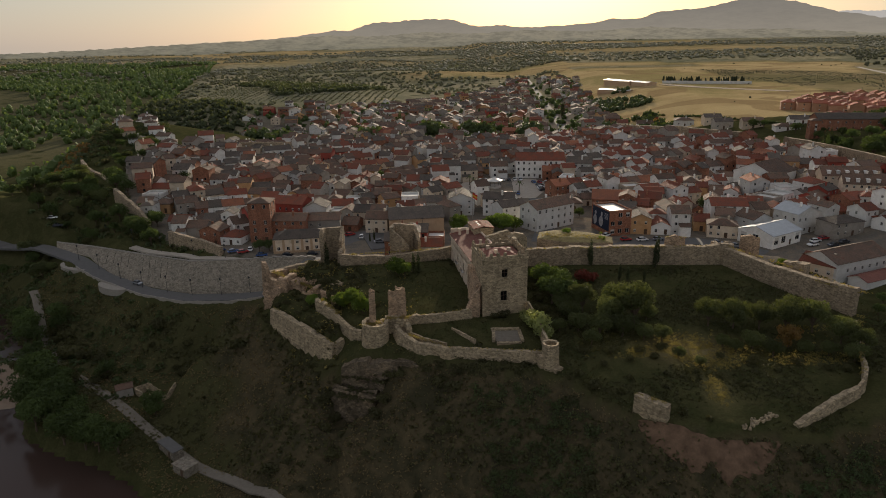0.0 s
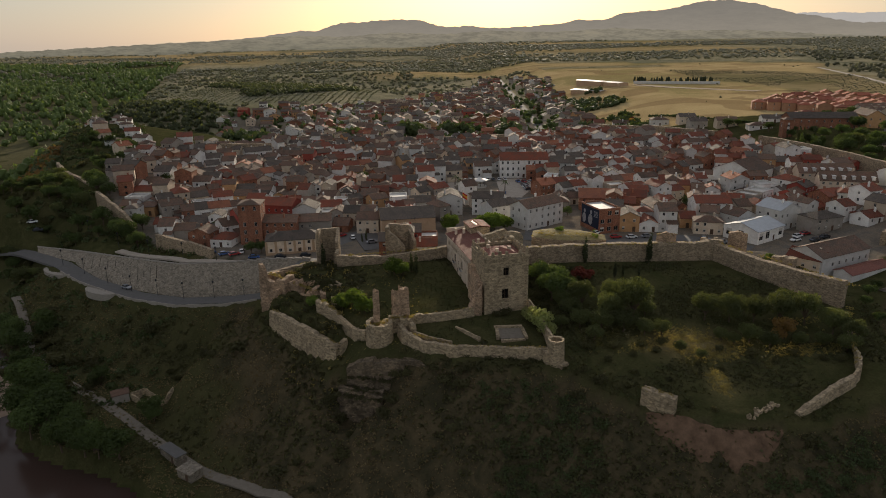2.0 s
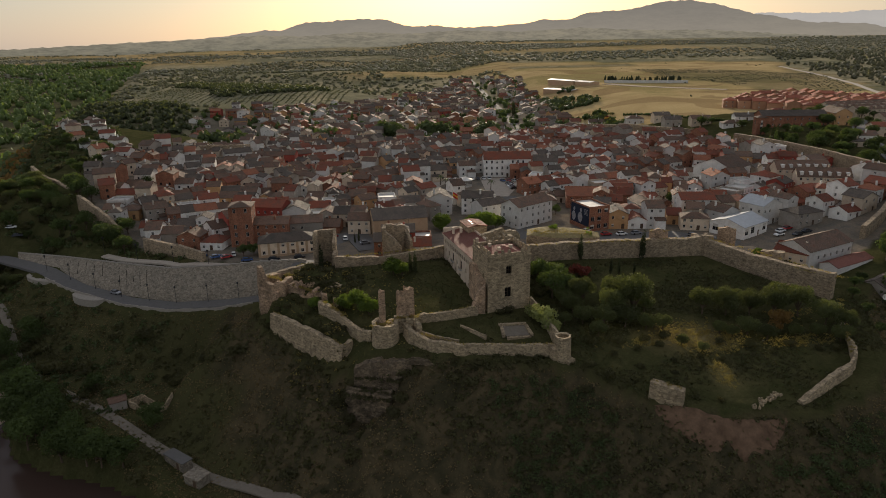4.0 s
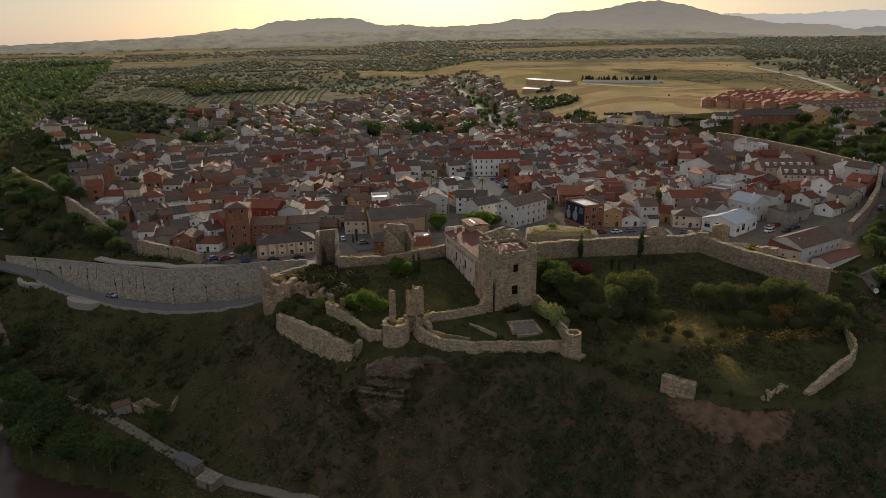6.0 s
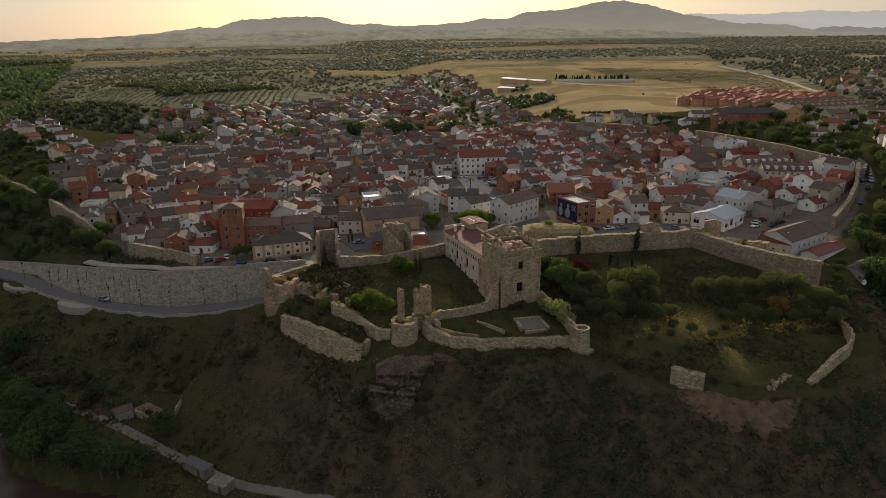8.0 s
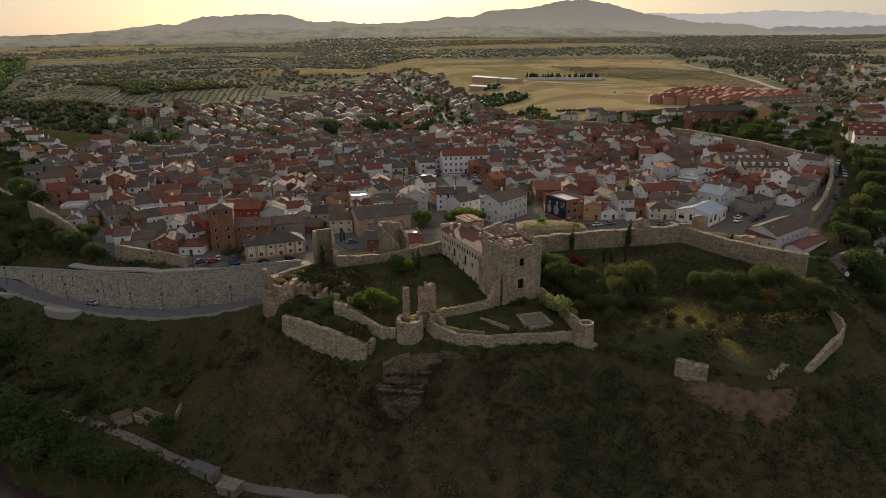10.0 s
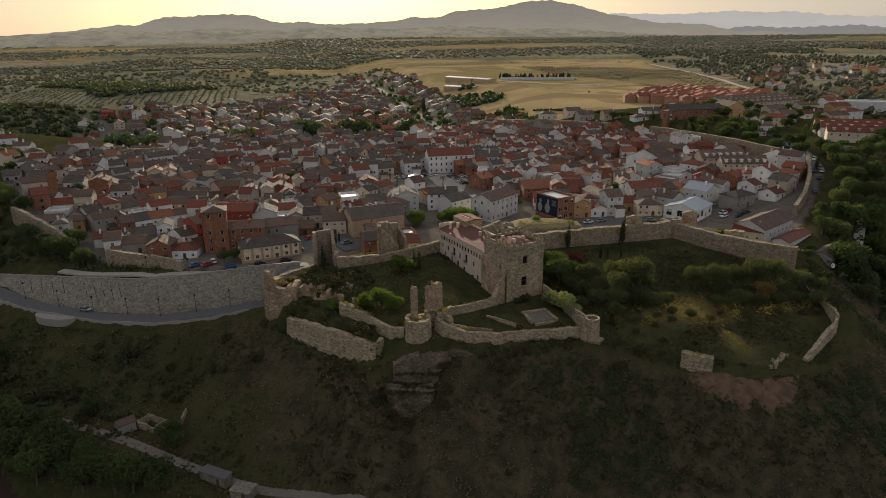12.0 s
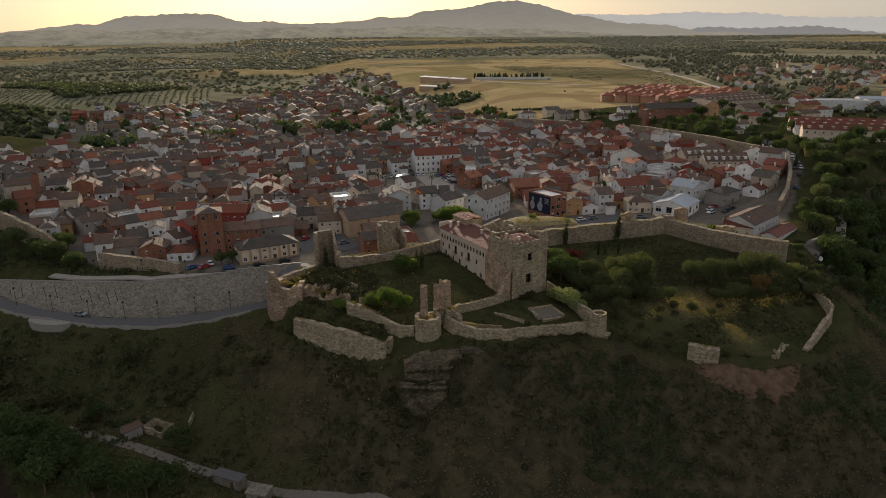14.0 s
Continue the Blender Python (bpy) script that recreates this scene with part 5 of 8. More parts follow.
        inner = [(-r, foot)] + [(-r * math.cos(math.pi * k / n), spring + r * math.sin(math.pi * k / n)) for k in range(n + 1)] + [(r, foot)]
        ring = outer + inner[::-1]
        m = len(ring)
        vs = [(x + u * c - v * s, y + u * s + v * c, z) for v in (-0.9, deep) for u, z in ring]
        no = len(outer)
        b.add(vs, [(i, m + i, m + i + 1, i + 1) for i in range(m - 1)])
        # front face: piers and spandrels between crest and arch
        for o in (0, m):
            q = [(0, 1, m - 2, m - 1)] + [(no - 2, no - 1, no, no + 1)]
            arch = list(range(m - 2, no, -1))
            crest = list(range(1, no - 1))
            for i in range(max(len(arch), len(crest)) - 1):
                a0, a1 = arch[min(len(arch) - 1, round(i * (len(arch) - 1) / 12))], arch[min(len(arch) - 1, round((i + 1) * (len(arch) - 1) / 12))]
                c0, c1 = crest[min(len(crest) - 1, round(i * (len(crest) - 1) / 12))], crest[min(len(crest) - 1, round((i + 1) * (len(crest) - 1) / 12))]
                f = [a0, a1] + ([c1, c0] if c1 != c0 else [c0])
                q.append(tuple(dict.fromkeys(f)))
            b.add(vs, [tuple(o + k for k in (f if o == 0 else f[::-1])) for f in q if len(f) > 2])
        solid("ruined_vault", b, STONE_PINK, "broken brick vault open to the slope", "ruined vault", "ruined vaults")
    b = Build()
    rough_block(b, -47.5, -1.6, 9.0, 3.6, 15.0, 22.0, -0.38, rng, 0.8, (0, 0), 0.86, 0.7)
    solid("ruined_core", b, STONE_PINK, "overgrown mass of ruined masonry behind the vaults", "ruined wall")
    b = Build()
    rough_block(b, -38.6, -4.4, 7.0, 2.6, 16.0, 21.6, -0.3, rng, 0.7, (0, 0), 0.85, 0.7)
    solid("ruined_core", b, STONE, "broken rubble core of a castle range", "ruined wall")
    b = Build()
    rough_block(b, -40.6, -12.2, 1.6, 1.5, 15.5, 21.8, 0.3, rng, 0.7)
    solid("ruined_pier", b, STONE_PINK, "lone jagged masonry pier above the flank", "ruined pillar")
    b = Build()
    rough_block(b, -37.0, -15.6, 1.5, 1.3, 16.0, 21.4, 0.1, rng, 0.6)
    solid("ruined_pier", b, STONE, "short broken masonry pier beside the tree", "ruined pillar")
    b = Build()
    rough_block(b, -57.2, -3.6, 7.6, 3.0, 9.5, 20.8, -0.55, rng, 0.8, (0, 0), 0.96, 0.7)
    solid("gatehouse_base", b, STONE_PINK, "massive broken base of the ruined gatehouse", "ruined tower")
    b = Build()
    ruin_wall(b, [(-47.8, -6.2, 20.6), (-45.4, -7.2, 20.0), (-43.8, -8.0, 20.4)], 2.4, rng, 0.5, 0.7, 2)
    ruin_wall(b, [(-41.2, -9.2, 20.2), (-39.0, -10.8, 19.4), (-38.2, -13.4, 19.0)], 2.2, rng, 0.5, 0.7, 2)
    solid("ruined_range", b, STONE_PINK, "broken rubble walls of a fallen castle range", "ruined wall")
    # court wall on the town side, with two hollow towers
    b = Build()
    ruin_wall(b, [(-62, 6.5, 21.8), (-54, 9.6, 22.6), (-45.5, 12.5, 23.6)], 1.6, rng, 0.8, 0.1, 3)
    ruin_wall(b, [(-38.5, 9.5, 26.2), (-30, 10.6, 25.4), (-22, 11.8, 25.0), (-11, 13.2, 26.0), (-2, 15.0, 26.4)], 1.6, rng, 0.9, 0.22, 2)
    ruin_wall(b, [(-38.5, 9.5, 26.8), (-38.0, 12.0, 27.2)], 1.6, rng, 0.6, 0.2, 2)
    solid("court_wall", b, STONE_WALL, "weathered stone wall between castle court and town", "castle wall")
    b = Build()
    ruin_wall(b, [(-45.2, 12.0, 33.0), (-44.6, 12.2, 33.8), (-44.4, 18, 33.0)], 1.1, rng, 0.6, 0.2, 2)
    ruin_wall(b, [(-44.4, 18, 33.0), (-38.4, 18.2, 33.2)], 1.1, rng, 0.6, 0.2, 2)
    ruin_wall(b, [(-38.4, 18.2, 33.4), (-38.6, 13, 30.0)], 1.1, rng, 0.6, 0.25, 2)
    solid("hollow_tower", b, STONE_WALL, "hollow open-backed stone wall tower", "wall tower", "wall towers")
    b = Build()
    ruin_wall(b, [(-22.0, 18.4, 32.4), (-21.6, 22.8, 32.8), (-14.5, 24.2, 32.0)], 1.3, rng, 0.6, 0.25, 2)
    ruin_wall(b, [(-22.0, 18.4, 32.2), (-18.5, 17.5, 29.5), (-16.0, 17.6, 26.2)], 1.3, rng, 0.6, 0.3, 2)
    ruin_wall(b, [(-14.5, 24.2, 31.5), (-12.6, 20.0, 27.0)], 1.2, rng, 0.6, 0.3, 2)
    solid("broken_tower", b, STONE_WALL, "broken stone wall tower open to the court", "wall tower", "wall towers")
    # stone basin in the court
    t = thing("court_basin", "rectangular sunken stone basin in the castle court", "basin")
    for x, y, sx, sy, r in ((11.7, -34.4, 7.6, 0.9, 0.0), (12.2, -41.0, 6.4, 0.9, 0.05), (8.4, -37.6, 0.9, 6.4, -0.06), (15.5, -37.8, 0.9, 6.6, 0.04)):
        b = Build()
        b.box(x, y, gz(x, y) - 0.3, sx, sy, 0.75, r)
        part("kerb", b, STONE, t)
    b = Build()
    b.add([(8.8, -40.7, 18.0), (15.2, -40.7, 18.0), (15.2, -34.7, 18.35), (8.8, -34.7, 18.35)], [(0, 1, 2, 3)])
    part("floor_slab", b, GRAVEL, t)
    b = Build()
    ruin_wall(b, [(-2.5, -33.5, 18.9), (3.5, -40.5, 18.6)], 0.5, rng, 0.9, 0.05, 0.6)
    solid("path_kerb", b, STONE, "straight low kerb across the grassy court", "stone kerb")


WEST_WALLS = ([(-208, 176, 31.8), (-195, 156, 31.2), (-180, 140, 30.0), (-168, 125, 28.2)], [(-154, 100, 30.6), (-147, 92, 29.6), (-134, 80, 24.6), (-130, 76, 21.2)])


def build_town_walls():
    rng = np.random.default_rng(33)
    b = Build()
    ruin_wall(b, [(21, 7.5, 27.6), (41, 8.4, 27.9), (62, 7.4, 28.1), (84.6, 5.4, 28.6)], 2.2, rng, 0.7, 0.10, 2.0, 0, 0.25)
    solid("bailey_wall", b, STONE_WALL, "long stone bailey wall with worn merlons", "town wall", "town walls")
    b = Build()
    ruin_wall(b, [(85.6, 5.6, 28.3), (92.5, -9, 27.4), (99.5, -21, 27.2), (106.4, -32, 27.6)], 2.2, rng, 0.7, 0.10, 2.0, 0, 0.0)
    solid("bailey_wall", b, STONE_WALL, "stone bailey wall running down to the bluff", "town wall", "town walls")
    b = Build()
    ruin_wall(b, [(84.0, 10.5, 28.8), (84.8, 4.8, 29.4), (88, 5.2, 29.0), (88.4, 10.5, 28.6)], 1.6, rng, 0.7, 0.3, 2)
    solid("corner_tower", b, STONE_WALL, "worn corner tower of the bailey wall", "wall tower", "wall towers")
    b = Build()
    ruin_wall(b, [(100.5, -4.5, 26.6), (104.0, -8.5, 27.0), (106.4, -5.8, 26.5)], 2.6, rng, 0.7, 0.3, 2)
    solid("wall_stump", b, STONE_WALL, "square masonry stump beside the bailey wall", "wall tower", "wall towers")
    # earth-filled bastion with grass on top
    b = Build()
    poly = [(27, 17.5), (37, 13.0), (52, 12.0), (53, 17), (46, 24.0), (34, 28.5), (29, 26)]
    n = len(poly)
    cx, cy = sum(p[0] for p in poly) / n, sum(p[1] for p in poly) / n
    vs = [(x, y, 17.5) for x, y in poly] + [(cx + (x - cx) * 0.97, cy + (y - cy) * 0.97, 28.0 + rng.normal(0, 0.25)) for x, y in poly] + [(cx + (x - cx) * 0.6, cy + (y - cy) * 0.6, 29.0) for x, y in poly]
    b.add(vs, [(i, (i + 1) % n, n + (i + 1) % n, n + i) for i in range(n)])
    b.add(vs, [(n + i, n + (i + 1) % n, 2 * n + (i + 1) % n, 2 * n + i) for i in range(n)] + [tuple(range(2 * n, 3 * n))], 1)
    solid("grassy_bastion", b, [STONE_WALL, STRAW_TOP], "earth-filled stone bastion with dry grass on top", "bastion")
    # broken towers standing on the bailey wall
    for x, y, top in ((71, 9.5, 30.6), (96.0, 10.5, 29.6)):
        b = Build()
        ruin_wall(b, [(x - 3, y, top), (x - 0.5, y - 1.6, top + 0.6), (x + 2.6, y - 0.4, top - 0.6)], 2.0, rng, 0.6, 0.5, 2)
        solid("wall_tower_stump", b, STONE_PINK, "crumbling rubble stump of a wall tower", "wall tower", "wall towers")
    # enclosing wall of the town
    for line in ([(202, 64, 38), (200, 104, 38.6), (197, 146, 38.4), (190, 178, 38)], [(184, 206, 37), (172, 237, 35), (158, 284, 32.6)], [(158, 284, 31.5), (130, 319, 29), (98, 304, 27.4), (51, 291, 26.4), (9, 289, 26), (-23, 296, 25), (-48, 319, 23.6)],
                 [(202, 62, 37.6), (182, 40, 33.5), (164, 24, 30.0), (150, 14, 27.5)]):
        b = Build()
        ruin_wall(b, line, 1.8, rng, 3.0, 0.15, 2.0, 0, 0.0)
        solid("town_wall", b, STONE_WALL, "old stone wall enclosing the town", "town wall", "town walls")
    for line in (*WEST_WALLS, [(-115, 60.5, 20.8), (-101, 51, 20.6), (-88, 41, 19.8)], [(-168, 205, 35.0), (-140, 222, 34.0), (-105, 245, 30.0)]):
        b = Build()
        ruin_wall(b, line, 1.6, rng, 1.2, 0.25, 2.5)
        solid("town_wall", b, STONE_WALL, "stretch of worn stone town wall above the slope", "town wall", "town walls")
    # low ruined wall along the bailey edge
    b = Build()
    ruin_wall(b, [(69.2, -75.6, 14.8), (74, -73.6, 16.2), (80, -70.6, 17.6), (86.6, -67.4, 18.6)], 1.3, rng, 0.8, 0.2, 2.5, 0, 0, 0.4)
    ruin_wall(b, [(86.6, -67.4, 18.8), (88.6, -66.2, 20.0), (91.0, -62.5, 20.6), (93.6, -58, 19.4), (99, -47, 19.9), (104, -37, 20.6)], 0.9, rng, 0.8, 0.3, 2.5)
    solid("bailey_edge_wall", b, STONE, "ruined stone wall curving along the bailey edge", "ruined wall")
    b = Build()
    ruin_wall(b, [(37.6, -67.6, 17.6), (40.4, -70.4, 17.6), (43.2, -72.6, 17.4)], 2.2, rng, 0.7, 0.12, 3)
    solid("wall_block", b, STONE, "isolated square block of wall at the bluff edge", "ruined wall")
    b = Build()
    for i in range(60):
        u = rng.uniform(0, 1)
        x, y = 58.0 + 9.0 * u + rng.normal(0, 0.5), -76.0 + 4.5 * u + rng.normal(0, 0.4)
        s = rng.uniform(0.25, 0.7)
        b.box(x, y, gz(x, y) - 0.2, s, s * 0.8, s * 0.9 + 0.15, rng.uniform(0, 3), 0, 0.7)
    tagged(solid("fallen_stones", b, STONE, "line of fallen pale stones on the grass", "rubble"), kind="stuff")
    # bare red earth scarp below the bailey
    b = Build()
    vs, nu, nv = [], 44, 12
    for i in range(nu):
        u = i / (nu - 1)
        tx, ty = 37.5 + 27 * u, -70.5 - 8.0 * u - 2.2 * math.sin(math.pi * u)
        deep = 6.6 * min(1.0, 5 * u + 0.15, 6 * (1 - u) + 0.1) * (0.85 + 0.6 * noise.noise(Vector((u * 9, 0, 3))))
        for j in range(nv):
            v = j / (nv - 1)
            x, y = tx - 0.25 * deep * v + 0.5 * noise.noise(Vector((u * 12, v * 4, 0))), ty - 0.97 * deep * v
            vs.append((x, y, gz(x, y) + 0.12 + 0.9 * math.sin(math.pi * v) * math.sin(math.pi * u) + 0.35 * noise.noise(Vector((x * 0.7, y * 0.7, 1)))))
    b.add(vs, [(i * nv + j, i * nv + j + 1, (i + 1) * nv + j + 1, (i + 1) * nv + j) for i in range(nu - 1) for j in range(nv - 1)])
    solid("earth_scarp", b, EARTH, "bare red earth scarp below the bailey", "scarp", kind="structure", smooth_shade=True)


def strip(line, width, lift, name, mat, label, thick=0.25, kind="structure", cat="road"):
    """A road or path laid on the ground along (x, y) points."""
    b = Build()
    pts = []
    for (ax, ay), (bx, by) in zip(line, line[1:]):
        n = max(1, int(math.hypot(bx - ax, by - ay) / 2.0))
        pts += [(ax + (bx - ax) * i / n, ay + (by - ay) * i / n) for i in range(n)]
    pts.append(line[-1])
    vs, fs = [], []
    for i, (x, y) in enumerate(pts):
        p, q = pts[max(i - 2, 0)], pts[min(i + 2, len(pts) - 1)]
        dx, dy = q[0] - p[0], q[1] - p[1]
        l = math.hypot(dx, dy)
        nx, ny = -dy / l * width / 2, dx / l * width / 2
        z = max(gz(x, y), gz(x + nx, y + ny), gz(x - nx, y - ny)) + lift if lift >= 0 else gz(x, y) - lift
        vs += [(x + nx, y + ny, z - thick), (x + nx, y + ny, z), (x - nx, y - ny, z), (x - nx, y - ny, z - thick)]
        if i:
            o, m = 4 * (i - 1), 4 * i
            fs += [(o + k, m + k, m + k + 1, o + k + 1) for k in range(3)]
    b.add(vs, fs)
    return solid(name, b, mat, label, cat, kind=kind)


build_keep()
build_castle_ruins()
build_town_walls()


# ---- roads, retaining wall, river path ----


def build_road():
    strip(ROAD, 6.4, 0.12, "road", ASPHALT, "grey asphalt road climbing round the bluff", 0.9)
    # battered stone facing above the road
    foot = [(-172, 77.5, 9.6), (-147, 56.0, 7.8), (-117, 36.2, 5.9), (-97, 28.2, 5.7), (-80, 24.6, 7.2), (-66, 21.8, 9.4), (-60, 20.5, 11.0), (-52, 18.0, 13.5)]
    head = [(-173, 80, 11.2), (-150, 68, 12.4), (-121, 50.5, 14.0), (-99, 37.5, 15.4), (-77, 32.6, 17.3), (-66, 29.5, 19.0), (-58, 26, 20.2), (-49, 21.5, 21.6)]
    rng = np.random.default_rng(3)
    b = Build()
    nu, nv = 90, 7
    vs = []
    fx, hx = np.array(foot), np.array(head)
    s = np.linspace(0, len(foot) - 1, nu)
    for u in s:
        f = [np.interp(u, range(len(foot)), fx[:, k]) for k in range(3)]
        h = [np.interp(u, range(len(foot)), hx[:, k]) for k in range(3)]
        for j in range(nv):
            v = j / (nv - 1)
            vs.append((f[0] + (h[0] - f[0]) * v, f[1] + (h[1] - f[1]) * v, f[2] - 0.4 + (h[2] + 0.4 - f[2]) * (v ** 0.72) + rng.normal(0, 0.05)))
        vs += [(h[0] - 0.05, h[1] + 0.7, h[2]), (h[0] - 0.05, h[1] + 0.7, h[2] - 3)]
    n = nv + 2
    b.add(vs, [(i * n + j, (i + 1) * n + j, (i + 1) * n + j + 1, i * n + j + 1) for i in range(nu - 1) for j in range(n - 1)])
    facing = solid("retaining_wall", b, STONE_GREY, "long grey stone-faced retaining wall above the road", "retaining wall", kind="structure")
    # black rods laid on the facing imitate the shade in recessed slots
    for i in range(11):
        u = 1.15 + 0.135 * i
        f = [np.interp(u, range(len(foot)), fx[:, k]) for k in range(3)]
        h = [np.interp(u, range(len(foot)), hx[:, k]) for k in range(3)]
        v0, v1 = (0.30, 0.78) if i % 2 else (0.42, 0.86)
        ends = [Vector((f[0] + (h[0] - f[0]) * v, f[1] + (h[1] - f[1]) * v, f[2] - 0.4 + (h[2] + 0.4 - f[2]) * v ** 0.72 + 0.03)) for v in (v0, v1)]
        q = Build()
        q.limb(ends[0], ends[1], 0.10, 0.08, 6)
        part("drain_slot", q, VOID, facing, "dark drainage slot")
    # coping at its head, parapet beside the road
    t = thing("promenade_kerb", "pale stone kerb along the promenade edge", "kerb")
    for a, c in zip(head, head[1:]):
        q = Build()
        ang = math.atan2(c[1] - a[1], c[0] - a[0])
        l = math.hypot(c[0] - a[0], c[1] - a[1])
        k = max(1, int(l / 3))
        for i in range(k):
            u = (i + 0.5) / k
            q.box(a[0] + (c[0] - a[0]) * u, a[1] + (c[1] - a[1]) * u + 0.3, a[2] + (c[2] - a[2]) * u - 0.05, l / k - 0.06, 0.7, 0.35, ang)
        part("coping", q, KERB, t)
    strip([(-131, 61), (-120, 54), (-98, 41.0), (-78, 35.8), (-64, 32.0)], 3.4, 0.15, "promenade", PAVED, "pale paved promenade above the retaining wall", 0.6)
    # masonry lay-bys and kerb on the outer side
    t = thing("road_parapet", "low pale concrete parapet on the outer road edge", "parapet")
    pts = [(-150, 51.5), (-139, 43.6), (-126, 35), (-114.5, 27.6), (-104, 23.6), (-96.5, 21.2), (-80, 17.6), (-67, 14.6)]
    for a, c in zip(pts, pts[1:]):
        q = Build()
        ruin_wall(q, [(*a, gz(*a) + 0.6), (*c, gz(*c) + 0.6)], 0.45, rng, 1.0, 0.02, 0.8)
        part("kerb", q, KERB, t)
    for x, y, l, r, top in ((-152.5, 54.6, 17, -0.62, 8.8), (-128.5, 36.4, 16, -0.56, 6.9)):
        q = Build()
        c, sn, n = math.cos(r), math.sin(r), 14
        rim_ = [(l / 2 * math.cos(math.pi * (1 + k / n)), 3.6 * math.sin(math.pi * (1 + k / n)) if k not in (0, n) else 0.0) for k in range(n + 1)]
        vs = [(x + u * c - v * sn, y + u * sn + v * c, z) for z in (top - 2.6, top) for u, v in rim_]
        m = n + 1
        q.add(vs, [tuple(range(m, 2 * m))] + [(k, k + 1, m + k + 1, m + k) for k in range(n)] + [(n, 0, m, m + n)])
        solid("layby", q, KERB, "pale concrete lay-by built out over the slope", "lay-by", "lay-bys")


build_road()
strip(WAYS, 3.0, 0.15, "river_path", GRAVEL, "pale gravel path beside the river", 0.5, cat="path")
strip([(32, 40), (38, 65), (44, 90), (40, 112)], 7, -0.14, "street", ASPHALT, "asphalt street leading to the square", 0.4)
strip([(54, 30), (70, 38), (90, 38), (108, 22)], 8, -0.14, "street", ASPHALT, "asphalt street inside the wall", 0.4)
strip([(-52, 44), (-40, 58), (-32, 62), (-26, 40)], 11, -0.14, "street", ASPHALT, "asphalt car park below the old houses", 0.4)
strip([(93, 318), (100, 400), (108, 480), (126, 700), (146, 1000)], 6.5, 0.1, "main_road", WORN, "straight asphalt road leaving the town", 0.4)
strip([(258, 603), (284, 557), (348, 483)], 15, 0.2, "ploughed_strip", PLOUGHED, "brown ploughed strip before the cemetery", 0.4)
strip([(391, 289), (454, 393), (514, 512), (564, 637), (640, 860)], 6, 0.15, "country_lane", PAVED, "pale dusty lane beside the fields", 0.4)
strip([(184, 12), (175, 4), (159, -9.5), (143, -23)], 3.6, 0.2, "gully_lane", PAVED, "pale lane through the trees of the gully", 0.4)
strip([(198, 48), (214, 70), (228, 100), (250, 150), (300, 220)], 9, -0.2, "ring_road", ASPHALT, "asphalt road round the outside of the town wall", 0.5)
b = Build()
b.add([(x, y, gz(x, y) + 0.12) for x, y in ((6, 118), (40, 112), (52, 140), (46, 158), (10, 160), (2, 140))], [tuple(range(6))])
solid("square", b, PAVED, "pale paved town square with parked cars", "square", kind="structure")


# ---- landmark buildings ----
TAKEN = []


def landmark(a, b_, depth, *args, **kw):
    (ax, ay), (bx, by) = a, b_
    rot = math.atan2(by - ay, bx - ax)
    TAKEN.append(((ax + bx) / 2 - math.sin(rot) * depth / 2, (ay + by) / 2 + math.cos(rot) * depth / 2, math.hypot(bx - ax, by - ay) / 2, depth / 2, rot))
    return house(a, b_, depth, *args, **kw)


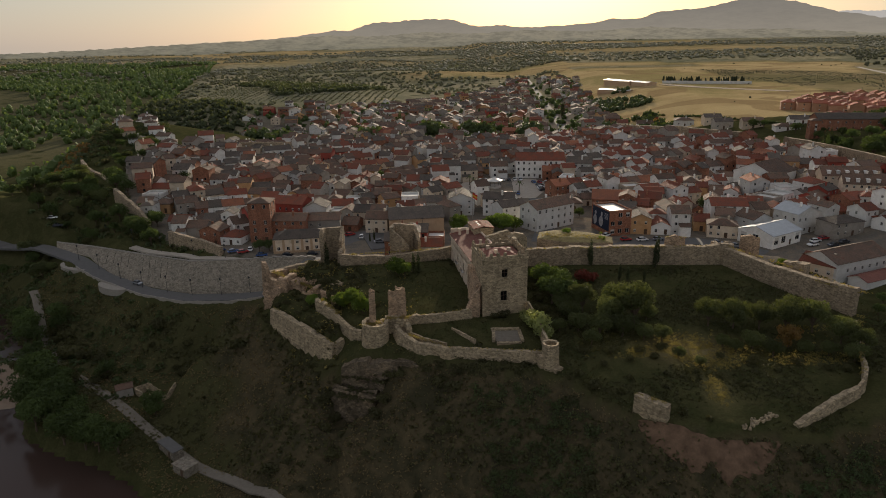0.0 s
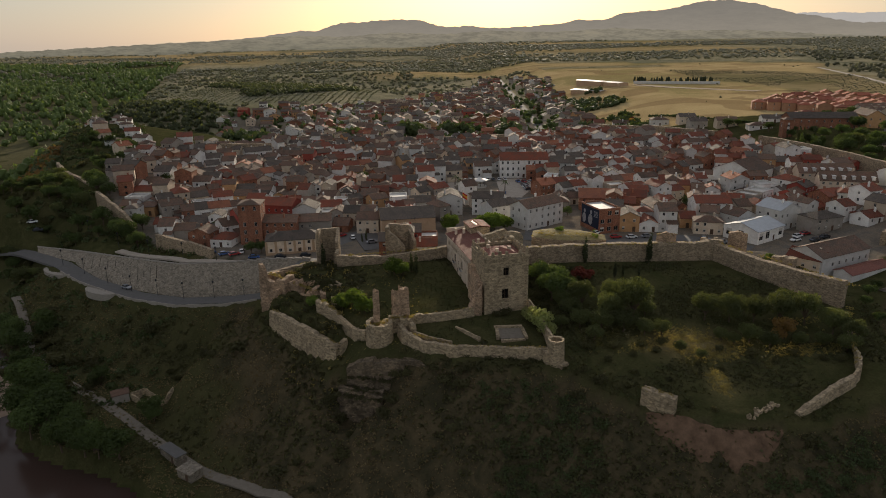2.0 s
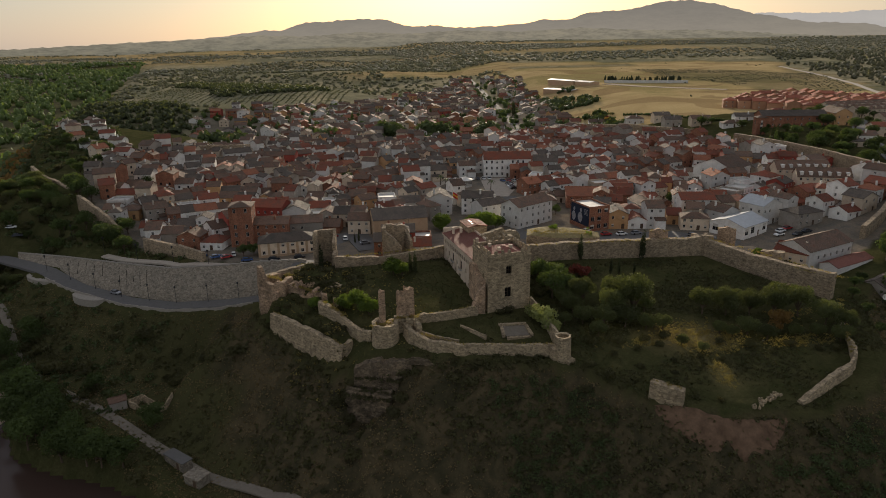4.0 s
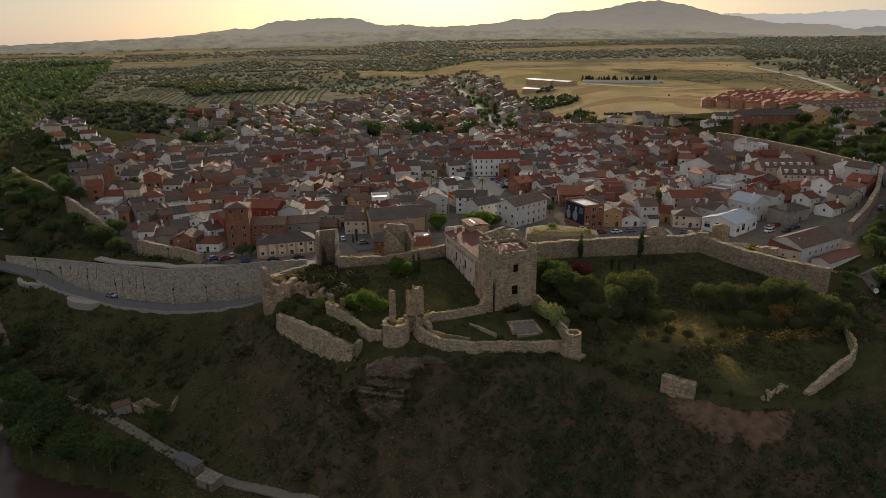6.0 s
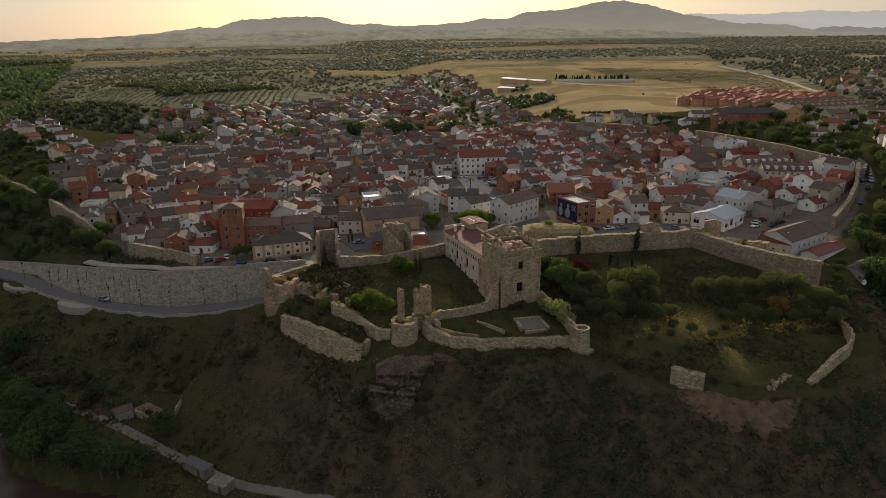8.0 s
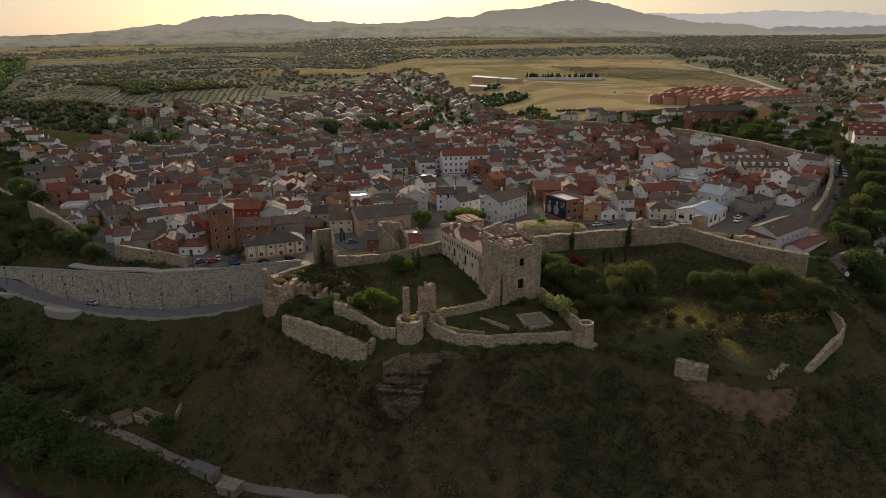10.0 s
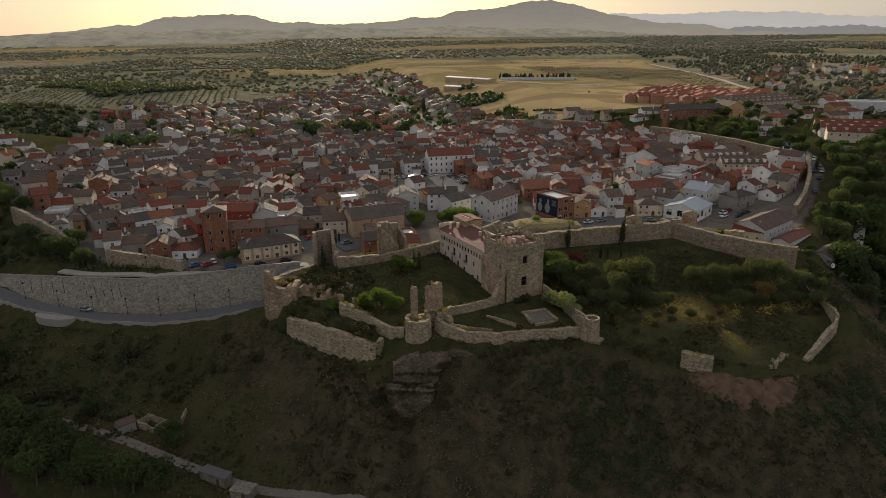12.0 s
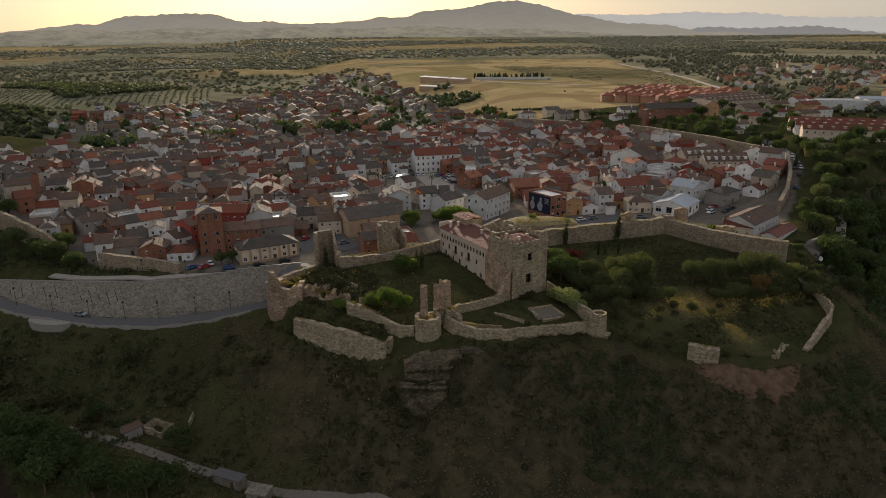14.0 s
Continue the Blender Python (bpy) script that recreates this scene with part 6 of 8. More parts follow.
def build_landmarks():
    g = "houses of the old town"
    landmark((-80.8, 55), (-72.2, 55), 9, 33.0, BRICK, TILE_BROWN, "tall square brick tower house with arched windows", "hip", "tower_house", 5, g, 1.6, 2, (2, 2), False, wsize=(1.1, 1.7))
    landmark((-72.2, 57), (-59, 56), 9, 25.5, BRICK, TILE_BROWN, "brick house with iron balconies beside the tower house", "gable", "house", 3, g, front=4)
    landmark((-77, 75), (-63, 71), 10, 28.5, REDW, TILE_RED, "dark red plastered house with pale window frames", "gable", "house", 3, g, front=5)
    landmark((-63, 71.5), (-53, 71), 10, 27.0, WHITE, TILE_GREY, "plain white gabled house", "gable", "house", 2, g, cross=True, front=0, door=False)
    landmark((-59, 60), (-46, 61), 9, 24.5, GREYW, TILE_BROWN, "long low house with weathered tiled roof", "gable", "house", 2, g)
    m = landmark((-67.8, 39.4), (-47.0, 42.2), 9.5, 22.6, CREAM, TILE_GREY, "long two-storey cream house with brick piers and dark hipped roof", "hip", "house", 2, g, 2.6, 6, (2, 2), False, wsize=(1.1, 1.3))
    for i in range(7):
        b = Build()
        b.box(-10.3 + 3.43 * i, -4.8, 0, 0.9, 0.14, 22.4 - m.location.z)
        part("brick_pier", b, TAN, m)
    for i in range(6):
        b = Build()
        b.box(-8.58 + 3.43 * i, -4.78, 0, 2.5, 0.1, 1.35)
        part("brick_plinth", b, TAN, m)
    landmark((-25.4, 54.5), (-4.0, 57.2), 15, 25.8, TAN, TILE_GREY, "large blind-walled tan brick hall with grey-green roof", "gable", "hall", 2, g, 3.0, 0, (5, 0), False)
    landmark((-36, 63), (-27, 62), 10, 24.0, CREAM, TILE_BROWN, "cream corner house with a terrace", "gable", "house", 2, g)
    landmark((32.4, 53.7), (49.1, 65.2), 10, 29.0, WHITE, TILE_BROWN, "white three-storey corner house with rows of small windows", "gable", "house", 3, g, 2.4, 6, (3, 0), wsize=(0.95, 1.35))
    landmark((20.5, 70), (31, 75), 9, 26.0, WHITE, TILE_GREY, "white two-storey house with dark tiled roof", "gable", "house", 2, g)
    landmark((13, 82), (26, 79), 10, 27.2, WHITE, TILE_GREY, "white three-storey house facing the street", "gable", "house", 3, g, front=4)
    landmark((-2, 84), (9, 83), 11, 27.0, WHITE, TILE_GREY, "white gabled house with balconies", "gable", "house", 3, g, cross=True, front=3, sides=(2, 2))
    m = landmark((55.4, 60.0), (59.0, 46.2), 9.2, 29.4, BRICK, SHEET_WHITE, "brick apartment house with a painted blind side wall", "flat", "apartment_house", 3, g, front=0, sides=(0, 3), wsize=(1.7, 1.7))
    # painted side wall: dark field with pale plain shapes
    b = Build()
    b.box(0.2, -4.63, 2.2, 13.4, 0.06, 7.6)
    mural = part("mural", b, plain("mural_navy", (0.02, 0.026, 0.05), 0.8, 0, 0.2, 0.4, 1.2), m, "dark blue painted wall with pale shapes")
    pale = plain("mural_pale", (0.34, 0.33, 0.34), 0.85, 0, 0.2, 0.7, 1.1)
    rng = random.Random(9)
    for x, z, sx, sz in ((-4.2, 2.6, 3.0, 4.2), (-4.0, 6.6, 1.5, 1.7), (0.6, 2.6, 3.4, 4.6), (0.9, 7.0, 1.6, 1.8)):
        b = Build()
        n = 14
        vs = [(x + sx / 2 * math.cos(2 * math.pi * i / n) * rng.uniform(0.8, 1.1), -4.69, z + sz / 2 + sz / 2 * math.sin(2 * math.pi * i / n) * rng.uniform(0.85, 1.05)) for i in range(n)]
        b.add(vs + [(p[0], -4.65, p[2]) for p in vs], [tuple(range(n))] + [(i, n + i, n + (i + 1) % n, (i + 1) % n) for i in range(n)])
        part("painted_shape", b, pale, mural)
    for i in range(5):
        b = Build()
        b.box(4.6, -4.68, 8.6 - 0.5 * i, 2.8 - 0.3 * (i % 2), 0.03, 0.2)
        part("lettering_bar", b, pale, mural)
    landmark((85.2, 57.6), (93.4, 58), 15, 26.4, WHITE, TILE_BROWN, "tall white-sided house with brick front", "gable", "house", 3, g, front=3, sides=(0, 0), cross=True)
    landmark((93.6, 52), (99, 50.4), 9, 24.0, OCHRE, TILE_RED, "orange plastered house with balcony", "gable", "house", 2, g)
    landmark((95.5, 43.5), (105.6, 40.2), 8, 24.8, CREAM, TILE_BROWN, "cream two-storey house with hipped tiled roof", "hip", "house", 2, g, front=4)
    landmark((112.2, 26.5), (126.6, 35.2), 14, 24.8, WHITE, SHEET, "white commercial building with pale blue sheet roof", "gable", "shop_building", 1, g, 2.2, 4, (3, 0), False, wsize=(2.4, 2.6))
    landmark((128.5, 42.0), (139, 46.5), 11, 28.6, WHITE, SHEET, "white two-storey house with pale sheet roof", "gable", "house", 2, g, cross=True, front=4, sides=(3, 0))
    landmark((138, 33.5), (150.5, 37), 9, 27.0, GREYW, TILE_GREY, "grey rendered house with dark hipped roof", "hip", "house", 2, g, front=4)
    landmark((61, 85), (78.5, 81), 17, 25.6, BRICK, TILE_ORANGE, "hall with a broad terracotta roof", "gable", "hall", 2, g, 2.6, 4, (0, 0), False)
    landmark((80, 82), (89, 79), 10, 26.4, BRICK, TILE_RED, "red brick house with red tiled roof", "gable", "house", 2, g, front=3, sides=(2, 2))
    landmark((104, 62), (118, 60), 10, 27.6, WHITE, TILE_RED, "tall white house with red tiled roof", "gable", "house", 3, g, front=4, sides=(3, 2))
    e = "houses outside the wall"
    landmark((113.8, -9.6), (135.5, 0.0), 12, 26.6, WHITE, TILE_BROWN, "white two-storey building with wide weathered roof", "gable", "house", 2, e, 2.6, 7, (4, 2), False, base=17)
    landmark((107.0, -1.2), (113.6, -9.0), 9, 25.4, CREAM, TILE_RED, "cream house end with red tiled roof", "gable", "house", 2, e, front=3, base=17)
    landmark((120.5, -14.5), (138.5, -6.5), 6, 22.6, WHITE, TILE_MAROON, "lean-to terrace with dark pink sheet roof", "gable", "outbuilding", 1, e, 1.2, 5, (), False, base=14)
    landmark((127, -27.5), (138, -21.5), 7, 20.2, GREYW, TILE_GREY, "small grey house below the bailey wall", "gable", "house", 1, e, front=3, base=9)
    landmark((138, 122), (150, 106), 21, 30.6, WHITE, TILE_BROWN, "large white church nave with tiled roof", "gable", "church", 2, g, 4.5, 2, (0, 0), False, door=False, cross=True, wsize=(1.2, 2.2))
    landmark((164, 100.5), (177, 98.5), 9, 31.0, CREAM, TILE_BROWN, "lower cream church aisle", "gable", "church_aisle", 2, g, front=3, chimney=False)
    landmark((210.2, 190), (216.0, 189.2), 5.8, 45.2, BRICK, TILE_BROWN, "square brick church tower with bell openings", "hip", "church_tower", 4, g, 1.4, 1, (1, 1), False, False, wsize=(1.3, 2.6))
    landmark((222, 204), (262, 198), 14, 44.5, BRICK, TILE_GREY, "long dark brick convent range", "gable", "convent", 2, e, front=9, chimney=False)
    landmark((266, 197), (276, 195), 22, 46.0, OCHRE, TILE_BROWN, "tall ochre convent church", "gable", "convent_church", 2, e, 3.0, 2, (3, 3), False, cross=True)
    for i, (x, y, w, wall, roof) in enumerate(((206, 222, 14, WHITE, TILE_BROWN), (196, 246, 13, CREAM, TILE_BROWN), (184, 262, 12, GREYW, TILE_GREY), (222, 236, 15, WHITE, TILE_GREY), (240, 226, 13, CREAM, TILE_RED), (292, 188, 14, CREAM, TILE_BROWN), (312, 176, 12, WHITE, TILE_RED), (306, 150, 14, CREAM, TILE_BROWN), (330, 160, 14, WHITE, TILE_RED), (236, 140, 13, WHITE, TILE_BROWN), (258, 152, 13, CREAM, TILE_RED), (280, 164, 12, WHITE, TILE_BROWN), (224, 128, 10, CREAM, TILE_GREY), (350, 190, 15, OCHRE, TILE_RED), (370, 215, 16, WHITE, TILE_RED), (345, 215, 15, CREAM, TILE_BROWN), (170, 300, 13, WHITE, TILE_BROWN), (186, 286, 12, CREAM, TILE_GREY), (150, 330, 13, WHITE, TILE_BROWN))):
        landmark((x, y), (x + w, y - 3 + (i % 3)), 9, gz(x, y) + (3.6, 5.8, 6.2)[i % 3], wall, roof, "house with tiled roof among trees outside the wall", "hip" if i % 4 == 0 else "gable", "house", 0, e, front=3)
    landmark((36, 161), (62, 159), 11, 30.0, WHITE, TILE_RED, "white arcaded building with dormered red roof on the square", "gable", "town_hall", 3, g, 3.4, 9, (), True, wsize=(1.0, 1.6))
    landmark((63, 158), (76, 155), 10, 28.5, WHITE, TILE_GREY, "white house with grey mansard roof on the square", "gable", "house", 3, g, 3.0, 4)
    for x, y, x1, y1 in ((165, 93, 189, 89), (165, 77, 186, 70)):
        eave = gz((x + x1) / 2, (y + y1) / 2) + 5.6
        t = landmark((x, y), (x1, y1), 9, eave, CREAM, TILE_BROWN, "long terraced house row with dormers in the roof", "gable", "house_row", 2, g, 3.4, 8, (), True)
        for i in range(6):
            b = Build()
            b.box(-9.5 + 3.8 * i, -3.0, eave - t.location.z + 0.6, 1.2, 2.6, 1.3)
            b.box(-9.5 + 3.8 * i, -3.1, eave - t.location.z + 1.9, 1.5, 2.9, 0.14)
            part("dormer", b, WHITE, t)
    # skyline sheds by the fields
    for a, c, z in (((203, 668), (222, 620), 43), ((224, 618), (234, 590), 43), ((180, 600), (206, 566), 36)):
        landmark(a, c, 14, z, TAN, SHEET_WHITE, "long tan industrial building with pale flat roof", "gable", "shed", 1, "industrial sheds", 1.0, 0, (), False, False)


build_landmarks()


def free(x, y, hw, hd, rot):
    for cx, cy, w, d, r in TAKEN:
        dx, dy = x - cx, y - cy
        u, v = abs(dx * math.cos(r) + dy * math.sin(r)), abs(-dx * math.sin(r) + dy * math.cos(r))
        if u < w + hw * 0.9 and v < d + hd * 0.9:
            return False
    return True


FAR_W = [GLASS, WHITE, CREAM, BRICK, OCHRE, GREYW, REDW, TILE_BROWN, TILE_GREY, TILE_RED, TILE_ORANGE]


def build_town():
    rng = random.Random(12)
    walls = [(WHITE, "white plastered"), (WHITE, "whitewashed"), (CREAM, "cream plastered"), (BRICK, "red brick"), (OCHRE, "ochre plastered"), (GREYW, "grey rendered"), (CREAM, "pale plastered"), (BRICK, "brick-fronted"), (WHITE, "white-walled"), (REDW, "deep red plastered")]
    wts = [30, 16, 7, 12, 4, 6, 5, 7, 14, 5]
    roofs = [(TILE_BROWN, "weathered brown tiled roof"), (TILE_GREY, "grey-brown tiled roof"), (TILE_RED, "red tiled roof"), (TILE_ORANGE, "terracotta roof")]
    count = 0
    far_b = Build()
    made = []
    for bj in range(16):
        for bi in range(19):
            ox, oy = -190 + bi * 22.6 + (bj % 2) * 9, 30 + bj * 19.0
            rot = radians(rng.uniform(-32, 32) + 8)
            c, s = math.cos(rot), math.sin(rot)
            for row in range(2):
                u = 0.0
                while u < 22:
                    w, d = rng.uniform(4.8, 9.4), rng.uniform(7.2, 10.2)
                    lx, ly = u, row * 9.5
                    u += w + (0.05 if rng.random() < 0.8 else rng.uniform(1.5, 4))
                    ax, ay = ox + lx * c - ly * s, oy + lx * s + ly * c
                    bx, by = ax + w * c, ay + w * s
                    mx, my = (ax + bx) / 2 - s * d / 2, (ay + by) / 2 + c * d / 2
                    if not all(bool(inside(TOWN, px, py)) for px, py in ((ax, ay), (bx, by), (ax - s * d, ay + c * d), (bx - s * d, by + c * d))):
                        continue
                    # keep the square, its street and the car park open
                    if math.hypot((mx - 26) / 32, (my - 137) / 27) < 1 or (28 < mx < 52 and 30 < my < 115) or (48 < mx < 63 and my < 76) or (-6 < mx < 31 and my < 76) or (-58 < mx < -22 and my < 66) or (50 < mx < 112 and my < 46):
                        continue
                    if not free(mx, my, w / 2, d / 2, rot):
                        continue
                    if any(abs(mx - q[0]) < 4.8 and abs(my - q[1]) < 6.2 for q in made):
                        continue
                    made.append((mx, my))
                    wall, wl = rng.choices(walls, wts if mx > 20 else [30, 16, 14, 12, 6, 9, 9, 7, 14, 5])[0]
                    roof, rl = rng.choices(roofs, [46, 32, 17, 5] if mx < 40 else [34, 16, 40, 10])[0]
                    storeys = rng.choices([1, 2, 3], [32, 57, 11])[0]
                    eave = gz(mx, my) + 2.75 * storeys + rng.uniform(0.2, 0.9)
                    cross = rng.random() < (0.2 if mx < 30 else 0.34)
                    if my > 128 + 0.12 * mx:
                        plain_house(far_b, (ax, ay), (bx, by), d, eave, FAR_W.index(wall), FAR_W.index(roof), 0.19 * (w if cross else d) + 0.3, max(1, int(w / 3.2)), cross, rng.random() < 0.6)
                        count += 1
                        continue
                    shape = rng.choices(["gable", "hip", "flat"], [79, 12, 9])[0]
                    if shape == "flat":
                        roof, rl = SHEET_WHITE, "flat pale roof behind a parapet"
                    house((ax, ay), (bx, by), d, eave, wall, roof, f"{wl} house with {rl}", shape, "house", storeys, "houses of the old town", None, None, (1, 1) if my < 120 else (0, 0), rng.random() < 0.7, None, True, cross, None, count, rng.uniform(2.6, 3.6))
                    count += 1
    # smaller houses in loose rows beyond the wall
    for bj in range(44):
        for bi in range(30):
            x, y = -196 + 13.2 * bi + rng.uniform(-2.2, 2.2) + 5 * (bj % 2), 300 + 14.8 * bj + rng.uniform(-2.5, 2.5) + 0.10 * 13 * bi
            if not bool(inside(SUBURB, x, y)) or abs(x - np.interp(y, [318, 400, 480, 700, 1000], [93, 100, 108, 126, 146])) < 13 or rng.random() < 0.16:
                continue
            rot = radians(rng.choice([6, 12, 96, -8, 20, 80]))
            w, d = rng.uniform(7, 12.5), rng.uniform(6.5, 9.5)
            wall, wl = rng.choices(walls, [14, 8, 18, 12, 8, 18, 12, 8, 8, 2])[0]
            roof, rl = rng.choices(roofs, [50, 30, 14, 6])[0]
            plain_house(far_b, (x, y), (x + w * math.cos(rot), y + w * math.sin(rot)), d, gz(x, y) + rng.choice([3.2, 3.6, 5.8, 6.3]), FAR_W.index(wall), FAR_W.index(roof), 0.19 * d + 0.3, 2, rng.random() < 0.3, rng.random() < 0.5)
    # scattered houses in the eastern gardens
    for i in range(110):
        y = rng.uniform(170, 640)
        x = np.interp(y, [150, 289, 393, 512, 637], [400, 415, 478, 538, 590]) + rng.uniform(0, 420)
        rot = radians(rng.uniform(-30, 30))
        w, d = rng.uniform(8, 15), rng.uniform(7, 10)
        plain_house(far_b, (x, y), (x + w * math.cos(rot), y + w * math.sin(rot)), d, gz(x, y) + rng.choice([3.2, 3.6, 5.8]), FAR_W.index(rng.choice([WHITE, CREAM, OCHRE])), FAR_W.index(rng.choice([TILE_RED, TILE_BROWN, TILE_ORANGE])), 0.19 * d + 0.3, 2, rng.random() < 0.3, False)
    tagged(solid("distant_houses", far_b, FAR_W, "tightly packed tiled houses in the far part of the town", "houses"), kind="stuff")
    # houses climbing the western hill
    for i, (x, y, w) in enumerate(((-250, 338, 12), (-240, 322, 11), (-256, 318, 10), (-232, 306, 12), (-246, 300, 10), (-224, 290, 12), (-238, 282, 11), (-214, 274, 12), (-228, 264, 11), (-206, 258, 11), (-218, 246, 12), (-196, 240, 12), (-208, 230, 10), (-186, 226, 12), (-198, 214, 12), (-176, 210, 12), (-186, 196, 12), (-166, 192, 11), (-172, 178, 11), (-154, 180, 11), (-150, 200, 11))):
        wall, wl = rng.choices(walls[:3] + walls[-2:-1], [3, 2, 4, 2])[0]
        roof, rl = rng.choices(roofs, [45, 30, 18, 7])[0]
        rot = radians(rng.uniform(-45, 45))
        house((x, y), (x + 0.75 * w * math.cos(rot), y + 0.75 * w * math.sin(rot)), 7.5, gz(x + 4, y + 4) + rng.choice([3.0, 3.4, 5.2]), wall, roof, f"{wl} hillside house with {rl}", rng.choice(["gable", "gable", "hip"]), "house", 0, "hillside houses", None, 2, (1, 1), True, None, False, rng.random() < 0.4, None, 700 + i)
    # terracotta estate beyond the stubble field: three patterns, repeated
    kinds = []
    for k, (wall, roof, eave, cross) in enumerate(((TERRA, TILE_ESTATE, 5.6, False), (TERRA, TILE_ESTATE, 6.4, True), (OCHRE, TILE_ESTATE, 5.0, False))):
        x, y = 254 + 14 * k, 312
        kinds.append(house((x, y), (x + 8.5, y - 3.4), 9, gz(x, y) + eave, wall, roof, "new terracotta-coloured estate house with hipped roof", "gable" if cross else "hip", "house", 2, "estate houses", 1.9, 2, (1, 0), False, None, False, cross, None, 500 + k))
    for i in range(8):
        for j in range(9):
            x, y = 250 + 0.56 * 12 * i + 0.87 * 15 * j + rng.uniform(-1, 1), 320 - 0.83 * 12 * i + 0.5 * 15 * j + rng.uniform(-1, 1)
            if (i, j) in ((0, 0), (0, 1), (0, 2)) or rng.random() < 0.08:
                continue
            copy_thing(kinds[rng.choice((0, 0, 1, 1, 2))], Matrix.LocRotScale((x, y, gz(x, y) - 0.4), Euler((0, 0, radians(-22 + rng.choice((0, 90, 180))))), None))
    # red-roofed terraces by the ring road, pale terraces below the estate
    for r, (ax, ay, L, z, deg) in enumerate(((244, 92, 50, 43.2, -38), (254, 106, 62, 44.0, -38), (264, 120, 66, 44.6, -38), (296, 246, 70, 45.0, 8), (290, 234, 74, 44.6, 8), (300, 222, 60, 44.2, 8))):
        rot = radians(deg)
        mid = (ax + L / 2 * math.cos(rot), ay + L / 2 * math.sin(rot))
        z = gz(*mid) + 5.8
        t = house((ax, ay), (ax + L * math.cos(rot), ay + L * math.sin(rot)), 9, z, (CREAM, WHITE, CREAM)[r % 3], TILE_RED if r < 3 else TILE_BROWN, "long red-roofed terrace with dormers" if r < 3 else "long pale terrace with brown roof", "gable", "terrace", 2, "terraces outside the wall", 2.6, int(L / 4), (), False, None, False)
        for k in range(int(L / 6)):
            b = Build()
            b.box(-L / 2 + 3 + 6 * k, -2.6, z - t.location.z + 0.6, 1.5, 2.2, 1.1)
            b.box(-L / 2 + 3 + 6 * k, -2.7, z - t.location.z + 1.7, 1.8, 2.5, 0.14)
            part("dormer", b, CREAM, t)
    house((214, 62), (222, 54), 16, 39.2, OCHRE, TILE_BROWN, "low orange-fronted shop row beside the ring road", "gable", "shop_building", 1, "houses outside the wall", 1.4, 3, (4, 0), False, None, False)
    house((372, 206), (408, 182), 16, 45, WHITE, SHEET_WHITE, "white industrial plant with tanks", "flat", "factory", 2, "industrial sheds", None, 0, (), False, None, False)
    house((420, 200), (450, 180), 14, 45, WHITE, SHEET, "white industrial shed with grey roof", "gable", "factory", 2, "industrial sheds", 1.5, 0, (), False, None, False)


build_town()


# ---- trees near the castle ----
PATHLINE = [(-210, 110, 0), (-162, 42, 0), (-131, 0, 0), (-116.6, -11, 0), (-87.5, -34.5, 0), (-60.5, -54, 0), (-20, -84, 0)]


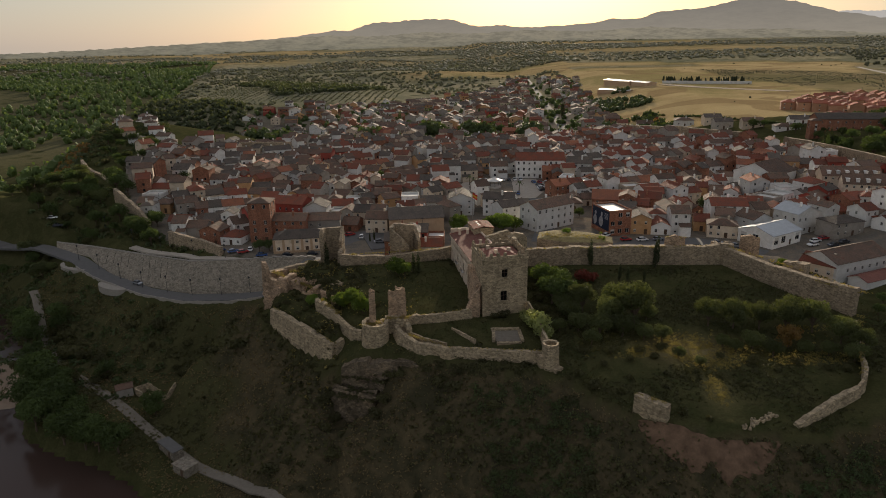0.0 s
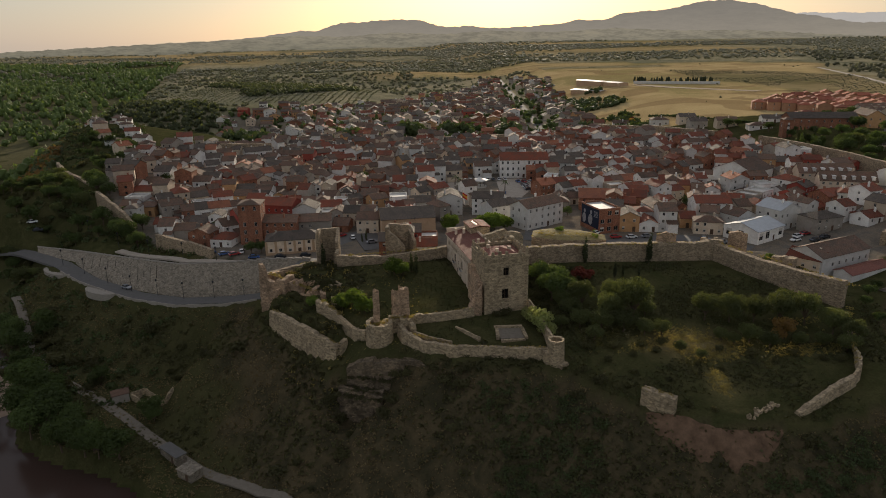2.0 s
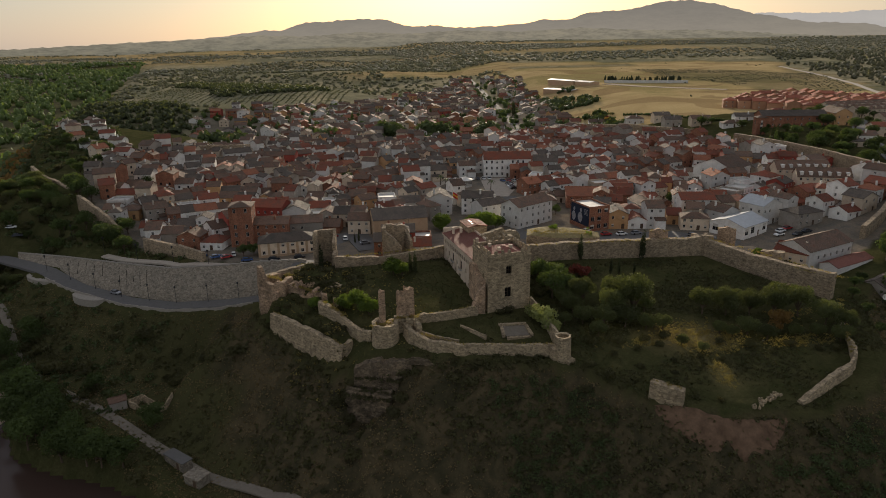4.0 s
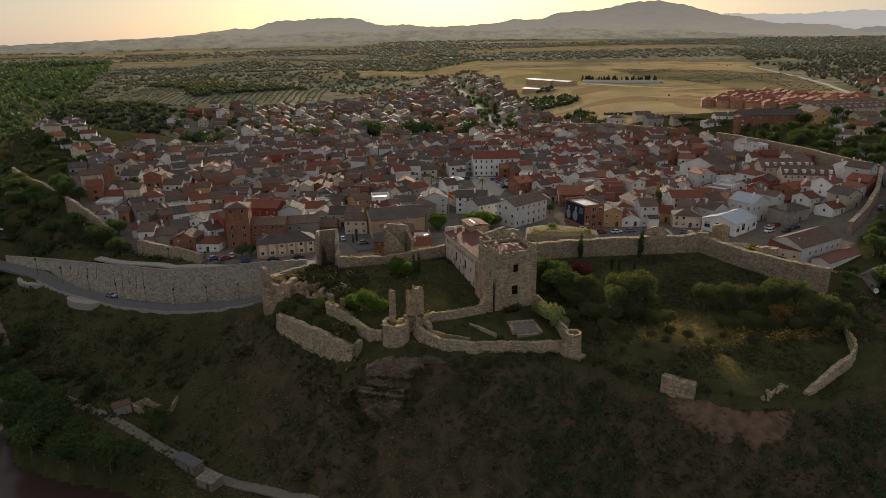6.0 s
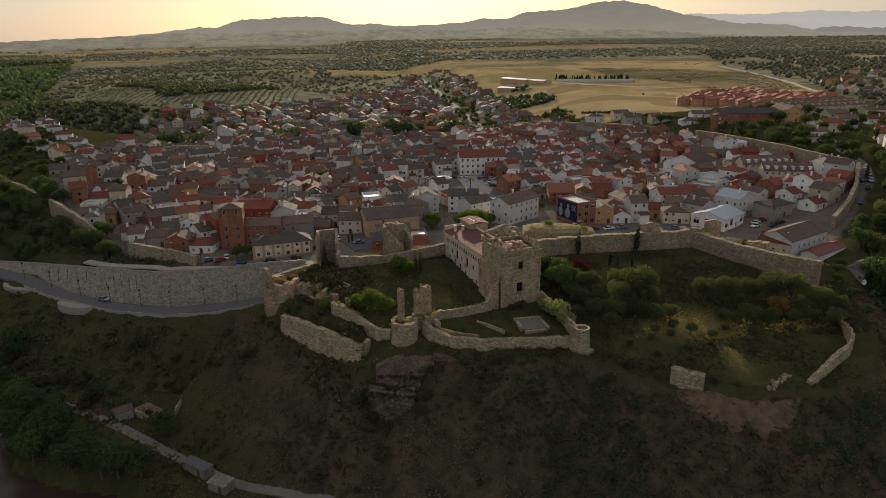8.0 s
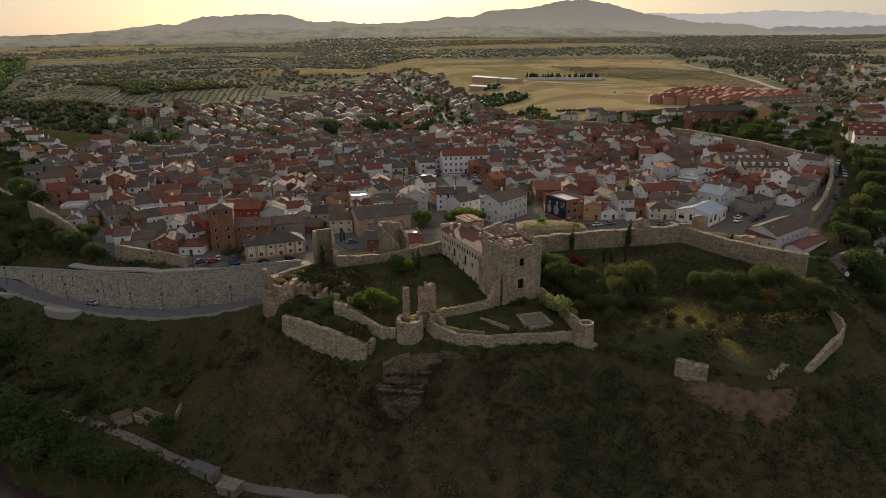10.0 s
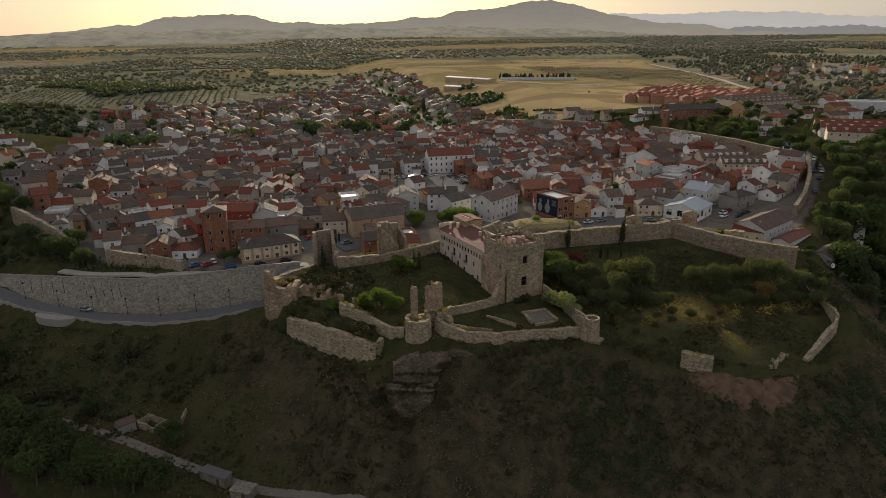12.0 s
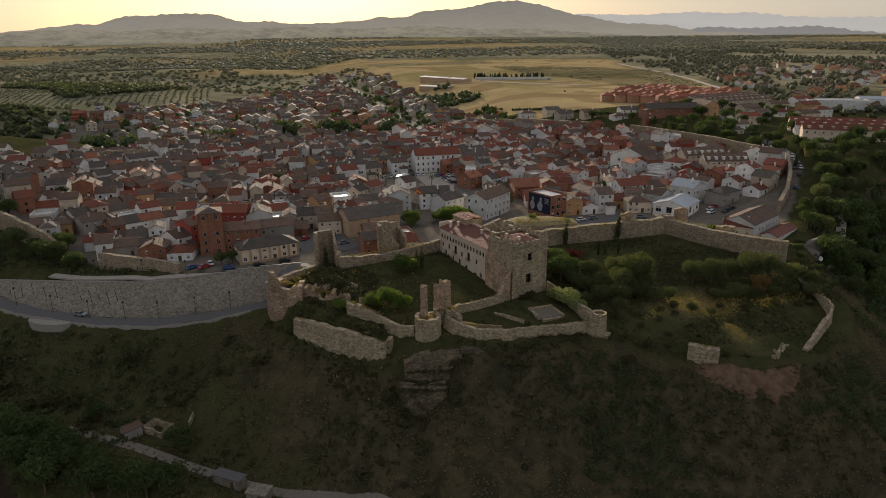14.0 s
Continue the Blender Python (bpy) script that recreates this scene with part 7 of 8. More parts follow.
def build_trees():
    rng = random.Random(77)
    P = {}
    P["pine"] = [tree("umbrella_pine", "broad-crowned dark green pine in the bailey", PINE, 8.2, 4.2, 100 + k, 4200, 0.33, "round", "bailey pines", 0.2) for k in range(3)]
    P["oak"] = [tree("holm_oak", "dense rounded evergreen oak in the bailey", PINE, 6.6, 3.7, 110 + k, 3200, 0.33, "round", "bailey trees", 0.22) for k in range(2)]
    P["bright"] = [tree("green_tree", "bright green leafy tree", LEAF, 6.0, 3.8, 120 + k, 2200, 0.4, "round", "garden trees", 0.22) for k in range(2)]
    P["mid"] = [tree("street_tree", "mid green leafy tree among the houses", LEAF_MID, 7.0, 3.6, 130 + k, 1700, 0.4, "round", "town trees", 0.25) for k in range(3)]
    P["cyp"] = [tree("cypress", "tall narrow dark cypress", CYPRESS, 9.5, 1.05, 140 + k, 750, 0.4, "column", "cypresses") for k in range(2)]
    P["pale"] = [tree("flowering_shrub", "pale flowering shrub beside the court wall", PALE_LEAF, 4.2, 2.9, 150, 1100, 0.4, "bush", "shrubs", 0.1)]
    P["brown"] = [tree("withered_tree", "brown withered tree among the pines", BROWN_LEAF, 6.0, 2.8, 160, 900, 0.45, "round", "bailey trees", 0.25)]
    P["red"] = [tree("red_shrub", "red-leaved shrub in the bailey", RED_LEAF, 3.2, 2.4, 170, 700, 0.4, "bush", "shrubs", 0.1)]
    P["bush"] = [tree("green_shrub", "low green shrub on rough ground", SCRUB, 2.6, 2.2, 180 + k, 420, 0.45, "bush", "shrubs", 0.08) for k in range(2)]
    P["poplar"] = [tree("poplar", "tall upright poplar beside the road", LEAF_MID, 13, 1.9, 190, 900, 0.55, "column", "town trees")]

    def put(kind, x, y, k=1.0, tall=1.0, sink=0.1):
        return plant(rng.choice(P[kind]), x, y, k, rng.uniform(0, 6.28), sink, tall)

    for x, y, k, tall in ((34.4, -25, 0.95, 1.15), (43.2, -26, 1.0, 1.15), (46.5, -33, 1.35, 1.2), (39.5, -34, 1.0, 1.15), (66, -34.4, 0.95, 1.1), (72, -36.2, 1.0, 1.1), (78.5, -37, 0.9, 1.1), (84.5, -38.8, 1.08, 1.12), (91, -40, 1.05, 1.12), (95, -46, 0.9, 1.1), (97, -51, 0.8, 1.1), (87.5, -35, 0.95, 1.1)):
        put("pine", x, y, k, tall)
    for i in range(150):
        x, y = rng.uniform(-225, -122), rng.uniform(58, 230)
        d, _ = polydist(RIM, np.array([x]), np.array([y]))
        if 1 < d[0] < 60 or (-45 < d[0] <= 1 and min(abs(float(polydist(w, np.array([x]), np.array([y]))[0][0])) for w in WEST_WALLS) > 8 and y > np.interp(x, [-172, -149, -120], [88, 76, 59]) + 4 and not bool(inside(TOWN, x, y))):
            put(rng.choice(["mid", "mid", "bush", "oak"]), x, y, rng.uniform(0.6, 1.2))
    for x, y, k in ((36.2, -38, 1.0), (41.9, -39, 1.05), (50.5, -31, 0.8), (30, -30, 0.9), (28.6, -24, 0.85), (33, -43, 0.7), (47, -41, 0.75), (51.4, -41.5, 0.72), (53, -50, 0.5), (65.5, -45.4, 0.6), (68, -47.5, 0.55), (72.3, -47.1, 0.85), (76, -50.5, 0.75), (89.1, -51.1, 0.62), (93.5, -54.5, 0.8), (84, -50, 0.6), (57, -53.5, 0.42), (26, -36, 0.6), (31, -36, 0.85)):
        put("oak", x, y, k)
    for x, y, k in ((44, -47, 0.7), (47, -50, 0.6), (41, -51, 0.55), (50, -46, 0.75), (63, -50, 0.6), (70, -53, 0.7), (74, -56, 0.5), (80, -54, 0.7), (86, -57, 0.55), (90, -58, 0.6), (37, -47, 0.8), (34, -52, 0.6), (30, -46, 0.7), (55, -56, 0.5), (67, -42, 0.7), (48, -57, 0.45), (60, -58, 0.4), (64, -62, 0.4), (46, -62, 0.4), (39, -58, 0.5)):
        put("bush", x, y, k)
    for x, y, k, kind in ((189, 29, 1.25, "mid"), (182, 18, 1.4, "mid"), (190, 17, 1.3, "oak"), (160, 2, 1.2, "mid"), (188, 6, 1.3, "oak"), (150, -8, 1.3, "oak"), (170, -8, 1.2, "mid"), (156, 7, 0.9, "mid"), (142, -8, 1.0, "mid"), (219, 44, 1.3, "mid"), (138, -33, 1.0, "mid"), (134, -24, 1.1, "oak"), (208, 31, 1.4, "mid"), (207, 22, 1.2, "oak"), (164, -17, 1.2, "oak"), (172, 14, 1.2, "oak"), (198, 30, 1.1, "oak"), (196, 36, 0.8, "mid"), (130, -41, 0.9, "oak"), (228, 132, 1.3, "mid"), (231, 150, 1.2, "mid"), (222, 140, 1.2, "oak"), (257, 112, 1.0, "mid"), (210, 152, 1.0, "mid")):
        put(kind, x, y, k, 1.15)
    for x, y, k in ((81.5, -46.5, 1.15), (79, -48.5, 0.8)):
        put("brown", x, y, k)
    for x, y, k in ((43.2, 6.0, 0.95), (63.8, 4.2, 1.1), (49.8, -5, 0.55), (52.2, -5.6, 0.5), (57, -6.4, 0.42), (-12.5, 2.5, 0.75), (-14.0, 3.2, 0.7), (-42.8, 9.0, 0.85), (-31.5, 52, 0.45), (-33, 50, 0.4)):
        put("cyp", x, y, k)
    for x, y, k in ((-30.5, -21.5, 1.05), (-34.5, -18.5, 0.85), (-27.5, -24, 0.8), (-43.5, -15, 0.62), (-40.5, -15.8, 0.5), (-19.5, 1.5, 1.0), (-16.8, 0.0, 0.8), (1.6, 58, 0.85), (18.6, 62, 1.0), (13, 60, 0.8), (-60, 64, 0.45), (-65, 63.6, 0.45), (-52.5, 70, 0.45), (26.5, -11, 0.7), (24.5, -4, 0.8), (39, 20, 0.5), (102, -1, 0.6)):
        put("bright", x, y, k)
    for x, y, k in ((26.5, -20, 1.25), (29.5, -13, 1.15), (25.5, -9, 1.1), (31.5, -18, 1.0)):
        put("mid", x, y, k)
    for x, y, k in ((19.5, 55, 1.3), (15, 56, 1.1), (23.5, 56, 1.0), (2.3, 60.6, 1.1)):
        put("bright", x, y, k)
    for x, y, k in ((20.3, -35.5, 1.35), (18.6, -32.0, 1.1), (21.4, -39.6, 0.95)):
        put("pale", x, y, k)
    for x, y, k in ((-16, -46, 0.7), (-9, -48, 0.6), (-1, -50, 0.55), (-19, -44, 0.9), (-36, -43, 0.9), (-33, -46, 0.8), (-20, -50, 1.0), (-22, -53, 0.9), (-35, -51, 0.7), (-31, -41.5, 0.6), (-24, -43.5, 0.7), (-46, -30, 0.6), (-52, -22, 0.5), (-58, -12, 0.6), (27, -55, 0.7), (30, -60, 0.8), (12, -27.5, 0.8), (9.5, -28, 0.6), (-48, -11, 0.6), (-45, -18, 0.5), (-54, 6, 0.7), (-50, 5, 0.7), (-46, 4, 0.6), (-33, -12, 0.6), (-24, -20, 0.6), (36, -62, 0.6), (47, -71, 0.5), (52, -73, 0.45), (-55, -11, 0.6), (-51.5, -14, 0.6), (-47, -19.5, 0.55), (-43, -23.5, 0.5), (-39, -28, 0.6), (-36, -31, 0.5), (-50, -8.5, 0.7), (-44, -11, 0.6), (-41, -5, 0.7), (-52, 0, 0.7), (-46, 1, 0.8), (-40, 2, 0.6), (28, -15, 0.9), (23, -18, 0.8), (24, -25, 0.7), (22, -10, 0.8)):
        put("bush", x, y, k)
    put("red", 38.6, -6, 1.25)
    put("red", 41.2, -5.4, 0.9)
    for x, y, k in ((-74, 42.5, 0.75), (-70.5, 43.4, 0.72), (-160, 118, 1.2), (-152, 108, 1.1), (-138, 92, 0.9), (-132, 84, 0.9), (-128, 80, 1.0), (-146, 84, 1.2), (-136, 74, 1.1), (-130, 70, 0.9), (-124, 66, 0.7), (79, 62, 0.7), (83, 66, 0.6)):
        put("mid", x, y, k)
    n = 0
    while n < 85:
        x, y = rng.uniform(-222, -122), rng.uniform(64, 190)
        if not bool(inside([(-218, 186), (-200, 150), (-172, 120), (-158, 96), (-140, 76), (-126, 62), (-150, 76), (-176, 88), (-200, 108), (-222, 140)], x, y)):
            continue
        n += 1
        put(rng.choice(["mid", "oak", "bush", "bush", "mid"]), x, y, rng.uniform(0.55, 1.15), sink=0.3)
    for x, y, k in ((-163, 119, 1.35), (-159, 112, 1.2), (-138, 78, 1.0), (-131, 70, 1.3), (-124, 63, 1.1)):
        put("mid", x, y, k)
    # wooded strip between river and path
    n = 0
    while n < 60:
        x, y = rng.uniform(-165, -72), rng.uniform(-62, 45)
        rv, _ = polydist(RIVER, np.array([x]), np.array([y]))
        pd, _ = polydist(PATHLINE, np.array([x]), np.array([y]))
        if -13 < rv[0] < -1.5 and (pd[0] > (10 if x > -108 else 4) or pd[0] < -4) and x < -80:
            put(rng.choice(["mid", "mid", "mid", "bush"]), x, y, rng.uniform(0.8, 1.35))
            n += 1
    # slope bushes, river edge and right-hand gully
    for i in range(130):
        x, y = rng.uniform(-58, 110), rng.uniform(-110, -45)
        d, _ = polydist(RIM, np.array([x]), np.array([y]))
        if d[0] < 3 or (x > 40 and x < 66 and d[0] < 9) or (-36 < x < -18 and d[0] < 12):
            continue
        dense = 1.0 if 12 < x < 50 else 0.35
        if rng.random() < dense:
            put("bush", x, y, rng.uniform(0.5, 1.15), 0.8)
    for i in range(70):
        u = rng.random()
        x = -168 + 95 * u
        y = 38 - 85 * u ** 0.85 + rng.uniform(-8, 9)
        if gz(x, y) > -9 and rng.random() < 0.6:
            continue
        rv, _ = polydist(RIVER, np.array([x]), np.array([y]))
        pd, _ = polydist(PATHLINE, np.array([x]), np.array([y]))
        if rv[0] > -2 or -4 < pd[0] < 11:
            continue
        put("mid", x, y, rng.uniform(0.55, 1.15))
    for i in range(60):
        x, y = rng.uniform(-150, -64), rng.uniform(-14, 42)
        d, _ = polydist(RIM, np.array([x]), np.array([y]))
        if 4 < d[0] < 40:
            put("bush", x, y, rng.uniform(0.6, 1.5))
    for i in range(80):
        x, y = rng.uniform(130, 250), rng.uniform(-40, 60)
        d, _ = polydist(RIM, np.array([x]), np.array([y]))
        if d[0] < 3 or x - y < 115:
            continue
        put("mid", x, y, rng.uniform(1.1, 2.0))
    for x, y, k in ((118, -26, 0.6), (123, -22, 0.5), (113, -32, 0.5), (130, -30, 0.7), (140, -18, 0.9), (146, -6, 0.9), (152, 4, 0.8), (110, -42, 0.5), (108, -50, 0.5)):
        put("mid", x, y, k)
    # trees in gardens and beyond the wall
    for i in range(26):
        x, y = rng.uniform(-140, 190), rng.uniform(70, 270)
        if bool(inside(TOWN, x, y)):
            put("mid", x, y, rng.uniform(0.6, 1.0))
    n = 0
    while n < 75:
        x, y = rng.uniform(200, 345), rng.uniform(60, 260)
        if not bool(inside([(206, 66), (222, 84), (240, 128), (300, 140), (345, 200), (330, 236), (215, 250), (165, 300), (176, 250), (203, 190), (206, 120)], x, y)) or not free(x, y, 2.5, 2.5, 0):
            n += 0.1
            continue
        put("mid", x, y, rng.uniform(0.6, 1.3))
        n += 1
    for i in range(26):
        x, y = rng.uniform(206, 262), rng.uniform(28, 72)
        if x - y > 148 and free(x, y, 2, 2, 0):
            put("mid", x, y, rng.uniform(0.8, 1.5))
    for x, y, k in ((210, 130, 1.5), (216, 140, 1.5), (222, 126, 1.3), (232, 134, 1.2), (214, 118, 1.1), (226, 112, 1.1), (208, 108, 0.9), (206, 148, 1.0), (240, 142, 1.0), (236, 120, 0.9), (212, 96, 0.9)):
        put("mid", x, y, k)
    for x, y, k in ((203, 160, 1.3), (207, 163, 1.2), (111, 444, 1.5), (113, 448, 1.4), (198, 52, 1.0), (214, 165, 1.0)):
        put("cyp", x, y, k)
    for x, y in ((198, 150), (228, 92)):
        put("poplar", x, y, 0.9)
    # templates stand among the others
    for n, (x, y) in enumerate(((-104, 330), (-90, 345), (-60, 360), (-30, 380), (10, 340), (40, 365), (70, 350), (-80, 410), (20, 400), (60, 420), (-110, 390), (-20, 420), (140, 360), (165, 330), (170, 345), (180, 360), (-64, 430), (-44, 450), (0, 455))):
        protos = [p for v in P.values() for p in v]
        if n < len(protos):
            protos[n].location = (x, y, gz(x, y) - 0.1)


build_trees()


# ---- open country ----
def lump_trees(name, label, mat, spots, rng, category="trees", squash=0.85, sprays=0, lobes=2):
    """Far trees as one object; rows of x, y, radius."""
    g = (1 + 5 ** 0.5) / 2
    ico = np.array([(-1, g, 0), (1, g, 0), (-1, -g, 0), (1, -g, 0), (0, -1, g), (0, 1, g), (0, -1, -g), (0, 1, -g), (g, 0, -1), (g, 0, 1), (-g, 0, -1), (-g, 0, 1)]) / math.hypot(1, g)
    tri = np.array([(0, 11, 5), (0, 5, 1), (0, 1, 7), (0, 7, 10), (0, 10, 11), (1, 5, 9), (5, 11, 4), (11, 10, 2), (10, 7, 6), (7, 1, 8), (3, 9, 4), (3, 4, 2), (3, 2, 6), (3, 6, 8), (3, 8, 9), (4, 9, 5), (2, 4, 11), (6, 2, 10), (8, 6, 7), (9, 8, 1)])
    s = np.asarray(spots, float)
    s = np.concatenate([s] + [s + np.stack([rng.normal(0, 0.55, len(s)) * s[:, 2], rng.normal(0, 0.55, len(s)) * s[:, 2], -0.35 * s[:, 2]], 1) for _ in range(lobes)])
    z = ground(s[:, 0], s[:, 1])
    n = len(s)
    vs = ico[None] * s[:, 2, None, None] * rng.uniform(0.6, 1.1, (n, 12, 1)) * np.array([1, 1, squash])
    vs = vs + np.stack([s[:, 0], s[:, 1], z + s[:, 2] * squash * 0.85], 1)[:, None]
    verts = vs.reshape(-1, 3)
    faces = (tri[None] + 12 * np.arange(n)[:, None, None]).reshape(-1, 3).tolist()
    if sprays:
        base = np.repeat(np.stack([s[:, 0], s[:, 1], z + s[:, 2] * squash * 0.85, s[:, 2]], 1), sprays, 0)
        m = len(base)
        dirs = rng.normal(size=(m, 3))
        dirs /= np.linalg.norm(dirs, axis=1)[:, None]
        place = base[:, :3] + dirs * base[:, 3:] * rng.uniform(0.85, 1.2, (m, 1)) * np.array([1, 1, squash])
        u = rng.normal(size=(m, 3))
        u /= np.linalg.norm(u, axis=1)[:, None]
        v = np.cross(dirs + 0.5 * rng.normal(size=(m, 3)), u)
        v /= np.linalg.norm(v, axis=1)[:, None] + 1e-9
        w = base[:, 3:] * rng.uniform(0.22, 0.42, (m, 1))
        faces += (len(verts) + np.arange(4 * m).reshape(-1, 4)).tolist()
        verts = np.concatenate([verts, np.stack([place - u * w, place - v * w, place + u * w, place + v * w], 1).reshape(-1, 3)])
    me = bpy.data.meshes.new(name)
    me.from_pydata(verts.tolist(), [], faces)
    me.materials.append(mat)
    return tagged(new(name, me), label, category, kind="stuff")


def build_country():
    rng = np.random.default_rng(55)

    def scatter(n, x0, x1, y0, y1, r0, r1, test):
        x, y = rng.uniform(x0, x1, n), rng.uniform(y0, y1, n)
        keep = test(x, y)
        return np.stack([x[keep], y[keep], rng.uniform(r0, r1, n)[keep]], 1)

    def rim(x, y):
        return polydist(RIM, x, y)[0]

    gold = lambda x, y: (x < np.interp(y, [240, 289, 393, 512, 637, 860, 1800], [372, 391, 454, 514, 564, 640, 1150])) & (((x > 140 + 0.06 * y) & (y > 300 - 0.25 * (x - 150)) & (y < 1050)) | ((x > -60 + 0.05 * y) & (y > 1050) & (y < 1215 - 0.42 * np.maximum(0, x - 250))))
    patch = lambda x, y: np.sin(x * 0.013 + 1.3 * np.sin(y * 0.009)) + np.sin(y * 0.011 + 0.8 * np.sin(x * 0.017))
    pop = scatter(8200, -1500, -262, 250, 2200, 3.0, 5.5, lambda x, y: (rim(x, y) > 25) & (patch(x * 0.6, y * 0.6) > -0.9))
    lump_trees("poplar_plantation", "bright green poplar plantation on the river flats", POPLAR, pop, rng, "plantation", 1.3, 5)
    rust = scatter(420, -330, -232, 190, 380, 1.6, 3.4, lambda x, y: (rim(x, y) > 6) & (rim(x, y) < 60))
    lump_trees("rusty_trees", "rust-brown and olive trees at the foot of the western hill", BROWN_LEAF, rust[::2], rng, "trees", 1.0, 14)
    lump_trees("foot_trees", "olive green trees at the foot of the western hill", GARDEN, rust[1::2], rng, "trees", 1.0, 14)
    val = scatter(5200, -420, -90, 300, 1000, 1.6, 3.8, lambda x, y: (rim(x, y) < 18) & ~inside(SUBURB, x, y) & ~inside(TOWN, x, y) & ((patch(x * 1.5, y * 1.5) > 0.5) | ((np.abs(y - 385 + 0.22 * (x + 200)) < 60) & (patch(x * 3, y * 3) > -0.7))) & (y > 330 + 0.4 * np.maximum(0, x + 130)))
    lump_trees("valley_woods", "wooded valley behind the town", GARDEN, val, rng, "woods", 0.9, 12)
    grove = lambda x, y: (x > -336) & (x < -52) & (y > 632) & (y < 925)
    deh = np.concatenate([scatter(5600, -900, 300, 540, 1700, 1.5, 3.4, lambda x, y: ~gold(x, y) & ~inside(SUBURB, x, y) & ~grove(x, y) & (rim(x, y) < 0) & (patch(x * 0.8, y * 0.8) > -0.9)),
                          scatter(2600, -700, 60, 900, 1500, 2.0, 4.2, lambda x, y: ~gold(x, y) & (rim(x, y) < 0) & (patch(x * 1.1 + 40, y * 1.6) > 0.7))])
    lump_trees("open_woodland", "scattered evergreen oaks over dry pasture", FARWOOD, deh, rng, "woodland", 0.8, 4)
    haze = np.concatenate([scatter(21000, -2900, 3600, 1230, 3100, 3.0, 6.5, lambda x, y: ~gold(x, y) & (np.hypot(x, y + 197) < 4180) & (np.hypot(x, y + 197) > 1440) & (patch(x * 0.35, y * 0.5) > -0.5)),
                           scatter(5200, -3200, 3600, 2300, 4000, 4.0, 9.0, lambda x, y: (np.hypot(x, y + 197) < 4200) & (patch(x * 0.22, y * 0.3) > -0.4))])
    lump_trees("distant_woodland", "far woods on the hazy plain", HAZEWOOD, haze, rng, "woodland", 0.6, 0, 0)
    east = scatter(11000, 330, 2100, 60, 1500, 1.8, 4.0, lambda x, y: (x > np.interp(y, [60, 240, 289, 393, 512, 637, 860, 1500], [330, 385, 405, 468, 528, 578, 655, 990])) & (patch(x * 1.6, y * 1.6) > -1.2) & ((x < 1100) | (patch(x, y) > -0.4)))
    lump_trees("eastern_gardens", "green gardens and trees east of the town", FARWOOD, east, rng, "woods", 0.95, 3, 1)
    near = np.concatenate([scatter(260, 150, 900, 330, 1300, 0.5, 1.6, lambda x, y: gold(x, y) & (patch(x * 2, y * 2) > 0.5)), scatter(5000, 360, 640, 410, 900, 0.3, 0.8, lambda x, y: gold(x, y) & inside(ROUGH_FIELD, x, y) & (patch(x * 3, y * 3) > -0.9))])
    lump_trees("field_bushes", "small bushes dotted over the stubble field", FARWOOD, near, rng, "bushes", 0.8)
    sub = scatter(1500, -200, 190, 292, 900, 1.2, 3.2, lambda x, y: (rim(x, y) < 0) & inside(SUBURB, x, y))
    lump_trees("suburb_trees", "dark green garden trees among the outer houses", LEAF_MID, sub, rng, "trees", 1.0, 10)
    tall = np.array([(x, y, r) for cx, cy, n in ((-146, 318, 7), (-118, 306, 5), (-14, 343, 8), (18, 330, 4), (32, 334, 4), (-60, 330, 4), (64, 312, 4)) for x, y, r in zip(cx + rng.normal(0, 4, n), cy + rng.normal(0, 3, n), rng.uniform(3.6, 5.6, n))])
    hol = scatter(260, 128, 215, 440, 580, 1.6, 3.6, lambda x, y: (np.abs(x - 168 - 0.1 * (y - 500)) < 34) & (patch(x * 4, y * 4) > -0.6))
    lump_trees("hollow_trees", "dark trees in the hollow below the fields", LEAF_DARK, hol, rng, "trees", 0.95, 10)
    lump_trees("dark_grove", "tall dark rounded trees behind the town wall", LEAF_DARK, tall, rng, "trees", 1.1, 60)
    cl = np.array([(rng.uniform(136, 176), rng.uniform(302, 384), rng.uniform(1.2, 3.2)) for _ in range(70)] + [(185 + 40 * u, 347 - 112 * u + 10 * math.sin(5 * u) + rng.normal(0, 1), rng.uniform(0.6, 1.4)) for u in np.linspace(0, 1, 90)])
    lump_trees("field_hedge", "bushes along the bank at the field edge", LEAF_MID, cl, rng, "bushes", 0.8, 14)
    row = [(268 + 86 * u + rng.normal(0, 1), 634 - 34 * u + rng.normal(0, 2), rng.uniform(1.1, 1.7)) for u in rng.uniform(0, 1, 46)]
    lump_trees("cemetery_cypresses", "row of dark cypresses along the cemetery", CYPRESS, row, rng, "trees", 3.0)
    ol = [(-330 + 8 * i + 0.2 * j + rng.normal(0, 0.6), 640 + 10 * j + rng.normal(0, 0.6), rng.uniform(0.9, 1.4)) for i in range(34) for j in range(28)]
    lump_trees("olive_grove", "ordered rows of olive trees", FARWOOD, ol, rng, "olive grove", 0.75, 6)
    # thickets on the western hillside and round the ruins
    x, y = rng.uniform(-290, -96, 7600), rng.uniform(-20, 330, 7600)
    d = rim(x, y)
    ok = (((d > 0) & (d < 90)) | ((d > -50) & (d <= 0) & (y > np.interp(x, [-172, -149, -120, -98, -78], [87, 75, 58, 45, 40])))) & ~inside(TOWN, x, y) & (patch(x * 3, y * 3) > -0.9)
    ok &= np.abs(polydist([(a_, b_, 0) for a_, b_ in ROAD], x, y)[0]) > 6
    for line in WEST_WALLS:
        ok &= np.abs(polydist(line, x, y)[0]) > 5
    x, y = x[ok], y[ok]
    r = rng.uniform(0.7, 2.2, len(x))
    rows = np.stack([x, y, ground(x, y), r, r * 0.95], 1)
    mix_ = rng.random(len(x))
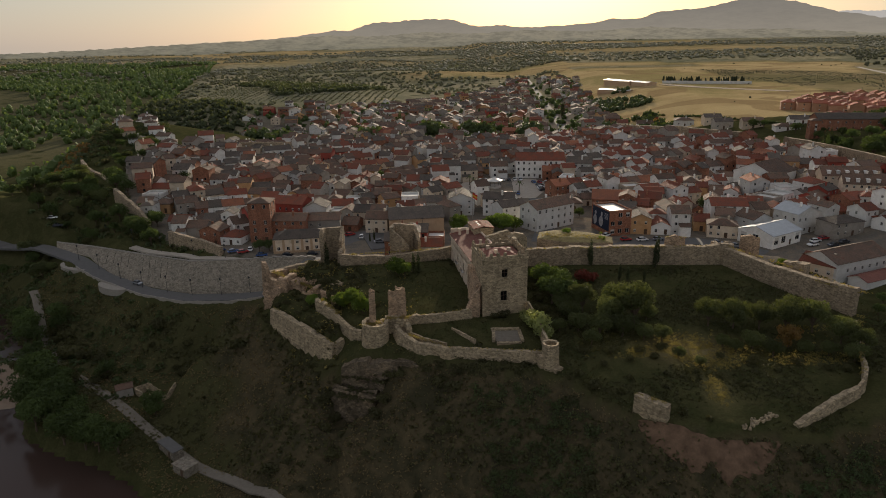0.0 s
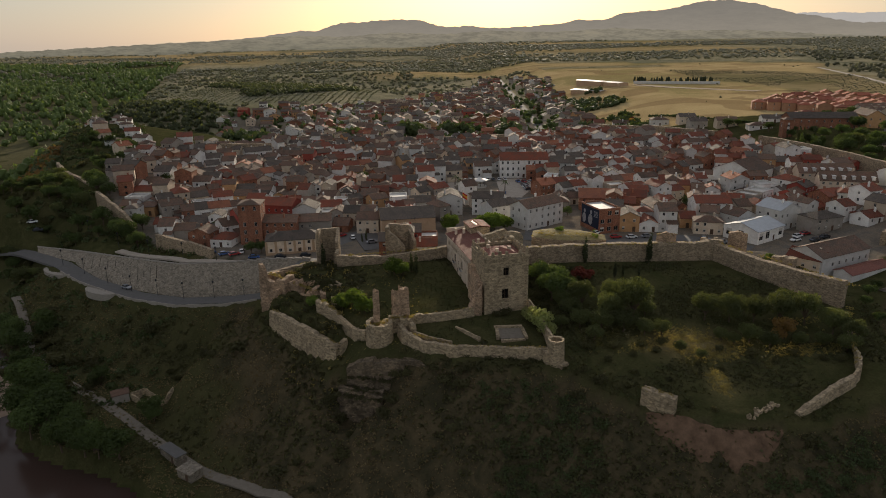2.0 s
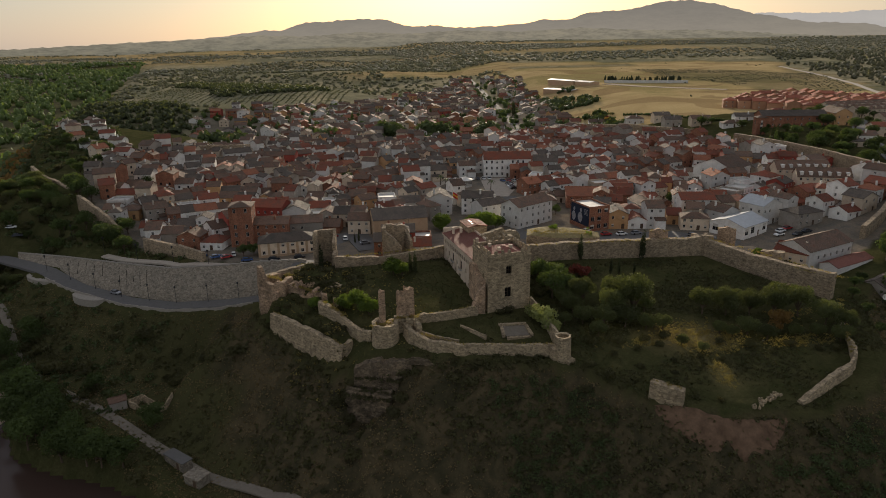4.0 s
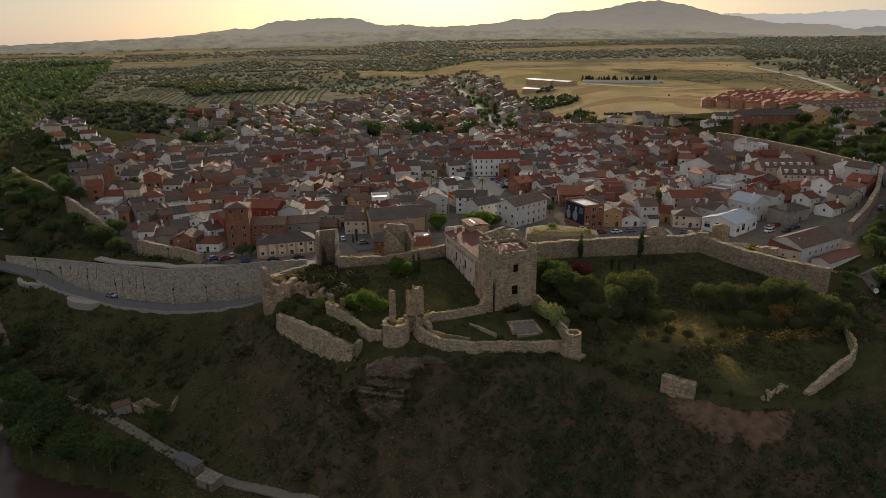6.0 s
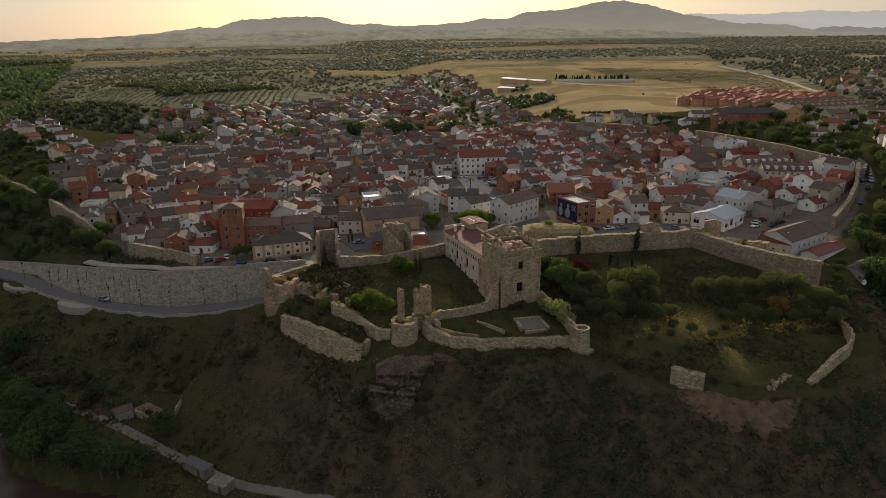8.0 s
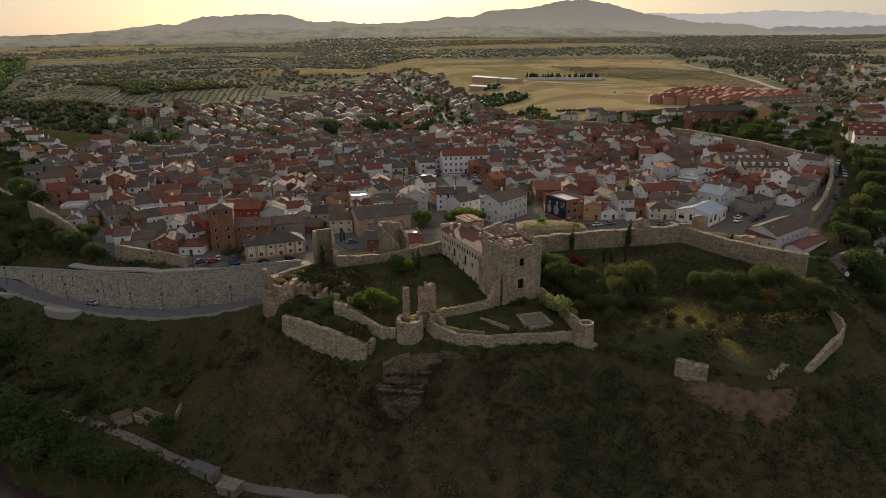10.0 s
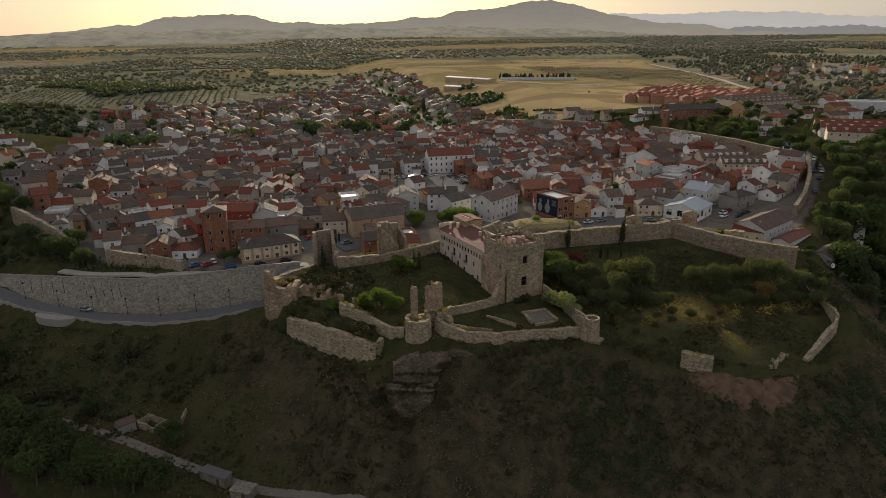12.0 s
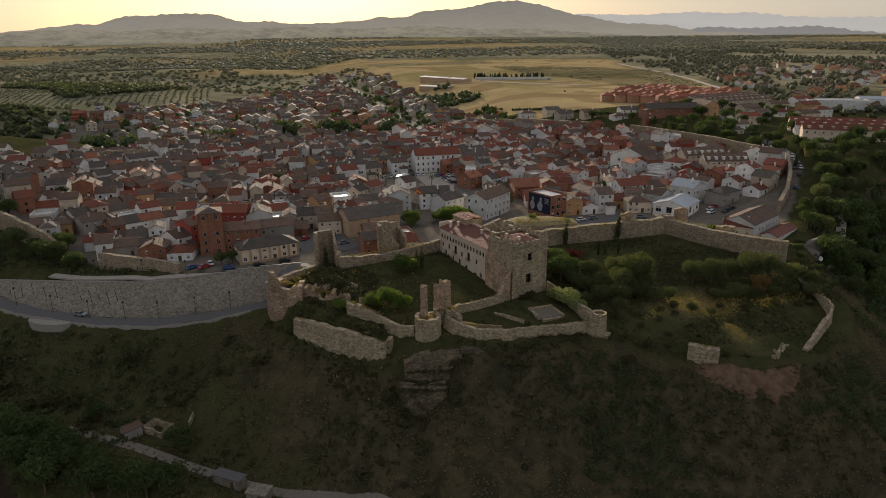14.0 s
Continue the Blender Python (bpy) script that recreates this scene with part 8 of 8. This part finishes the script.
    shrub_stuff("hillside_thicket", "dark green thicket covering the western hillside", LEAF_DARK, rows[mix_ < 0.7], rng, 34, 0.24, "thicket")
    shrub_stuff("hillside_brush", "olive brown brush on the western hillside", SCRUB, rows[mix_ >= 0.7], rng, 30, 0.24, "thicket")
    x, y = rng.uniform(2, 112, 2600), rng.uniform(-125, -50, 2600)
    d = rim(x, y)
    ok = (d > 3) & (d < 55) & (patch(x * 7, y * 7) > -0.2) & ~((x > 34) & (x < 67) & (d < 9))
    x, y = x[ok], y[ok]
    r = rng.uniform(0.5, 1.5, len(x))
    shrub_stuff("bluff_thicket", "dense dark bushes low on the bluff", LEAF_DARK, np.stack([x, y, ground(x, y), r * 1.2, r], 1), rng, 95, 0.12, "thicket")
    x, y = rng.uniform(126, 250, 1500), rng.uniform(-70, 70, 1500)
    ok = (rim(x, y) > 2) & (x - y > 112)
    x, y = x[ok], y[ok]
    r = rng.uniform(1.0, 3.0, len(x))
    shrub_stuff("gully_thicket", "dense dark thicket in the gully", LEAF_DARK, np.stack([x, y, ground(x, y), r, r * 1.1], 1), rng, 44, 0.22, "thicket")
    x, y = rng.uniform(-62, 20, 2600), rng.uniform(-52, 16, 2600)
    pat = patch(x * 9, y * 9)
    ok = ((pat > 0.9) | ((x < -34) & (y < 6) & (pat > -0.4))) & ~((x > 2) & (y > -28)) & ~((x > 5) & (y > -44)) & (rim(x, y) < 8) & ~((x > -12) & (x < 4) & (y < -28) & (y > -44))
    x, y = x[ok], y[ok]
    r = rng.uniform(0.4, 1.2, len(x))
    shrub_stuff("ruin_brush", "green brush growing among the ruins", SCRUB, np.stack([x, y, ground(x, y), r, r * 0.9], 1), rng, 26, 0.3, "brush")
    ok = rng.random(len(x)) < 0.3
    rows = np.stack([x, y, ground(x, y), r * 0.9, r * 0.9], 1)[ok & (x < -34)]
    shrub_stuff("ruin_straw", "tall dry grass on the overgrown ruins", GRASS_LIT, rows, rng, 24, 0.25, "grass")
    # low cover on the bluff and in the bailey
    x, y = rng.uniform(-165, 125, 86000), rng.uniform(-125, 60, 86000)
    d = rim(x, y)
    rv = polydist(RIVER, x, y)[0]
    ok = (d > 1.2) & (d < 75) & (rv < -3)
    x, y, d = x[ok], y[ok], d[ok]
    z = ground(x, y)
    pat = np.sin(x * 0.13 + 1.7 * np.sin(y * 0.09)) + np.sin(y * 0.17 + x * 0.06) + rng.normal(0, 0.6, len(x))
    green = pat > 0.35 + np.where((x > 5) & (x < 60), -0.9, 0.3)
    r = rng.uniform(0.2, 0.6, len(x))
    rows = np.stack([x, y, z, r * 1.2, r * 1.0], 1)
    shrub_stuff("bluff_scrub", "dark low scrub covering the bluff", SCRUB, rows[green], rng, 7, 0.55)
    rows = np.stack([x, y, z, r * 0.8, r * 0.75], 1)
    shrub_stuff("bluff_grass", "dry brown grass tufts on the bluff", DRY, rows[~green], rng, 6, 0.5, "grass")
    x, y = rng.uniform(20, 118, 29000), rng.uniform(-78, 4, 29000)
    ok = (rim(x, y) < 0.5)
    x, y = x[ok], y[ok]
    pat = np.sin(x * 0.16 + 1.1 * np.sin(y * 0.2)) + np.sin(y * 0.19 - x * 0.05) + rng.normal(0, 0.5, len(x))
    # straw fills the outlines of the sunlit patches, warm colour imitating the sun
    lit = (np.hypot((x - 58) / 11, (y + 46) / 6.5) + 0.25 * pat < 1.0) | (np.hypot((x - 57) / 2.5, (y + 65) / 5) + 0.2 * pat < 1.0) | ((pat > 1.7) & (y < -36) & (y > -50)) | (np.hypot((x - 84) / 8, (y + 52) / 3) + 0.3 * pat < 0.9)
    r = rng.uniform(0.2, 0.55, len(x))
    rows = np.stack([x, y, ground(x, y), r, r * 0.8], 1)
    shrub_stuff("bailey_straw", "tall straw grass laid in the shape of bailey sun patches", GRASS_LIT, rows[lit] * np.array([1, 1, 1, 1.2, 1.5]), rng, 34, 0.13, "grass")
    shrub_stuff("bailey_turf", "rough green turf in the bailey", SCRUB, rows[~lit & (pat < 0.1)], rng, 5, 0.45, "grass")
    x, y = rng.uniform(-58, 24, 7000), rng.uniform(-48, 14, 7000)
    ok = (rim(x, y) < -1) & ~((x > 4) & (x < 19) & (y > -27) & (y < 20)) & ~((x > 7) & (x < 17) & (y > -42) & (y < -33))
    x, y = x[ok], y[ok]
    r = rng.uniform(0.15, 0.45, len(x))
    rows = np.stack([x, y, ground(x, y), r, r * 0.7], 1)
    straw = rng.random(len(x)) < 0.22
    shrub_stuff("court_turf", "rough turf in the castle court", SCRUB, rows[~straw], rng, 5, 0.45, "grass")
    shrub_stuff("court_straw", "dry grass tufts among the ruins", GRASS_LIT, rows[straw & (x < -12)], rng, 6, 0.35, "grass")
    rows = []
    for cx, cy, z in ((-28.6, -46.4, 5.9), (-27.0, -44.2, 6.4), (-25.6, -42.8, 9.2), (-24.4, -41.2, 10.2)):
        for _ in range(90):
            u, v = rng.uniform(-6.5, 6.5), rng.uniform(-1.4, 1.4)
            rows.append((cx + u * 0.94 + v * 0.34, cy - u * 0.34 + v * 0.94, z - 0.2, rng.uniform(0.25, 0.7), rng.uniform(0.25, 0.7)))
    shrub_stuff("bastion_scrub", "green scrub on the ledges of the bastion", SCRUB, rows, rng, 16, 0.35)
    rows = [(38 + u, 22.5 + v, 28.6 + w, 0.7, 0.8) for u, v, w in rng.normal(0, 0.7, (26, 3))] + [(48.5 + u, 15.6 + v, 28.2 + w, 0.6, 0.7) for u, v, w in rng.normal(0, 0.6, (20, 3))]
    shrub_stuff("bastion_bushes", "green bushes on top of the grassy bastion", LEAF, rows, rng, 30, 0.3, "bushes")
    rows = []
    for line, out in (([(-58, -12), (-49, -21.5), (-42, -28.5), (-36.5, -33.5)], 2.2), ([(-16, -40), (-12, -44.4), (-3, -47.8), (7, -49.2), (19, -51.4)], 1.6), ([(-63, 0), (-60, -5), (-55, -9)], 2.0), ([(-33, -38), (-29, -42)], 2.5)):
        for (ax, ay), (bx, by) in zip(line, line[1:]):
            l = math.hypot(bx - ax, by - ay)
            for _ in range(int(l * 5)):
                u, v = rng.random(), abs(rng.normal(0, 1.0)) * out
                x, y = ax + (bx - ax) * u + (by - ay) / l * v, ay + (by - ay) * u - (bx - ax) / l * v
                rows.append((x, y, gz(x, y) - 0.1, rng.uniform(0.3, 0.9), rng.uniform(0.3, 0.9)))
    shrub_stuff("wall_foot_scrub", "dark scrub growing along the foot of the castle walls", SCRUB, rows, rng, 26, 0.26)
    # straw on top of walls and ruins
    tops = []
    for (ax, ay, az), (bx, by, bz), n, w in (((-59, 3, 23.0), (-53, -4, 23.4), 60, 1.2), ((-52, 4, 22.6), (-42, 5, 22.6), 160, 2.6), ((-36, 10, 25.9), (-2, 14.6, 26.3), 110, 0.8), ((-20, -33.5, 22.0), (-14, -33.0, 21.8), 70, 1.0), ((31, 20, 28.9), (48, 16, 28.9), 420, 3.6), ((86, 5, 28.6), (106, -32, 27.6), 80, 0.7), ((100, -24, 27.0), (109, -33, 26.5), 90, 1.6), ((-40, -18, 21.4), (-34, -25, 19.8), 90, 0.8), ((-26, -36, 21.0), (-20, -33, 21.0), 80, 1.6), ((-56, -12, 16.9), (-35, -33, 15.0), 110, 0.5), ((-51, -4, 22.2), (-43, -8, 20.8), 110, 1.0), ((-16, -38, 19.7), (-3, -45.4, 18.8), 40, 0.6), ((-3, -45.6, 18.8), (19, -49, 19.2), 50, 0.6), ((-20, -31, 20.7), (2, -27.6, 21.6), 50, 0.6), ((22, 7.6, 27.8), (84, 5.6, 28.5), 150, 0.8), ((38, -68, 17.6), (43, -72, 17.5), 40, 1.3), ((88, -66, 20.4), (104, -38, 22.6), 90, 1.0), ((68, 9, 30.8), (74, 8.6, 30.4), 40, 1.0), ((93, 10, 30.0), (99, 10, 29.4), 40, 1.0)):
        u = rng.random(n)
        for k in u:
            tops.append((ax + (bx - ax) * k + rng.normal(0, w * 0.4), ay + (by - ay) * k + rng.normal(0, w * 0.4), az + (bz - az) * k - 0.15, rng.uniform(0.2, 0.5), rng.uniform(0.25, 0.6)))
    shrub_stuff("wall_top_straw", "straw-coloured grass growing on the wall tops", GRASS_LIT, tops, rng, 10, 0.35, "grass")


build_country()


# ---- small things ----
def car_proto(paint_mat, label):
    t = thing("car", label, "car", "parked cars")
    b = Build()
    prof = [(-2.1, 0.35), (-2.15, 0.75), (-1.75, 0.92), (-1.2, 0.98), (1.1, 0.95), (1.95, 0.82), (2.1, 0.6), (2.08, 0.33)]
    n = len(prof)
    b.add([(x, -0.85, z) for x, z in prof] + [(x, 0.85, z) for x, z in prof], [tuple(range(n)), tuple(range(n, 2 * n))[::-1]] + [(i, n + i, n + (i + 1) % n, (i + 1) % n) for i in range(n)])
    body = part("body", b, paint_mat, t)
    b = Build()
    low, top = [(-1.85, 0.93), (1.0, 0.96)], [(-1.3, 1.42), (0.35, 1.45)]
    vs = [(low[0][0], -0.8, low[0][1]), (low[1][0], -0.8, low[1][1]), (low[1][0], 0.8, low[1][1]), (low[0][0], 0.8, low[0][1]), (top[0][0], -0.62, top[0][1]), (top[1][0], -0.62, top[1][1]), (top[1][0], 0.62, top[1][1]), (top[0][0], 0.62, top[0][1])]
    b.add(vs, [(0, 1, 5, 4), (1, 2, 6, 5), (2, 3, 7, 6), (3, 0, 4, 7)])
    part("glazing", b, GLASS, t)
    b = Build()
    b.box(-0.47, 0, 1.42, 1.7, 1.28, 0.06, 0, 0, 0.95)
    part("roof", b, paint_mat, t)
    for x in (-1.3, 1.3):
        for y in (-0.82, 0.82):
            b = Build()
            b.tube([(0, 0, -0.1, 0.31), (0, 0, 0.1, 0.31)], 12)
            part("wheel", b, RUBBER, t, m=Matrix.Translation((x, y, 0.31)) @ Matrix.Rotation(radians(90), 4, "X"))
    return t


def build_small():
    rng = random.Random(5)
    protos = [car_proto(p, f"parked {c} car with dark windows") for p, c in zip(CAR_PAINT, ("white", "grey", "dark", "red", "blue"))]
    spots = [(-120, 38, -33), (-53, 36.6, 8), (-62, 36, 8), (-72, 37.4, 10), (-47, 46, 70), (-42, 60, 30), (-37, 56, 95), (-29, 48, 15), (-13, 40, 10), (-9, 41, 10), (64, 40, 8), (70, 39.5, 8), (76, 40, 10), (58, 46, 40), (96, 34, -30), (101, 30, -34), (38, 60, 60), (41, 72, 62), (131, 33, 20), (135, 35, 20), (139, 29, 20), (128, 29, 200), (134, 27, 200), (198, 49, 45), (201, 53, 45), (204, 57, 45), (207, 61, 45), (216, 80, 60), (222, 90, 60), (210, 66, 225), (-84, 42, 30), (-80, 41, 30), (-78, 44, 100), (-90, 45, 30), (-108, 58, -30), (-176, 88, 20), (-180, 92, 20), (176, 30, 50), (190, 42, 50)]
    spots += [(44 + 3.0 * i, 148 - 0.7 * i, 100) for i in range(5)] + [(16 + 3.1 * i, 155, 95) for i in range(8)] + [(46, 128 + 3 * i, 10) for i in range(5)]
    for x, y, a in spots:
        p = protos[rng.choices(range(5), [40, 25, 20, 8, 7])[0]]
        m = Matrix.LocRotScale((x, y, gz(x, y) + 0.16), Euler((0, 0, radians(a))), None)
        copy_thing(p, m)
    for i, p in enumerate(protos):
        x, y = 20 + 3.2 * i, 121
        p.matrix_basis = Matrix.LocRotScale((x, y, gz(x, y) + 0.16), Euler((0, 0, radians(80))), None)
    # bandstand
    t = thing("bandstand", "white octagonal bandstand on the square", "bandstand", m=Matrix.Translation((22.5, 139, gz(22.5, 139))))
    b = Build()
    b.tube([(0, 0, 0, 3.6), (0, 0, 0.9, 3.5)], 8)
    part("base", b, CONCRETE, t)
    for k in range(8):
        a = math.pi / 4 * k
        b = Build()
        b.tube([(3.1 * math.cos(a), 3.1 * math.sin(a), 0.9, 0.1), (3.1 * math.cos(a), 3.1 * math.sin(a), 3.7, 0.08)], 6)
        part("post", b, IRON, t)
    b = Build()
    b.tube([(0, 0, 3.6, 4.3), (0, 0, 3.8, 4.3), (0, 0, 4.6, 1.6), (0, 0, 5.3, 0.15)], 8)
    part("roof", b, SHEET_WHITE, t, "pale sheet-metal roof")
    # palms on the square
    for x, y in ((12, 138), (10, 146), (34, 128)):
        t = thing("palm", "small palm tree on the square", "palm tree", "palms", m=Matrix.Translation((x, y, gz(x, y))))
        b = Build()
        b.tube([(0, 0, -0.3, 0.28), (0.1, 0, 2.4, 0.2), (0.15, 0, 4.6, 0.2)], 8)
        part("trunk", b, BARK, t)
        b = Build()
        for k in range(18):
            a = k * 2.4
            up = 0.9 - 0.11 * (k // 2)
            p = Vector((0.15, 0, 4.6))
            for s in range(5):
                q = p + Vector((math.cos(a) * 0.5, math.sin(a) * 0.5, (up - 0.42 * s) * 0.5))
                sd = Vector((-math.sin(a), math.cos(a), 0)) * (0.28 - 0.045 * s)
                b.add([p - sd, p + sd, q + sd * 0.8, q - sd * 0.8], [(0, 1, 2, 3)])
                p = q
        part("crown", b, LEAF_MID, t)
    # street lamps along the climbing road and the promenade
    b = Build()
    b.tube([(0, 0, 0, 0.14), (0, 0, 0.8, 0.09), (0, 0, 5.6, 0.06)], 8)
    b2 = Build()
    b2.tube([(0, 0, 5.6, 0.12), (0, 0, 5.75, 0.3), (0, 0, 6.2, 0.36), (0, 0, 6.45, 0.08)], 8)
    proto = thing("street_lamp", "dark iron street lamp beside the road", "street lamp", "street lamps")
    part("post", b, IRON, proto)
    part("lantern", b2, IRON, proto)
    lam = [(-152, 58), (-141, 51.5), (-129, 43.4), (-117, 35.2), (-106, 30.6), (-95.5, 26.6), (-84, 24.2), (-73, 22.2), (-150, 79, 1), (-132, 64, 1), (-116, 53, 1), (-100, 44, 1), (-86, 38.4, 1)]
    for i, p in enumerate(lam):
        m = Matrix.Translation((p[0], p[1], gz(p[0], p[1]) + 0.05))
        if i:
            copy_thing(proto, m)
        else:
            proto.matrix_basis = m
    # sheds and a hut by the river path
    for x, y, w, d, h, r, mat, lab in ((-78.5, -43.2, 8.5, 3.2, 2.6, -0.72, ASPHALT, "small flat-roofed shed beside the river path"), (-72.0, -50.5, 5.5, 4.2, 2.4, -0.6, STONE_GREY, "low concrete hut beside the river path")):
        t = thing("riverside_shed", lab, "shed", "riverside sheds", m=Matrix.LocRotScale((x, y, gz(x, y) - 0.4), Euler((0, 0, r)), None))
        b = Build()
        b.box(0, 0, 0, w - 0.4, d - 0.4, h + 0.4)
        part("wall", b, STONE_GREY, t)
        b = Build()
        b.box(0, 0, h + 0.4, w, d, 0.22)
        part("roof", b, mat, t)
        b = Build()
        b.box(w * 0.2, -d / 2 + 0.16, 0.45, 0.95, 0.1, 2.0)
        part("door", b, WOOD, t)
    rg = np.random.default_rng(17)
    b = Build()
    for line in ([(-99.5, -16.0), (-95.0, -19.0), (-92.0, -15.5)], [(-91.5, -17.5), (-88.0, -19.5), (-86.4, -17.2)], [(-99.5, -16.0), (-97.0, -12.5), (-92.0, -15.5)]):
        ruin_wall(b, [(x, y, gz(x, y) + 2.3) for x, y in line], 0.5, rg, 0.7, 0.4, 1.0)
    solid("ruined_mill", b, STONE, "roofless ruined mill hut beside the river path", "ruined hut")
    t = thing("hut", "small hut with sagging roof among the bushes", "hut", m=Matrix.LocRotScale((-102.6, -16.5, gz(-102.6, -16.5) - 0.3), Euler((0, 0, 0.5)), None))
    b = Build()
    b.box(0, 0, 0, 4.6, 3.4, 3.0)
    part("wall", b, GREYW, t)
    b = Build()
    roof_gable(b, 4.6, 3.4, 3.0, 0.9, 0.25)
    part("roof", b, TILE_BROWN, t)
    # flag above the street
    t = thing("flagpole", "tall pole with a limp red and yellow flag", "flagpole", m=Matrix.Translation((8.0, 72, gz(8, 72))))
    b = Build()
    b.tube([(0, 0, 0, 0.12), (0, 0, 13.5, 0.05)], 8)
    part("pole", b, KERB, t)
    b = Build()
    for i in range(6):
        for j, mt in ((0, 0), (1, 1), (2, 0)):
            x0, x1 = 0.08 + 0.33 * i, 0.08 + 0.33 * (i + 1)
            w0, w1 = 0.15 * math.sin(i * 1.3), 0.15 * math.sin((i + 1) * 1.3)
            zs = (10.4 + 0.75 * j - 0.22 * i, 11.15 + 0.75 * j - 0.22 * i)
            zt = (10.4 + 0.75 * j - 0.22 * (i + 1), 11.15 + 0.75 * j - 0.22 * (i + 1))
            b.add([(x0, w0, zs[0]), (x1, w1, zt[0]), (x1, w1, zt[1]), (x0, w0, zs[1])], [(0, 1, 2, 3)], mt)
    part("flag", b, [plain("flag_red", (0.45, 0.03, 0.02), 0.8), plain("flag_yellow", (0.65, 0.4, 0.03), 0.8)], t)
    # dish beside the lower house
    t = thing("satellite_dish", "white satellite dish beside the lower house", "satellite dish", m=Matrix.Translation((125.0, -29.5, gz(125.0, -29.5))))
    b = Build()
    b.tube([(0, 0, -0.5, 0.08), (0, 0, 2.0, 0.08)], 8)
    part("mast", b, IRON, t)
    b = Build()
    b.tube([(0, 0, 0.25, 0.15), (0, 0, 0.3, 0.6), (0, 0, 0.45, 0.9)], 18, 0, False)
    part("dish", b, SHEET_WHITE, t, m=Matrix.Translation((0, -0.2, 2.0)) @ Matrix.Rotation(radians(70), 4, "X"))
    # cemetery wall and pylon in the fields
    b = Build()
    ruin_wall(b, [(262, 620, 43.6), (354, 586, 43.6)], 0.6, np.random.default_rng(2), 6, 0.02, 2)
    solid("cemetery_wall", b, WHITE, "long white cemetery wall in the fields", "wall")


build_small()
